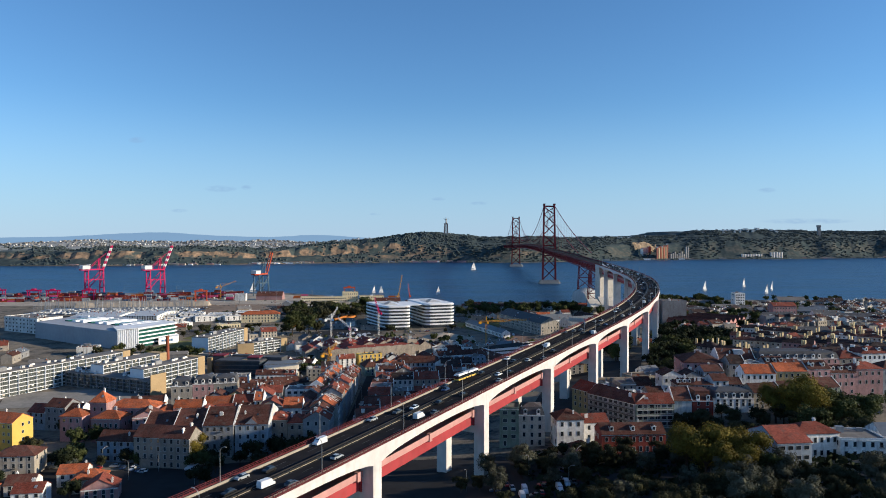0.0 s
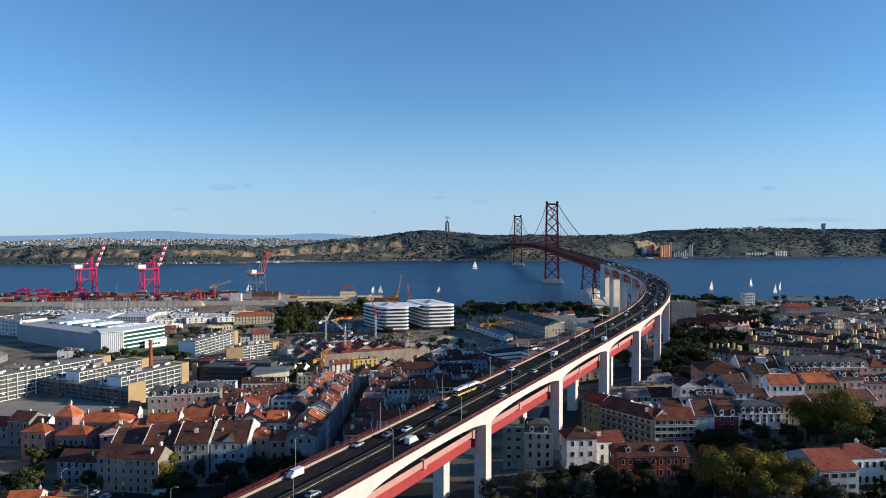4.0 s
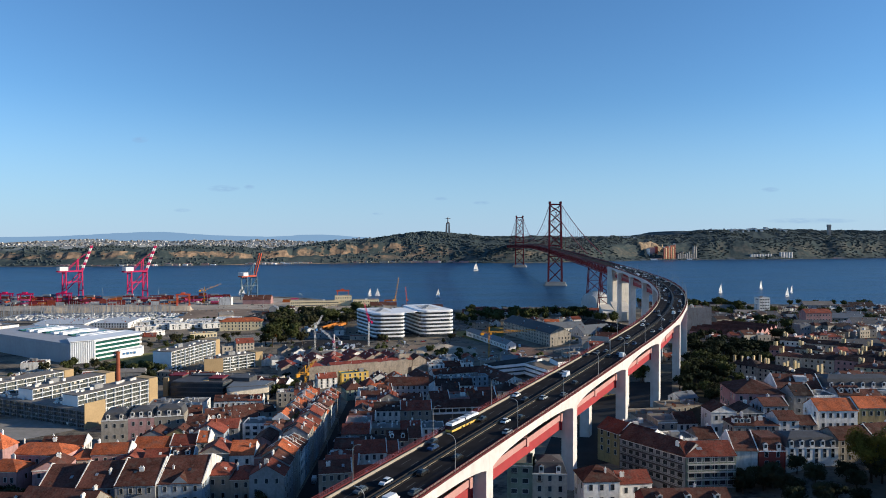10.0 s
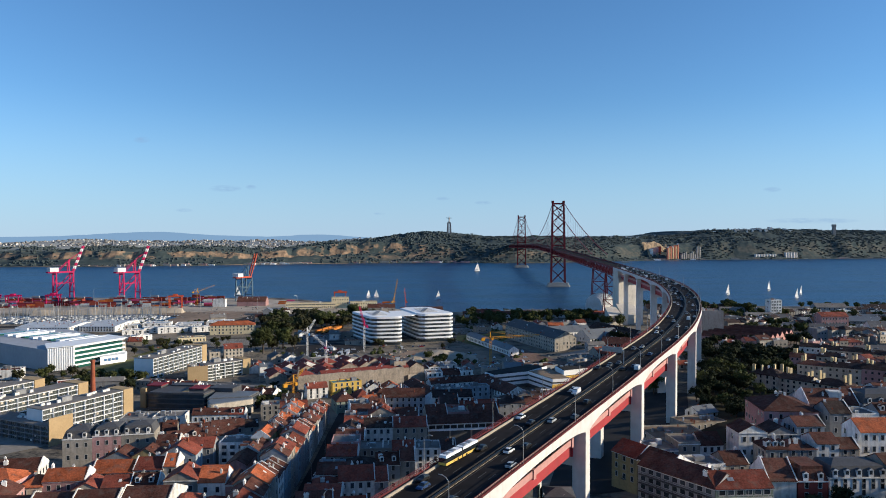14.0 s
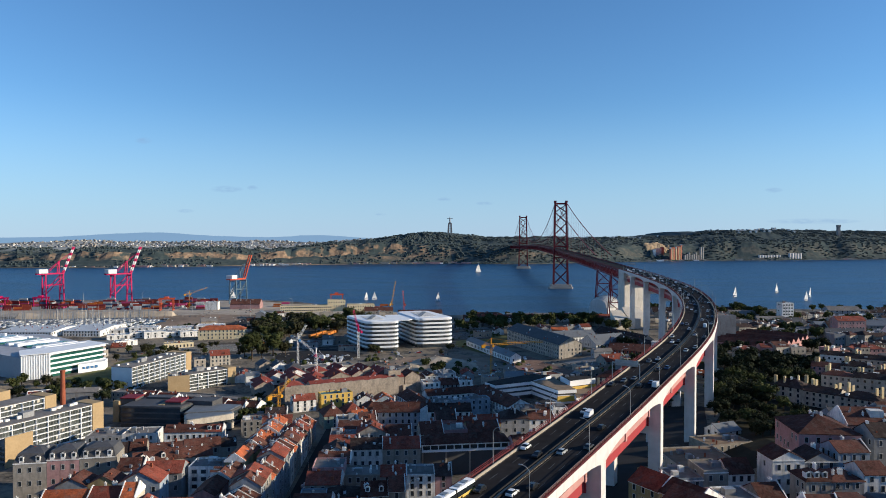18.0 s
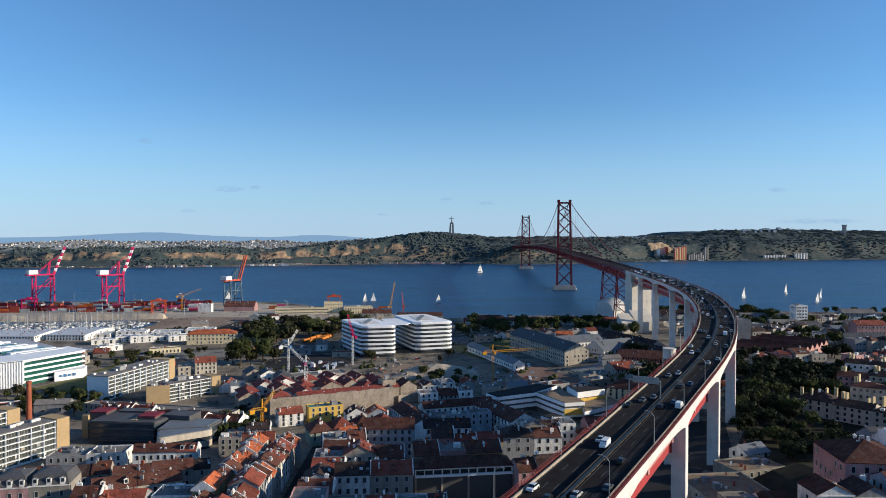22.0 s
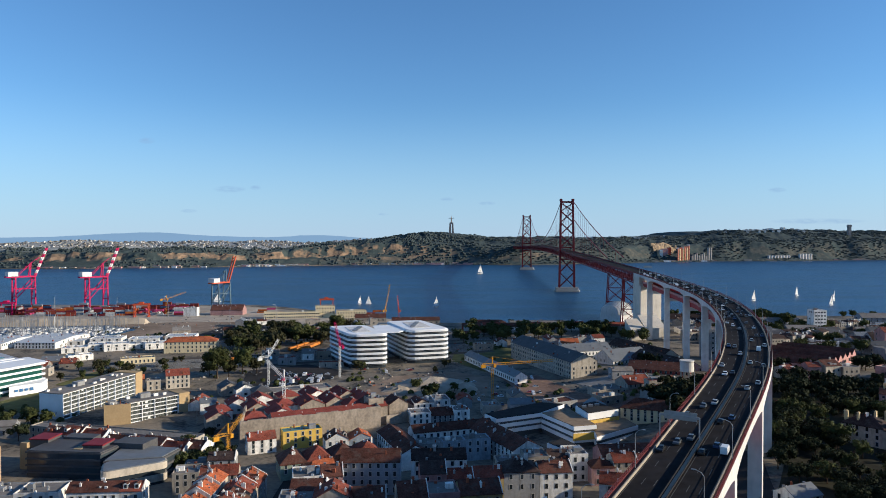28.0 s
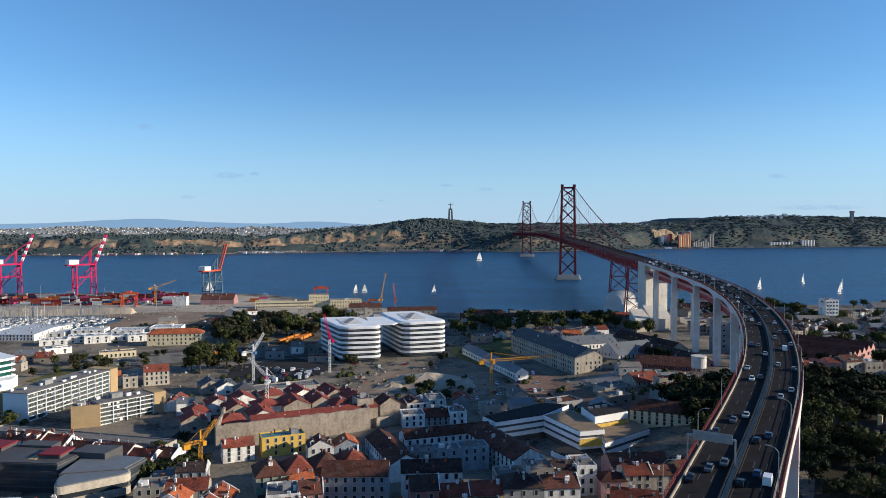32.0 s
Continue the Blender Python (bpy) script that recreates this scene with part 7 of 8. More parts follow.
# sand ridge behind the marina
g = Geo()
for i in range(60):
    u = i / 59
    x, y = -800 + 195 * u, 1062 + 42 * u
    hh = 7 + 2.6 * noise.noise(Vector((u * 9, 0, 0))) + 1.2 * noise.noise(Vector((u * 31, 0, 0)))
    if i in (0, 59):
        hh = 0.2
    for d, z in ((-9, -1), (-4, 0.55 * hh), (-1, hh), (2, 0.95 * hh), (9, -1)):
        g.v.append((x - d * 0.2, y + d, 3.6 + z))
for i in range(59):
    for j in range(4):
        a = i * 5 + j
        g.f.append((a, a + 5, a + 6, a + 1)), g.s.append(0)
thing("sand_ridge", g, SAND, "long pale ridge of stored sand on the quay", "sand heap", kind="structure")
# marina basin, boats
g = Geo()
g.prism([(-820, 962), (-600, 975), (-590, 1040), (-640, 1078), (-820, 1046)], 3.2, 4.45)
thing("marina_water", g, water_material(), "calm water of the yacht basin", "water", kind="structure")
boat = thing("moored_yacht", None, None, "white moored yacht with a bare tall mast", "yacht", "moored yachts")


def hull_geo(L, w, h):
    g = Geo()
    sec = []
    for i in range(7):
        u = i / 6
        b = w / 2 * (1 - abs(2 * u - 0.8) ** 2.4 * 0.55) if u < 0.95 else 0.05
        sec.append((L * (u - 0.5), b))
    for x, b in sec:
        g.v += [(x, -b, h), (x, -b * 0.7, -0.2), (x, b * 0.7, -0.2), (x, b, h)]
    for i in range(6):
        for j in range(4):
            a, c = i * 4 + j, i * 4 + (j + 1) % 4
            g.f.append((a, c, c + 4, a + 4)), g.s.append(0)
    g.f += [(3, 2, 1, 0), (24, 25, 26, 27)]
    g.s += [0, 0]
    return g


SAILW = mat("white_sail", (0.8, 0.8, 0.78), 0.8, vary=0.05)
part("hull", hull_geo(11, 2.7, 1.0), CRANEWHT, boat)
g = Geo()
g.prism([(-2, -0.9), (2.5, -0.7), (2.5, 0.7), (-2, 0.9)], 1.2, 1.9)
part("cabin", g, CRANEWHT, boat)
g = Geo()
g.tube([(0.5, 0, 1, 0.24), (0.5, 0, 19, 0.18)], 5)
g.beam((0.5, 0, 2.4), (-4.5, 0, 2.4), 0.16)
part("mast", g, GALV, boat)
boat.matrix_world = pose(-700, 1000, 4.4, 0, 0, 80)
for j in range(5):
    for i in range(16):
        x, y = -806 + i * 12.6 + rng.uniform(-1, 1), 974 + j * 13 + 0.15 * (i * 12)
        if y > 1036 + (i - 5) * 3 or rng.random() < 0.12 or (abs(x + 700) < 5 and abs(y - 1000) < 9):
            continue
        copy_thing(boat, pose(x, y, 4.4, 0, 0, 80 + rng.choice((0, 180)) + rng.uniform(-6, 6)) @ Matrix.Scale(rng.uniform(0.6, 1.05), 4))
# the closer-packed rest of the fleet
g = Geo()
for i in range(330):
    x, y = rng.uniform(-815, -596), rng.uniform(968, 1062)
    if y > 1040 + (x + 740) * 0.24:
        continue
    k, tall = rng.uniform(3.4, 5.2), rng.uniform(10, 19)
    g.prism([(x - 1.1, y - k), (x + 1.1, y - k), (x + 1.3, y + k * 0.4), (x, y + k), (x - 1.3, y + k * 0.4)], 4.3, 5.3, rng.choice((0, 0, 1)))
    g.beam((x, y, 5), (x, y, 5 + tall), 0.26, slot=2)
thing("moored_boats", g, [CRANEWHT, METALROOF, GALV], "closely moored small yachts with bare masts", "boats", kind="stuff")
# sailing boats on the river
sb = thing("sailing_boat", None, None, "white sailing boat under full sail on the river", "sailing boat", "sailing boats")
part("hull", hull_geo(12, 3.4, 1.3), CRANEWHT, sb)
g = Geo()
g.tube([(0.6, 0, 1, 0.12), (0.6, 0, 17, 0.07)], 6)
part("mast", g, GALV, sb)
for nm, pts in (("mainsail", [(0.4, 0, 2.4), (-5, 0.9, 2.4), (-3.2, 0.9, 7), (0.4, 0, 16.6)]), ("foresail", [(5.6, 0, 1.6), (0.9, 0.7, 2.0), (0.7, 0.2, 14)])):
    g = Geo()
    g.face(pts), g.face([(x, y + 0.03, z) for x, y, z in pts][::-1])
    part(nm, g, SAILW, sb)
sb.matrix_world = pose(427, 1607, 0, 0, 0, 48) @ Matrix.Scale(1.25, 4)
for i, (x, y, a, s) in enumerate(((396, 1419, 40, 0.9), (442, 1501, 52, 0.9), (301, 1497, 44, 1.0), (-168, 2442, 40, 1.5), (-372, 1412, 35, 0.72), (-386, 1409, 55, 0.72), (-256, 1375, 40, 0.8), (-640, 1440, 40, 0.9))):
    copy_thing(sb, pose(x, y, 0, 4, 0, a) @ Matrix.Scale(s, 4))


# ---- building cranes ----
def lattice(g, a, b, w, n, slot=0):
    a, b = Vector(a), Vector(b)
    d = (b - a).normalized()
    u = d.cross(Vector((0, 0, 1))) if abs(d.z) < 0.9 else Vector((1, 0, 0))
    u.normalize()
    v = u.cross(d)
    for i in range(n):
        p, q = a.lerp(b, i / n), a.lerp(b, (i + 1) / n)
        c = [(s * u + t * v) * w / 2 for s, t in ((-1, -1), (1, -1), (1, 1), (-1, 1))]
        for k in range(4):
            g.beam(p + c[k], q + c[k], 0.15)
            g.beam(p + c[k], q + c[(k + 1) % 4], 0.08)


def tower_crane(x, y, z0, h, deg, jib, rise, mast, jibm, cab, label):
    c = thing("tower_crane", None, None, label, "crane", "tower cranes", m=pose(x, y, z0, 0, 0, deg))
    g = Geo()
    lattice(g, (0, 0, -1), (0, 0, h), 1.3, max(4, int(h / 2)))
    part("mast", g, mast, c)
    g = Geo()
    lattice(g, (0, 0, h + 1), (jib, 0, h + 1 + rise), 1.2, max(4, int(jib / 2)))
    part("jib", g, jibm, c)
    g = Geo()
    lattice(g, (0, 0, h + 1), (-7, 0, h + 1), 1.2, 4)
    g.box(-8, -5, -0.8, 0.8, h - 1.2, h + 1)
    part("counter_jib", g, jibm, c)
    g = Geo()
    g.box(0.6, 2.2, -1.4, 0.2, h - 1, h + 1)
    part("cab", g, cab, c)
    g = Geo()
    g.beam((0, 0, h + 1), (0, 0, h + 6), 0.7)
    g.beam((0, 0, h + 6), (jib * 0.6, 0, h + 1 + rise * 0.6), 0.12)
    g.beam((0, 0, h + 6), (-7, 0, h + 1), 0.12)
    part("apex", g, jibm, c)


tower_crane(-348, 743, 4, 20, 40, 8, 12, CRANEWHT, CRANEWHT, CRANEBLU, "white luffing tower crane with a blue cab")
tower_crane(-315, 662, 4, 21, 150, 15, 9, CRANEWHT, CRANEWHT, CRANERED, "white tower crane with a red cab beside the works")
tower_crane(-302, 776, 4, 24, 120, 12, 16, CRANEWHT, CRANERED, CRANERED, "red and white lattice tower crane")
tower_crane(-187, 707, 4, 22, 18, 44, 0.5, CRANEYEL, CRANEYEL, CRANEYEL, "yellow flat-topped tower crane over a building site")
tower_crane(-318, 572, 4, 12, 50, 8, 8, CRANEYEL, CRANEYEL, CRANEYEL, "small yellow luffing crane in the street")
tower_crane(-620, 1190, 4, 22, 30, 26, 9, CRANEYEL, CRANEYEL, CRANEYEL, "yellow mobile crane on the quay")
tower_crane(-318, 1200, 3, 8, 70, 14, 34, CRANEYEL, CRANEYEL, CRANEYEL, "lattice-boom crane on the quay")
tower_crane(-300, 1204, 3, 8, 110, 6, 20, CRANEORG, CRANEORG, CRANEORG, "orange harbour crane on the quay")


# ---- far bank ----
def hill_z(x, y):
    return far_height(x, y - far_shore(x))


TOWERC = mat("tower_concrete", (0.34, 0.31, 0.29), 0.9, vary=0.15, scale=0.05)
st = thing("monument", None, None, "tall stone gateway monument carrying a plain cross-shaped figure", "monument", m=pose(-287, 3560, 111))
g = Geo()
for s in (-8, 8):
    for t2 in (-6, 6):
        g.prism([(s - 5.9, t2 - 4), (s + 5.4, t2 - 4), (s + 5.4, t2 + 4), (s - 5.4, t2 + 4)], 0, 70, 0, [(s * 0.7 - 3.6, t2 * 0.7 - 3), (s * 0.7 + 3.6, t2 * 0.7 - 3), (s * 0.7 + 3.6, t2 * 0.7 + 3), (s * 0.7 - 3.6, t2 * 0.7 + 3)])
g.box(-9, 9, -7, 7, 68, 74)
g.box(-5, 5, -4, 4, 74, 77)
part("pedestal", g, TOWERC, st)
g = Geo()
g.tube([(0, 0, 77, 3.6), (0, 0, 84, 2.6), (0, 0, 95, 3.0), (0, 0, 98, 2.2), (0, 0, 100, 1.2), (0, 0, 103.5, 1.3), (0, 0, 104.5, 0.6)], 10)
g.beam((-13, 0, 95.5), (13, 0, 95.5), 2.2, 2.4)
part("figure", g, TOWERC, st)
g = Geo()
g.box(-7.5, 7.5, -8, 8, -40, 58)
g.box(-9, 9, -9, 9, 48, 60)
thing("water_tower", g, TOWERC, "tall square concrete tower on the far ridge", "tower", m=pose(1868, 4130, 125))
SILORED = mat("silo_red", (0.62, 0.25, 0.16), 0.85, vary=0.12, scale=0.05)
rng = random.Random(12)
for i in range(4):
    x = 714 + i * 15
    z = hill_z(x, far_shore(x) + 95)
    house(x, far_shore(x) + 95, 0, 13.5, 20, z + 24 + 3 * (i % 2), "flat", (W_WHITE, W_PINK, W_PINK, W_RED)[i], FLAT, 3, wins=False, name="mill_house", group="riverside silos", z=z - 8)
for i in range(7):
    x = 786 + i * 9.6
    h = (58, 58, 60, 60, 64, 64, 74)[i]
    silo = thing("grain_silo", None, None, "tall round orange and pink grain silo by the river", "silo", "riverside silos", m=pose(x, far_shore(x) + 34, 2))
    g = Geo()
    g.tube([(0, 0, 0, 4.7), (0, 0, h, 4.7)], 14)
    part("bin", g, (SILORED, TERRA)[i % 2], silo)
    g = Geo()
    g.box(-4.8, 4.8, -3, 3, h, h + 6)
    part("gallery", g, SILORED if i % 3 else W_WHITE, silo)
for i in range(9):
    x = 862 + i * 12.4
    g = Geo()
    g.tube([(0, 0, 0, 5.6), (0, 0, 64 if i > 6 else 26 + 6 * (i % 3), 5.6)], 12)
    thing("silo", g, CONC, "grey concrete storage silo on the far bank", "silo", "far silos", m=pose(x, far_shore(x) + 30, 2))
for i in range(13):
    x = 1268 + i * 15.6 + (44 if i > 7 else 0)
    g = Geo()
    g.tube([(0, 0, 0, 6.5), (0, 0, 24 if i < 8 else 32, 6.5)], 12)
    thing("silo", g, WHITEC, "white storage tank on the far bank", "silo", "far silos", m=pose(x, far_shore(x) + 34, 2))
# low quays and sheds along the far bank
g, mats2 = Geo(), [W_WHITE, W_BEIGE, R_RED, W_PINK]
for i in range(190):
    x = rng.choice((rng.uniform(-1750, -1200), rng.uniform(-1090, -860), rng.uniform(-1090, -860), rng.uniform(-700, -200), rng.uniform(600, 2400)))
    y = far_shore(x) + rng.uniform(6, 26)
    w, d, h = rng.uniform(10, 46), rng.uniform(8, 16), rng.uniform(1, 6)
    g.box(x - w / 2, x + w / 2, y - d / 2, y + d / 2, 0, 3 + h, rng.choice((0, 1, 1, 3)), rng.choice((2, 1, 1)))
thing("far_quay_sheds", g, mats2, "low pale sheds and quays along the far bank", "sheds", kind="stuff")
# the white town on the plateau, and blocks on the western ridge
g = Geo()
for i in range(3600):
    x = rng.uniform(-2650, -250)
    d = rng.uniform(560, 1560)
    y = far_shore(x) + d
    if y > 4750 or (x > -1000 and rng.random() < 0.75):
        continue
    z = hill_z(x, y)
    w, dd, h = rng.uniform(4, 13), rng.uniform(6, 12), rng.choice((0.8, 1.2, 1.6, 2, 2.6, 3.4, 5))
    g.box(x - w / 2, x + w / 2, y - dd / 2, y + dd / 2, z - 6, z + h, rng.choice((0, 2, 2, 3)), rng.choice((0, 1, 2, 3)))
for i in range(110):
    x = rng.choice((rng.uniform(1150, 1700), rng.uniform(1300, 1500), rng.uniform(250, 900)))
    y = far_shore(x) + rng.uniform(330, 520)
    z = hill_z(x, y)
    w, h = rng.uniform(6, 16), rng.uniform(4, 7 if x < 1000 else 12)
    g.box(x - w / 2, x + w / 2, y - 6, y + 6, z - 8, z + h, 0, rng.choice((0, 1)))
thing("far_town", g, [W_WHITE, R_RED, W_BEIGE, W_GREY], "scattered white town on the far plateau", "town", kind="stuff")
LEAF = Geo()
rng = random.Random(21)
for i in range(17000):
    x = rng.uniform(-2500, 2600)
    d = rng.uniform(10, 460) if rng.random() < 0.8 else rng.uniform(300, 430)
    if noise.noise(Vector((x * 0.006, d * 0.01, 2))) < (-0.3 if x > -700 else -0.05) or (x < -480 and 62 < d < 130 and rng.random() < 0.6):
        continue
    z = hill_z(x, far_shore(x) + d)
    r, hh = rng.uniform(3, 7) * (1 + 0.5 * smooth(-700, -100, x)), rng.uniform(2.5, 6) * (1 - 0.5 * smooth(-500, 0, x))
    y = far_shore(x) + d
    k = 5
    a0 = rng.random()
    LEAF.tube([(x, y, z - 2, r * 0.8), (x + rng.uniform(-1, 1), y, z + hh * 0.5, r), (x + rng.uniform(-1.5, 1.5), y, z + hh, r * 0.55)], k)
# leaf colour is tinted blue-grey to stand for distance haze
thing("far_woods", LEAF, mat("hazed_far_leaves", (0.074, 0.092, 0.092), 0.95, vary=0.25, scale=0.08, spec=0.1), "scrub and pine woods on the far slopes", "woods", kind="stuff")


# ---- trees ----
def crown_geo(seed, r, h, n, leaf, flat=0.8):
    """Leaf clumps spread over several overlapping lobes, with gaps between them."""
    rng = random.Random(seed)
    lobes = [(rng.uniform(-0.62, 0.62) * r, rng.uniform(-0.62, 0.62) * r, h * rng.uniform(0.42, 0.95), r * rng.uniform(0.26, 0.5)) for _ in range(15)]
    g = Geo()
    for i in range(n):
        x, y, z, q = rng.choice(lobes)
        v = Vector((rng.gauss(0, 1), rng.gauss(0, 1), rng.gauss(0, 1))).normalized()
        s = q * rng.choice((rng.uniform(0.55, 1.0), rng.uniform(0.85, 1.02), rng.uniform(0.95, 1.2)))
        p = Vector((x, y, z)) + Vector((v.x * s, v.y * s, v.z * s * flat))
        u = v.cross(Vector((rng.gauss(0, 1), rng.gauss(0, 1), rng.gauss(0, 1)))).normalized()
        t = (v + Vector((rng.gauss(0, 0.5), rng.gauss(0, 0.5), rng.gauss(0, 0.5)))).normalized().cross(u).normalized()
        l = leaf * rng.uniform(0.6, 1.3)
        g.face([p - u * l - t * l * 0.6, p + u * l * 0.3 - t * l, p + u * l + t * l * 0.5, p - u * l * 0.2 + t * l])
    for x, y, z, q in lobes:
        g.tube([(x, y, z - q * 0.5 * flat, q * 0.25), (x, y, z, q * 0.5), (x, y, z + q * 0.5 * flat, q * 0.25)], 7)
    return g, lobes


def tree(seed, r, h, leafmat, label, name="tree", n=1400):
    cr, lobes = crown_geo(seed, r, h, n, r * 0.07 * (1500 / n) ** 0.5)
    g = Geo()
    g.tube([(0, 0, -1.5, 0.05 * r + 0.1), (0.1, 0, h * 0.3, 0.04 * r + 0.05), (0, 0.1, h * 0.6, 0.02 * r + 0.03)], 7)
    for x, y, z, q in lobes[:5]:
        g.beam((0, 0, h * 0.3), (x, y, z), 0.03 * r + 0.05)
    ob = thing(name, g, BARK, label, "tree", "trees", m=pose(0, 0, -500))
    part("crown", cr, leafmat, ob, "leafy crown")
    return ob


KINDS = [tree(1, 5, 9, LEAVES[0], "broad green tree among the houses"), tree(2, 4.5, 8.5, LEAVES[1], "dark green tree among the houses"), tree(3, 6.5, 13, LEAVES[2], "large yellow-green tree on the slope", n=9000),
         tree(4, 5, 9, LEAVES[1], "dark green tree on the slope", n=1500), tree(5, 4, 8, LEAVES[3], "grey-green olive-like tree on the slope"), tree(6, 6, 12, LEAVES[0], "tall spreading green tree in a garden", n=3000),
         tree(7, 5, 9.5, LEAVES[4], "dense dark green tree on the shaded slope", n=6000), tree(8, 4.5, 9, LEAVES[3], "grey-green feathery tree on the slope", n=6000)]
used = [False] * len(KINDS)


FARTREES = Geo()
LOW = [crown_geo(90 + i, 5, 9, 430, 0.6)[0] for i in range(3)]


def plant(i, x, y, s=1.0, turn=0.0):
    m = pose(x, y, ground_z(x, y) - 0.2, 0, 0, turn) @ Matrix.Scale(s, 4)
    if y > 625 and s < 1.75:
        src, n = LOW[int(x + y) % 3], len(FARTREES.v)
        FARTREES.v += [tuple(m @ Vector(p)) for p in src.v]
        FARTREES.f += [tuple(n + k for k in f) for f in src.f]
        FARTREES.s += [3 if x > -120 and y < 860 else i % 2] * len(src.f)
        FARTREES.tube([(x, y, ground_z(x, y) - 1, 0.4), (x, y, ground_z(x, y) + 5 * s, 0.25)], 5, 2)
        return
    if not used[i]:
        used[i] = True
        KINDS[i].matrix_world = m
        return
    copy_thing(KINDS[i], m)


def clear_of_houses(x, y, r):
    return all((x - a) ** 2 + (y - b) ** 2 > (r + c * 0.75) ** 2 for a, b, c in HOUSES)


rng = random.Random(77)
for i, x, y, s in ((2, -113, 283, 1.35), (2, -122, 274, 1.1), (2, -108, 272, 1.0), (2, -116, 264, 0.9), (2, -126, 284, 1.0), (5, -104, 266, 1.0), (2, -50, 346, 1.3), (5, -36, 344, 1.25), (2, -62, 352, 1.0), (5, -20, 350, 1.2), (4, -132, 262, 1.1), (4, -100, 312, 1.1), (4, -140, 288, 0.9),
                   (5, -395, 768, 1.9), (0, -388, 774, 1.5), (5, -380, 782, 1.76), (0, -371, 790, 1.4), (0, -404, 776, 1.3), (0, -400, 352, 1.1), (0, -392, 357, 1.0), (1, -385, 355, 1.1), (1, -378, 352, 1.1), (2, -332, 328, 0.75), (0, -339, 331, 0.8), (1, -300, 342, 1.0), (5, -68, 786, 1.3), (0, -60, 782, 1.2),
                   (1, -386, 318, 1.0), (4, -380, 312, 0.7), (1, -400, 292, 0.9), (1, -362, 278, 0.9), (0, -420, 272, 0.9), (1, -168, 322, 0.6)):
    plant(i, x, y, s, rng.uniform(0, 360))


def grove(xa, xb, ya, yb, count, kinds, lo, hi, seed, gap=3.5):
    rng = random.Random(seed)
    done = []
    for _ in range(count * 8):
        x, y = rng.uniform(xa, xb), rng.uniform(ya, yb)
        c = deck_point(y)[0].x
        if abs(x - c) < 13 and y < 1000 or not clear_of_houses(x, y, 2.5) or any((x - a) ** 2 + (y - b) ** 2 < gap ** 2 for a, b in done):
            continue
        done.append((x, y))
        plant(rng.choice(kinds), x, y, rng.uniform(lo, hi), rng.uniform(0, 360))
        if len(done) >= count:
            return


grove(-170, -30, 228, 262, 34, (6, 6, 7, 6, 7), 0.8, 1.25, 1)
grove(-190, -100, 276, 318, 20, (6, 6, 7), 0.7, 1.1, 2)
grove(-215, -150, 250, 300, 20, (6, 7, 6), 0.6, 0.9, 3)
grove(-350, -255, 334, 350, 18, (6, 1, 3), 0.8, 1.15, 51)
grove(-400, -325, 322, 332, 10, (6, 1, 0), 0.6, 0.9, 52)
grove(-470, -400, 262, 400, 18, (0, 6, 1), 0.6, 1.0, 53)
grove(-60, 10, 326, 372, 18, (6, 6, 5), 0.9, 1.3, 4)
grove(-124, -94, 350, 370, 8, (6, 6), 0.7, 1.0, 61)
grove(-100, -60, 330, 364, 12, (6, 3), 0.8, 1.1, 14)
grove(-74, -30, 474, 556, 42, (1, 3, 1, 3, 0), 0.75, 1.1, 5, 3)
grove(-92, -36, 556, 690, 78, (1, 3, 1, 3, 0), 0.95, 1.35, 6, 2.6)
grove(-34, 50, 596, 700, 40, (1, 3, 0), 0.8, 1.15, 62, 3)
grove(-30, 66, 660, 770, 34, (1, 3, 0), 0.9, 1.3, 7, 3)
grove(40, 110, 780, 860, 16, (1, 3), 0.9, 1.3, 17)
grove(-330, -250, 255, 330, 12, (1, 3), 0.7, 1.1, 8)
grove(-445, -325, 935, 1025, 34, (0, 1, 5, 0), 1.3, 1.8, 9, 5)
grove(-428, -384, 892, 940, 20, (0, 0, 1), 1.3, 1.74, 71, 5)
grove(-215, -20, 955, 1045, 46, (1, 3, 1), 1.1, 1.6, 10, 5)
grove(-540, -440, 600, 655, 26, (1, 0, 3), 0.6, 1.0, 41)
grove(-520, -420, 780, 838, 16, (0, 1), 0.5, 0.8, 45)
grove(-345, -312, 556, 580, 8, (1, 0), 0.5, 0.8, 46)
grove(-300, -190, 795, 860, 10, (1, 0), 0.5, 0.8, 42)
grove(-200, 60, 1070, 1120, 10, (1, 3), 0.6, 0.9, 11, 5)
grove(60, 150, 1120, 1200, 10, (1, 3), 0.9, 1.4, 12, 5)
grove(70, 330, 870, 1090, 60, (1, 3), 1.0, 1.5, 81, 5)
grove(90, 190, 1095, 1180, 24, (1, 3), 1.2, 1.7, 82, 5)
grove(280, 430, 1170, 1230, 12, (1, 3), 0.8, 1.1, 13, 5)
grove(-510, -470, 745, 815, 12, (0, 1), 0.5, 0.8, 15)
grove(-345, -300, 568, 610, 8, (1, 0), 0.5, 0.8, 16)
grove(-240, -200, 690, 735, 8, (1,), 0.6, 0.9, 18)
thing("distant_trees", FARTREES, [LEAVES[4], LEAVES[0], BARK, LEAVES[1]], "belts of dark green trees by the docks and sidings", "trees", kind="stuff")
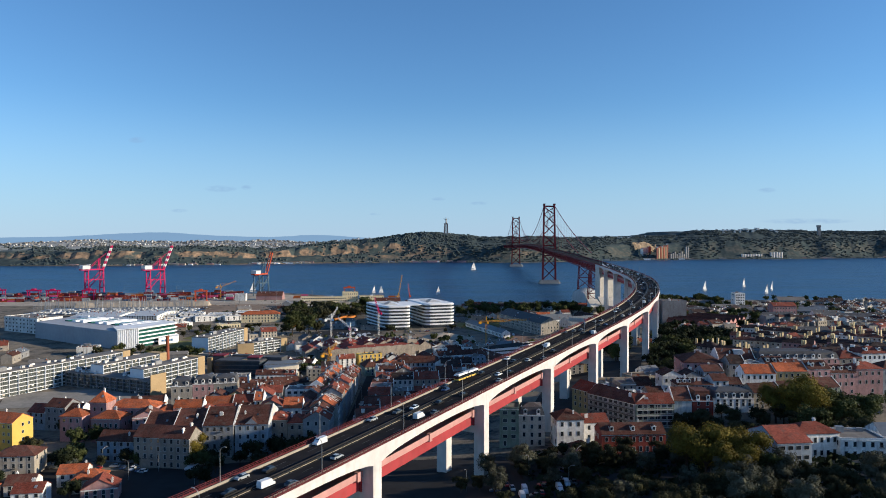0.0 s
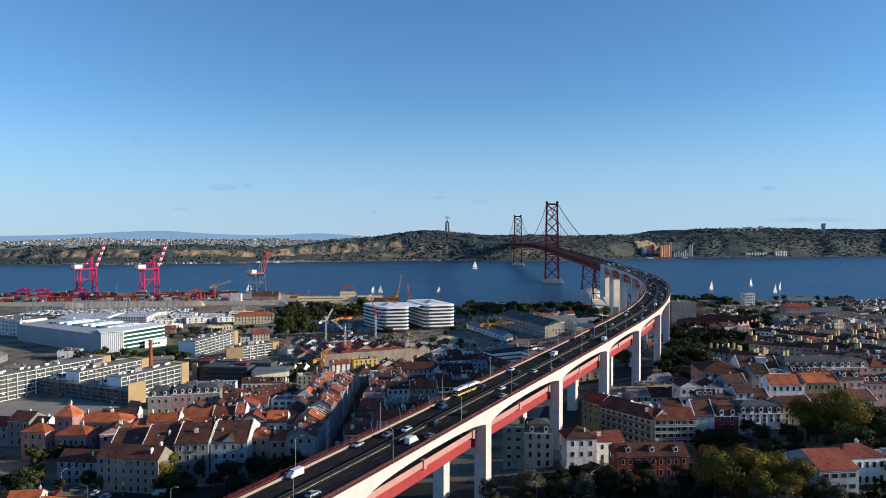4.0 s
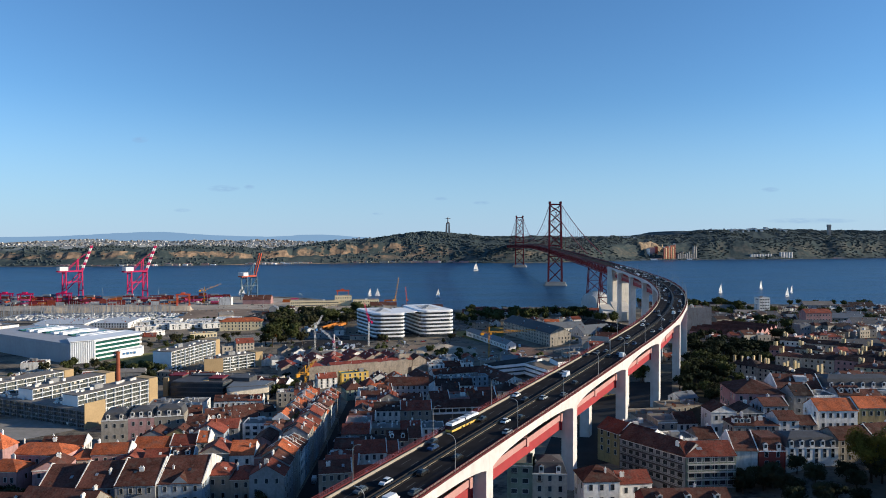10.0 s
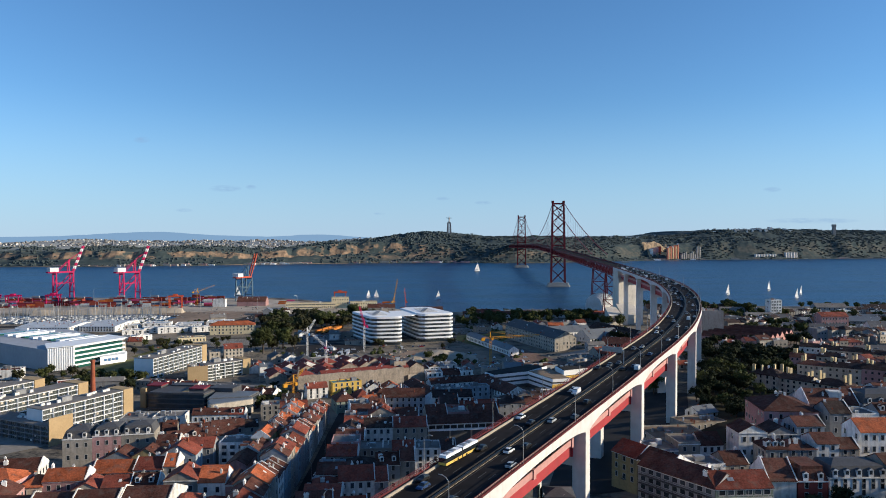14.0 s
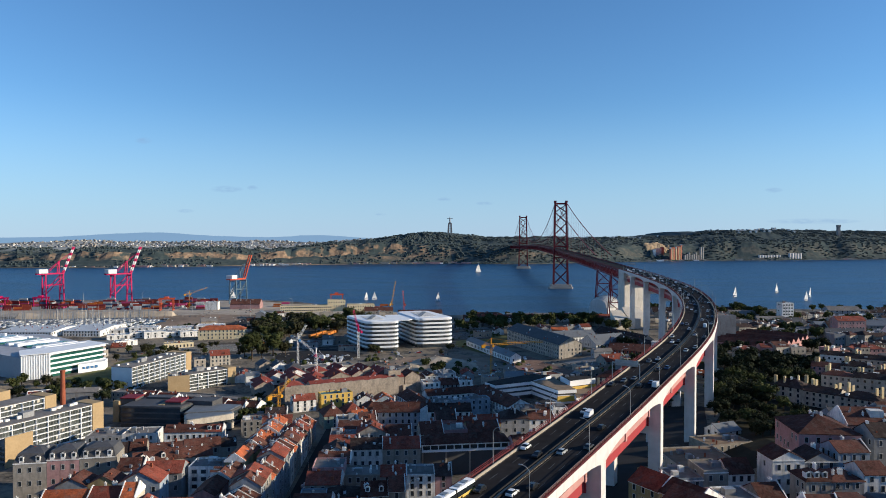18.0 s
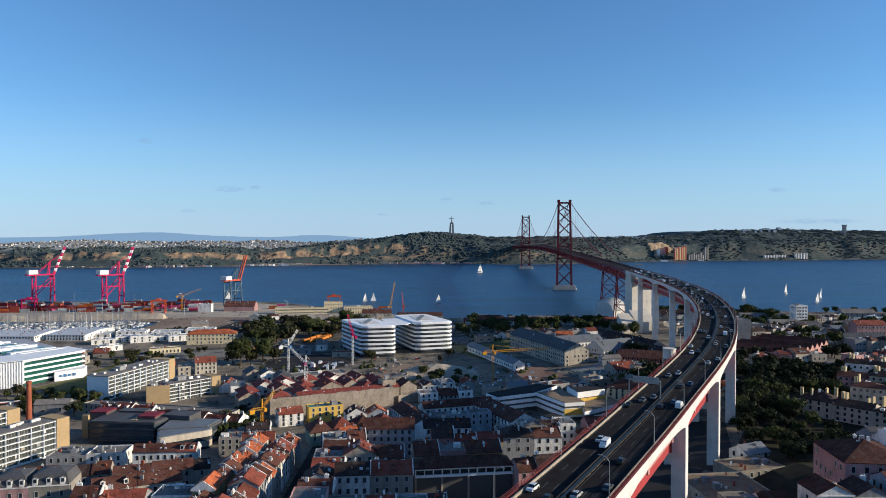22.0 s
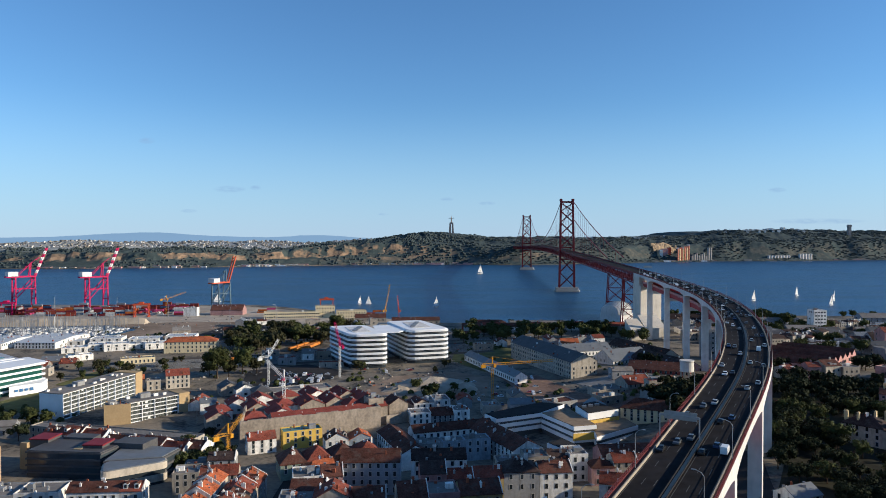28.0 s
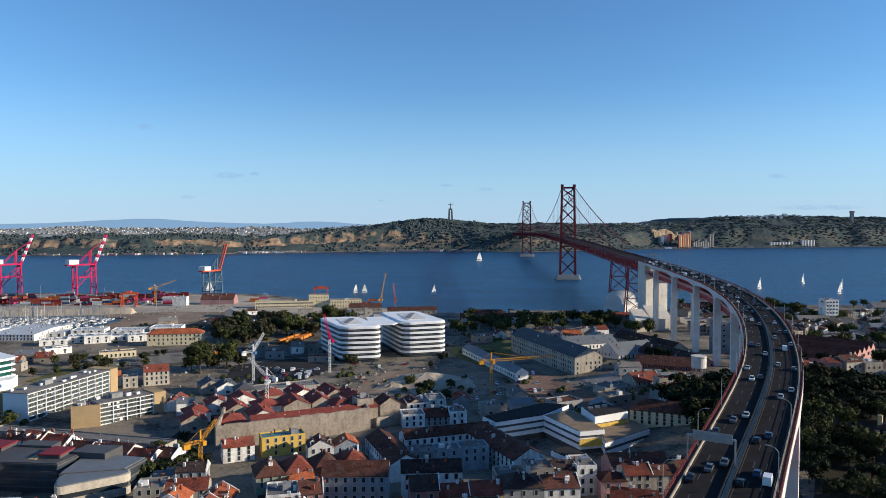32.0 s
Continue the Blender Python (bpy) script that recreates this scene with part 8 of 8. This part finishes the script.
# scrub on the near slope
g = Geo()
rng = random.Random(5)
for i in range(2600):
    x, y = rng.uniform(-185, 10), rng.uniform(222, 330)
    if not clear_of_houses(x, y, 1.5):
        continue
    r = rng.uniform(0.5, 1.6)
    z = ground_z(x, y)
    for k in range(3):
        v = Vector((rng.gauss(0, 1), rng.gauss(0, 1), rng.gauss(0, 1))).normalized()
        u = v.orthogonal().normalized() * r
        t = v.cross(u)
        p = Vector((x + rng.uniform(-1, 1), y + rng.uniform(-1, 1), z + r * 0.6))
        g.face([p - u - t * 0.6, p + u * 0.4 - t, p + u + t * 0.6, p - u * 0.3 + t])
thing("scrub", g, LEAVES[1], "low dark scrub and weeds on the slope", "scrub", kind="stuff")

# bushes along the railway and between the yards
g = Geo()
rng = random.Random(15)
for i in range(900):
    xa, xb, ya, yb = rng.choice(((-560, -200, 870, 990), (-560, -430, 560, 660), (-420, -190, 690, 800), (-210, -60, 650, 760), (-210, -150, 780, 960), (-620, -480, 930, 1020), (-110, -20, 690, 960)))
    x, y = rng.uniform(xa, xb), rng.uniform(ya, yb)
    if noise.noise(Vector((x * 0.03, y * 0.03, 5))) < 0.08 or not clear_of_houses(x, y, 1.0):
        continue
    r = rng.uniform(0.8, 2.4)
    z = ground_z(x, y)
    for k in range(16):
        v = Vector((rng.gauss(0, 1), rng.gauss(0, 1), abs(rng.gauss(0, 1)))).normalized()
        u = v.orthogonal().normalized() * r * 0.6
        t2 = v.cross(u)
        p = Vector((x + v.x * r, y + v.y * r, z + v.z * r * 1.2))
        g.face([p - u - t2 * 0.6, p + u * 0.4 - t2, p + u + t2 * 0.6, p - u * 0.3 + t2])
thing("bushes", g, LEAVES[0], "dark bushes along the sidings and yards", "bushes", kind="stuff")
# rubble, crates and stored goods on the yards
g = Geo()
for i in range(1900):
    xa, xb, ya, yb = rng.choice(((-290, -190, 690, 800), (-290, -190, 690, 800), (-520, -400, 960, 1110), (-640, -440, 1040, 1120), (-600, -340, 1120, 1200), (-430, -330, 660, 800), (-210, -110, 655, 760), (-260, -190, 800, 960), (-120, -40, 650, 760), (-560, -440, 780, 960), (-180, 20, 1060, 1125)))
    x, y = rng.uniform(xa, xb), rng.uniform(ya, yb)
    if noise.noise(Vector((x * 0.05, y * 0.05, 9))) < 0.02 or not clear_of_houses(x, y, 0.5):
        continue
    w, d, h = rng.uniform(0.3, 1.5), rng.uniform(0.3, 1.1), rng.uniform(0.2, 1.2)
    a = rng.uniform(0, 3.14)
    c, s = math.cos(a), math.sin(a)
    z = max(3.2, ground_z(x, y))
    q = [(x + c * i2 * w - s * j2 * d, y + s * i2 * w + c * j2 * d) for i2, j2 in ((-1, -1), (1, -1), (1, 1), (-1, 1))]
    g.prism(q, z, z + h, rng.choice((0, 1, 1, 2, 2, 2, 3, 3, 3, 3, 3, 5)), [(x + (px - x) * 0.8, y + (py - y) * 0.8) for px, py in q])
thing("yard_goods", g, [SAND, CONC, OLDWALL, DARKFRAME, W_WHITE, BRICKR], "rubble, crates and stored goods over the yards", "rubble", kind="stuff")

# ---- traffic ----
CARPAINT = [mat("paint_" + n, c, 0.3, 0.0, vary=0.03, spec=0.6) for n, c in (("white", (0.75, 0.76, 0.78)), ("silver", (0.4, 0.42, 0.44)), ("black", (0.015, 0.015, 0.018)), ("grey", (0.1, 0.11, 0.12)), ("blue", (0.03, 0.06, 0.15)), ("red", (0.3, 0.02, 0.02)))]
CARWORD = ("white", "silver", "black", "dark grey", "dark blue", "red")
TYRE = mat("tyre_rubber", (0.02, 0.02, 0.02), 0.9)
CARGLASS = mat("car_glass", (0.02, 0.025, 0.03), 0.08, spec=0.7)
LAMPW = mat("headlamp_glass", (0.7, 0.7, 0.68), 0.2)
LAMPR = mat("tail_lamp", (0.4, 0.02, 0.02), 0.3)


def profile(g, pts, w, slot=0, taper=0.0):
    """A side outline of (along, height) points, drawn out to width w and narrowed towards its top."""
    top = max(p[1] for p in pts)
    low = min(p[1] for p in pts)
    n, k = len(g.v), len(pts)
    for s in (-1, 1):
        for y, z in pts:
            g.v.append((s * (w / 2 - taper * (z - low) / (top - low)), y, z))
    g.f += [tuple(range(n, n + k)), tuple(range(n + 2 * k - 1, n + k - 1, -1))]
    g.s += [slot, slot]
    for i in range(k):
        j = (i + 1) % k
        g.f.append((n + j, n + i, n + k + i, n + k + j)), g.s.append(slot)


def make_car(paint, word, van=False, far=False):
    c = thing("van" if van else "car", None, None, f"{word} {'delivery van' if van else 'hatchback car'} on the motorway", "van" if van else "car", "traffic", m=pose(0, 0, -500))
    L, hgt = (5.2, 2.2) if van else (4.3, 1.46)
    g = Geo()
    if van:
        profile(g, [(-2.6, 0.3), (2.6, 0.3), (2.6, 0.95), (2.0, 1.15), (1.3, 2.1), (-2.5, 2.2), (-2.6, 1.2)], 1.95, 0, 0.1)
    else:
        profile(g, [(-2.15, 0.28), (2.15, 0.28), (2.17, 0.62), (1.9, 0.82), (1.05, 0.94), (-1.75, 0.98), (-2.12, 0.86)], 1.8, 0, 0.06)
    part("body", g, paint, c)
    g = Geo()
    if van:
        profile(g, [(1.96, 1.2), (1.36, 2.02), (1.3, 2.02), (1.86, 1.2)], 1.8)
    else:
        profile(g, [(-1.95, 0.96), (1.15, 0.93), (0.35, 1.38), (-1.3, 1.4)], 1.62, 0, 0.16)
    part("cabin_glass", g, CARGLASS, c)
    if not van:
        g = Geo()
        profile(g, [(-1.32, 1.385), (0.36, 1.365), (0.25, 1.45), (-1.2, 1.46)], 1.34, 0, 0.08)
        part("roof", g, paint, c)
    for sx in () if far else (-0.84, 0.84):
        for y in (-L * 0.31, L * 0.31):
            g = Geo()
            k = 10
            for xx in (-0.1, 0.1):
                g.v += [(xx, 0.33 * math.cos(2 * math.pi * i / k), 0.33 * math.sin(2 * math.pi * i / k)) for i in range(k)]
            g.f += [tuple(range(k - 1, -1, -1)), tuple(range(k, 2 * k))] + [(i, (i + 1) % k, k + (i + 1) % k, k + i) for i in range(k)]
            g.s += [0] * (k + 2)
            part("wheel", g, TYRE, c, m=Matrix.Translation((sx, y, 0.33)))
    return c


CARS = [make_car(p, w) for p, w in zip(CARPAINT, CARWORD)] + [make_car(CARPAINT[0], "white", True)]
CARS += [make_car(p, w, far=True) for p, w in zip(CARPAINT, CARWORD)] + [make_car(CARPAINT[0], "white", True, True)]
first = [True] * 14
rng = random.Random(31)


def park(i, m):
    if m.translation.y > 520 or m.translation.z < 40:
        i += 7
    if first[i]:
        first[i] = False
        CARS[i].matrix_world = m
    else:
        copy_thing(CARS[i], m)


for side, a, b, gap in ((-7.9, 150, 1050, 34), (-5.1, 165, 1050, 30), (-2.4, 140, 1050, 40), (2.6, 150, 1050, 40), (5.3, 175, 1050, 36), (8.0, 160, 1050, 38)):
    y = a + rng.uniform(0, 20)
    while y < b:
        p, t = deck_point(y)
        park(rng.choice((0, 0, 1, 1, 2, 2, 2, 3, 3, 3, 4, 6)), Matrix.Translation(off(y, side + rng.uniform(-0.2, 0.2), 0.012)) @ Matrix.Rotation(t + (math.pi if side < 0 else 0), 4, "Z"))
        y += gap * rng.uniform(0.5, 1.8) * (1.25 if y < 620 else 0.75)
# a yellow and white articulated bus
bus = thing("bus", None, None, "yellow and white articulated city bus on the viaduct", "bus")
for s in (-4.75, 4.75):
    at = Matrix.Translation((0, s, 0))
    for nm, m, pts, w, tp in (("lower_body", W_STRONG, [(-4.4, 0.4), (4.4, 0.4), (4.4, 1.1), (-4.4, 1.1)], 2.5, 0), ("roof", WHITEP, [(-4.4, 2.4), (4.4, 2.4), (4.3, 3.1), (-4.3, 3.1)], 2.5, 0.1), ("window_band", CARGLASS, [(-4.37, 1.1), (4.37, 1.1), (4.37, 2.4), (-4.37, 2.4)], 2.44, 0)):
        g = Geo()
        profile(g, pts, w, 0, tp)
        part(nm, g, m, bus, m=at)
    for sx in (-1.1, 1.1):
        g = Geo()
        g.beam((sx - 0.15, 2.2 if s < 0 else -2.4, 0.5), (sx + 0.15, 2.2 if s < 0 else -2.4, 0.5), 0.9, 0.9)
        part("wheel", g, TYRE, bus, m=at)
    for i in range(2):
        g = Geo()
        g.box(-0.8, 0.8, -3 + 3.2 * i, -1.4 + 3.2 * i, 3.1, 3.35)
        part("roof_unit", g, GALV, bus, m=at)
g = Geo()
profile(g, [(-0.36, 0.5), (0.36, 0.5), (0.36, 2.95), (-0.36, 2.95)], 2.3)
part("bellows", g, TYRE, bus)
p, t = deck_point(323)
bus.matrix_world = Matrix.Translation(off(323, -8.0, 0.012)) @ Matrix.Rotation(t, 4, "Z")
# lamp posts along the viaduct
lp = thing("street_lamp", None, None, "tall grey curved-arm street lamp on the viaduct parapet", "street lamp", "viaduct lamps", m=pose(0, 0, -500))
g = Geo()
g.tube([(0, 0, 0, 0.13), (0, 0, 9, 0.08)], 8)
part("pole", g, GALV, lp)
g = Geo()
for a, b in (((0, 0, 9), (0.7, 0, 9.9)), ((0.7, 0, 9.9), (1.8, 0, 10.3))):
    g.beam(a, b, 0.12)
part("arm", g, GALV, lp)
g = Geo()
g.prism([(1.7, -0.16), (2.7, -0.12), (2.7, 0.12), (1.7, 0.16)], 10.22, 10.38)
part("lantern", g, GALV, lp)
k = 0
for y in range(130, 1050, 36):
    for s in (-1, 1):
        p, t = deck_point(y + (0 if s < 0 else 16))
        m = Matrix.Translation(off(y + (0 if s < 0 else 16), s * 10.4, 0.3)) @ Matrix.Rotation(t + (math.pi if s > 0 else 0), 4, "Z")
        if k == 0:
            lp.matrix_world = m
        else:
            copy_thing(lp, m)
        k += 1
for x, y in ((-345, 318), (-352, 305), (-322, 300), (-330, 345), (-372, 322), (-210, 282), (-185, 295), (-165, 300), (-172, 276), (-277, 470), (-275, 430), (-360, 640), (-350, 700), (-700, 1050), (-600, 1150), (-500, 1100), (-450, 1130), (-640, 1240), (-720, 1250), (-820, 1260)):
    z = 2.2 if y > 1000 else 0.9
    copy_thing(lp, pose(x, y, ground_z(x, y) - 0.2, 0, 0, rng.uniform(0, 360)) @ Matrix.Scale(z, 4))


def gantry(y, sa, sb, label):
    c = thing("sign_gantry", None, None, label, "road sign", "sign gantries")
    a, b = off(y, sa, 0), off(y, sb, 0)
    for p in (a, b):
        g = Geo()
        g.beam(p, p + Vector((0, 0, 7)), 0.35)
        part("post", g, GALV, c)
    g = Geo()
    g.beam(a + Vector((0, 0, 6.8)), b + Vector((0, 0, 6.8)), 0.4, 0.6)
    part("beam", g, GALV, c)
    g = Geo()
    g.beam(a.lerp(b, 0.12) + Vector((0, 0.3, 6.9)), a.lerp(b, 0.95) + Vector((0, 0.3, 6.9)), 0.15, 2.4)
    part("panel", g, GALV, c, "grey back of the sign panel")


gantry(444, -10.9, 0.2, "grey sign gantry over the carriageway, seen from behind")
gantry(1062, 0.2, 10.9, "dark sign gantry at the end of the viaduct")
# cars parked in the streets and yards
rng = random.Random(8)
for i in range(170):
    x, y = rng.choice(((rng.uniform(-200, -150), rng.uniform(690, 790)), (rng.uniform(-300, -190), rng.uniform(790, 812)), (rng.uniform(-345, -310), rng.uniform(745, 790)), (rng.uniform(-205, -165), rng.uniform(268, 306)), (rng.uniform(-275, -273), rng.uniform(380, 520)), (rng.uniform(-360, -300), rng.uniform(735, 790)), (rng.uniform(-495, -405), rng.uniform(980, 1085)), (rng.uniform(-230, -150), rng.uniform(690, 790)), (rng.uniform(-400, -330), rng.uniform(316, 324))))
    if clear_of_houses(x, y, 2.5) and abs(x - deck_point(y)[0].x) > 0:
        park(rng.choice((0, 1, 2, 3, 4, 5, 6)), pose(x, y, ground_z(x, y) + 0.05, 0, 0, rng.choice((5, 95, 185))))
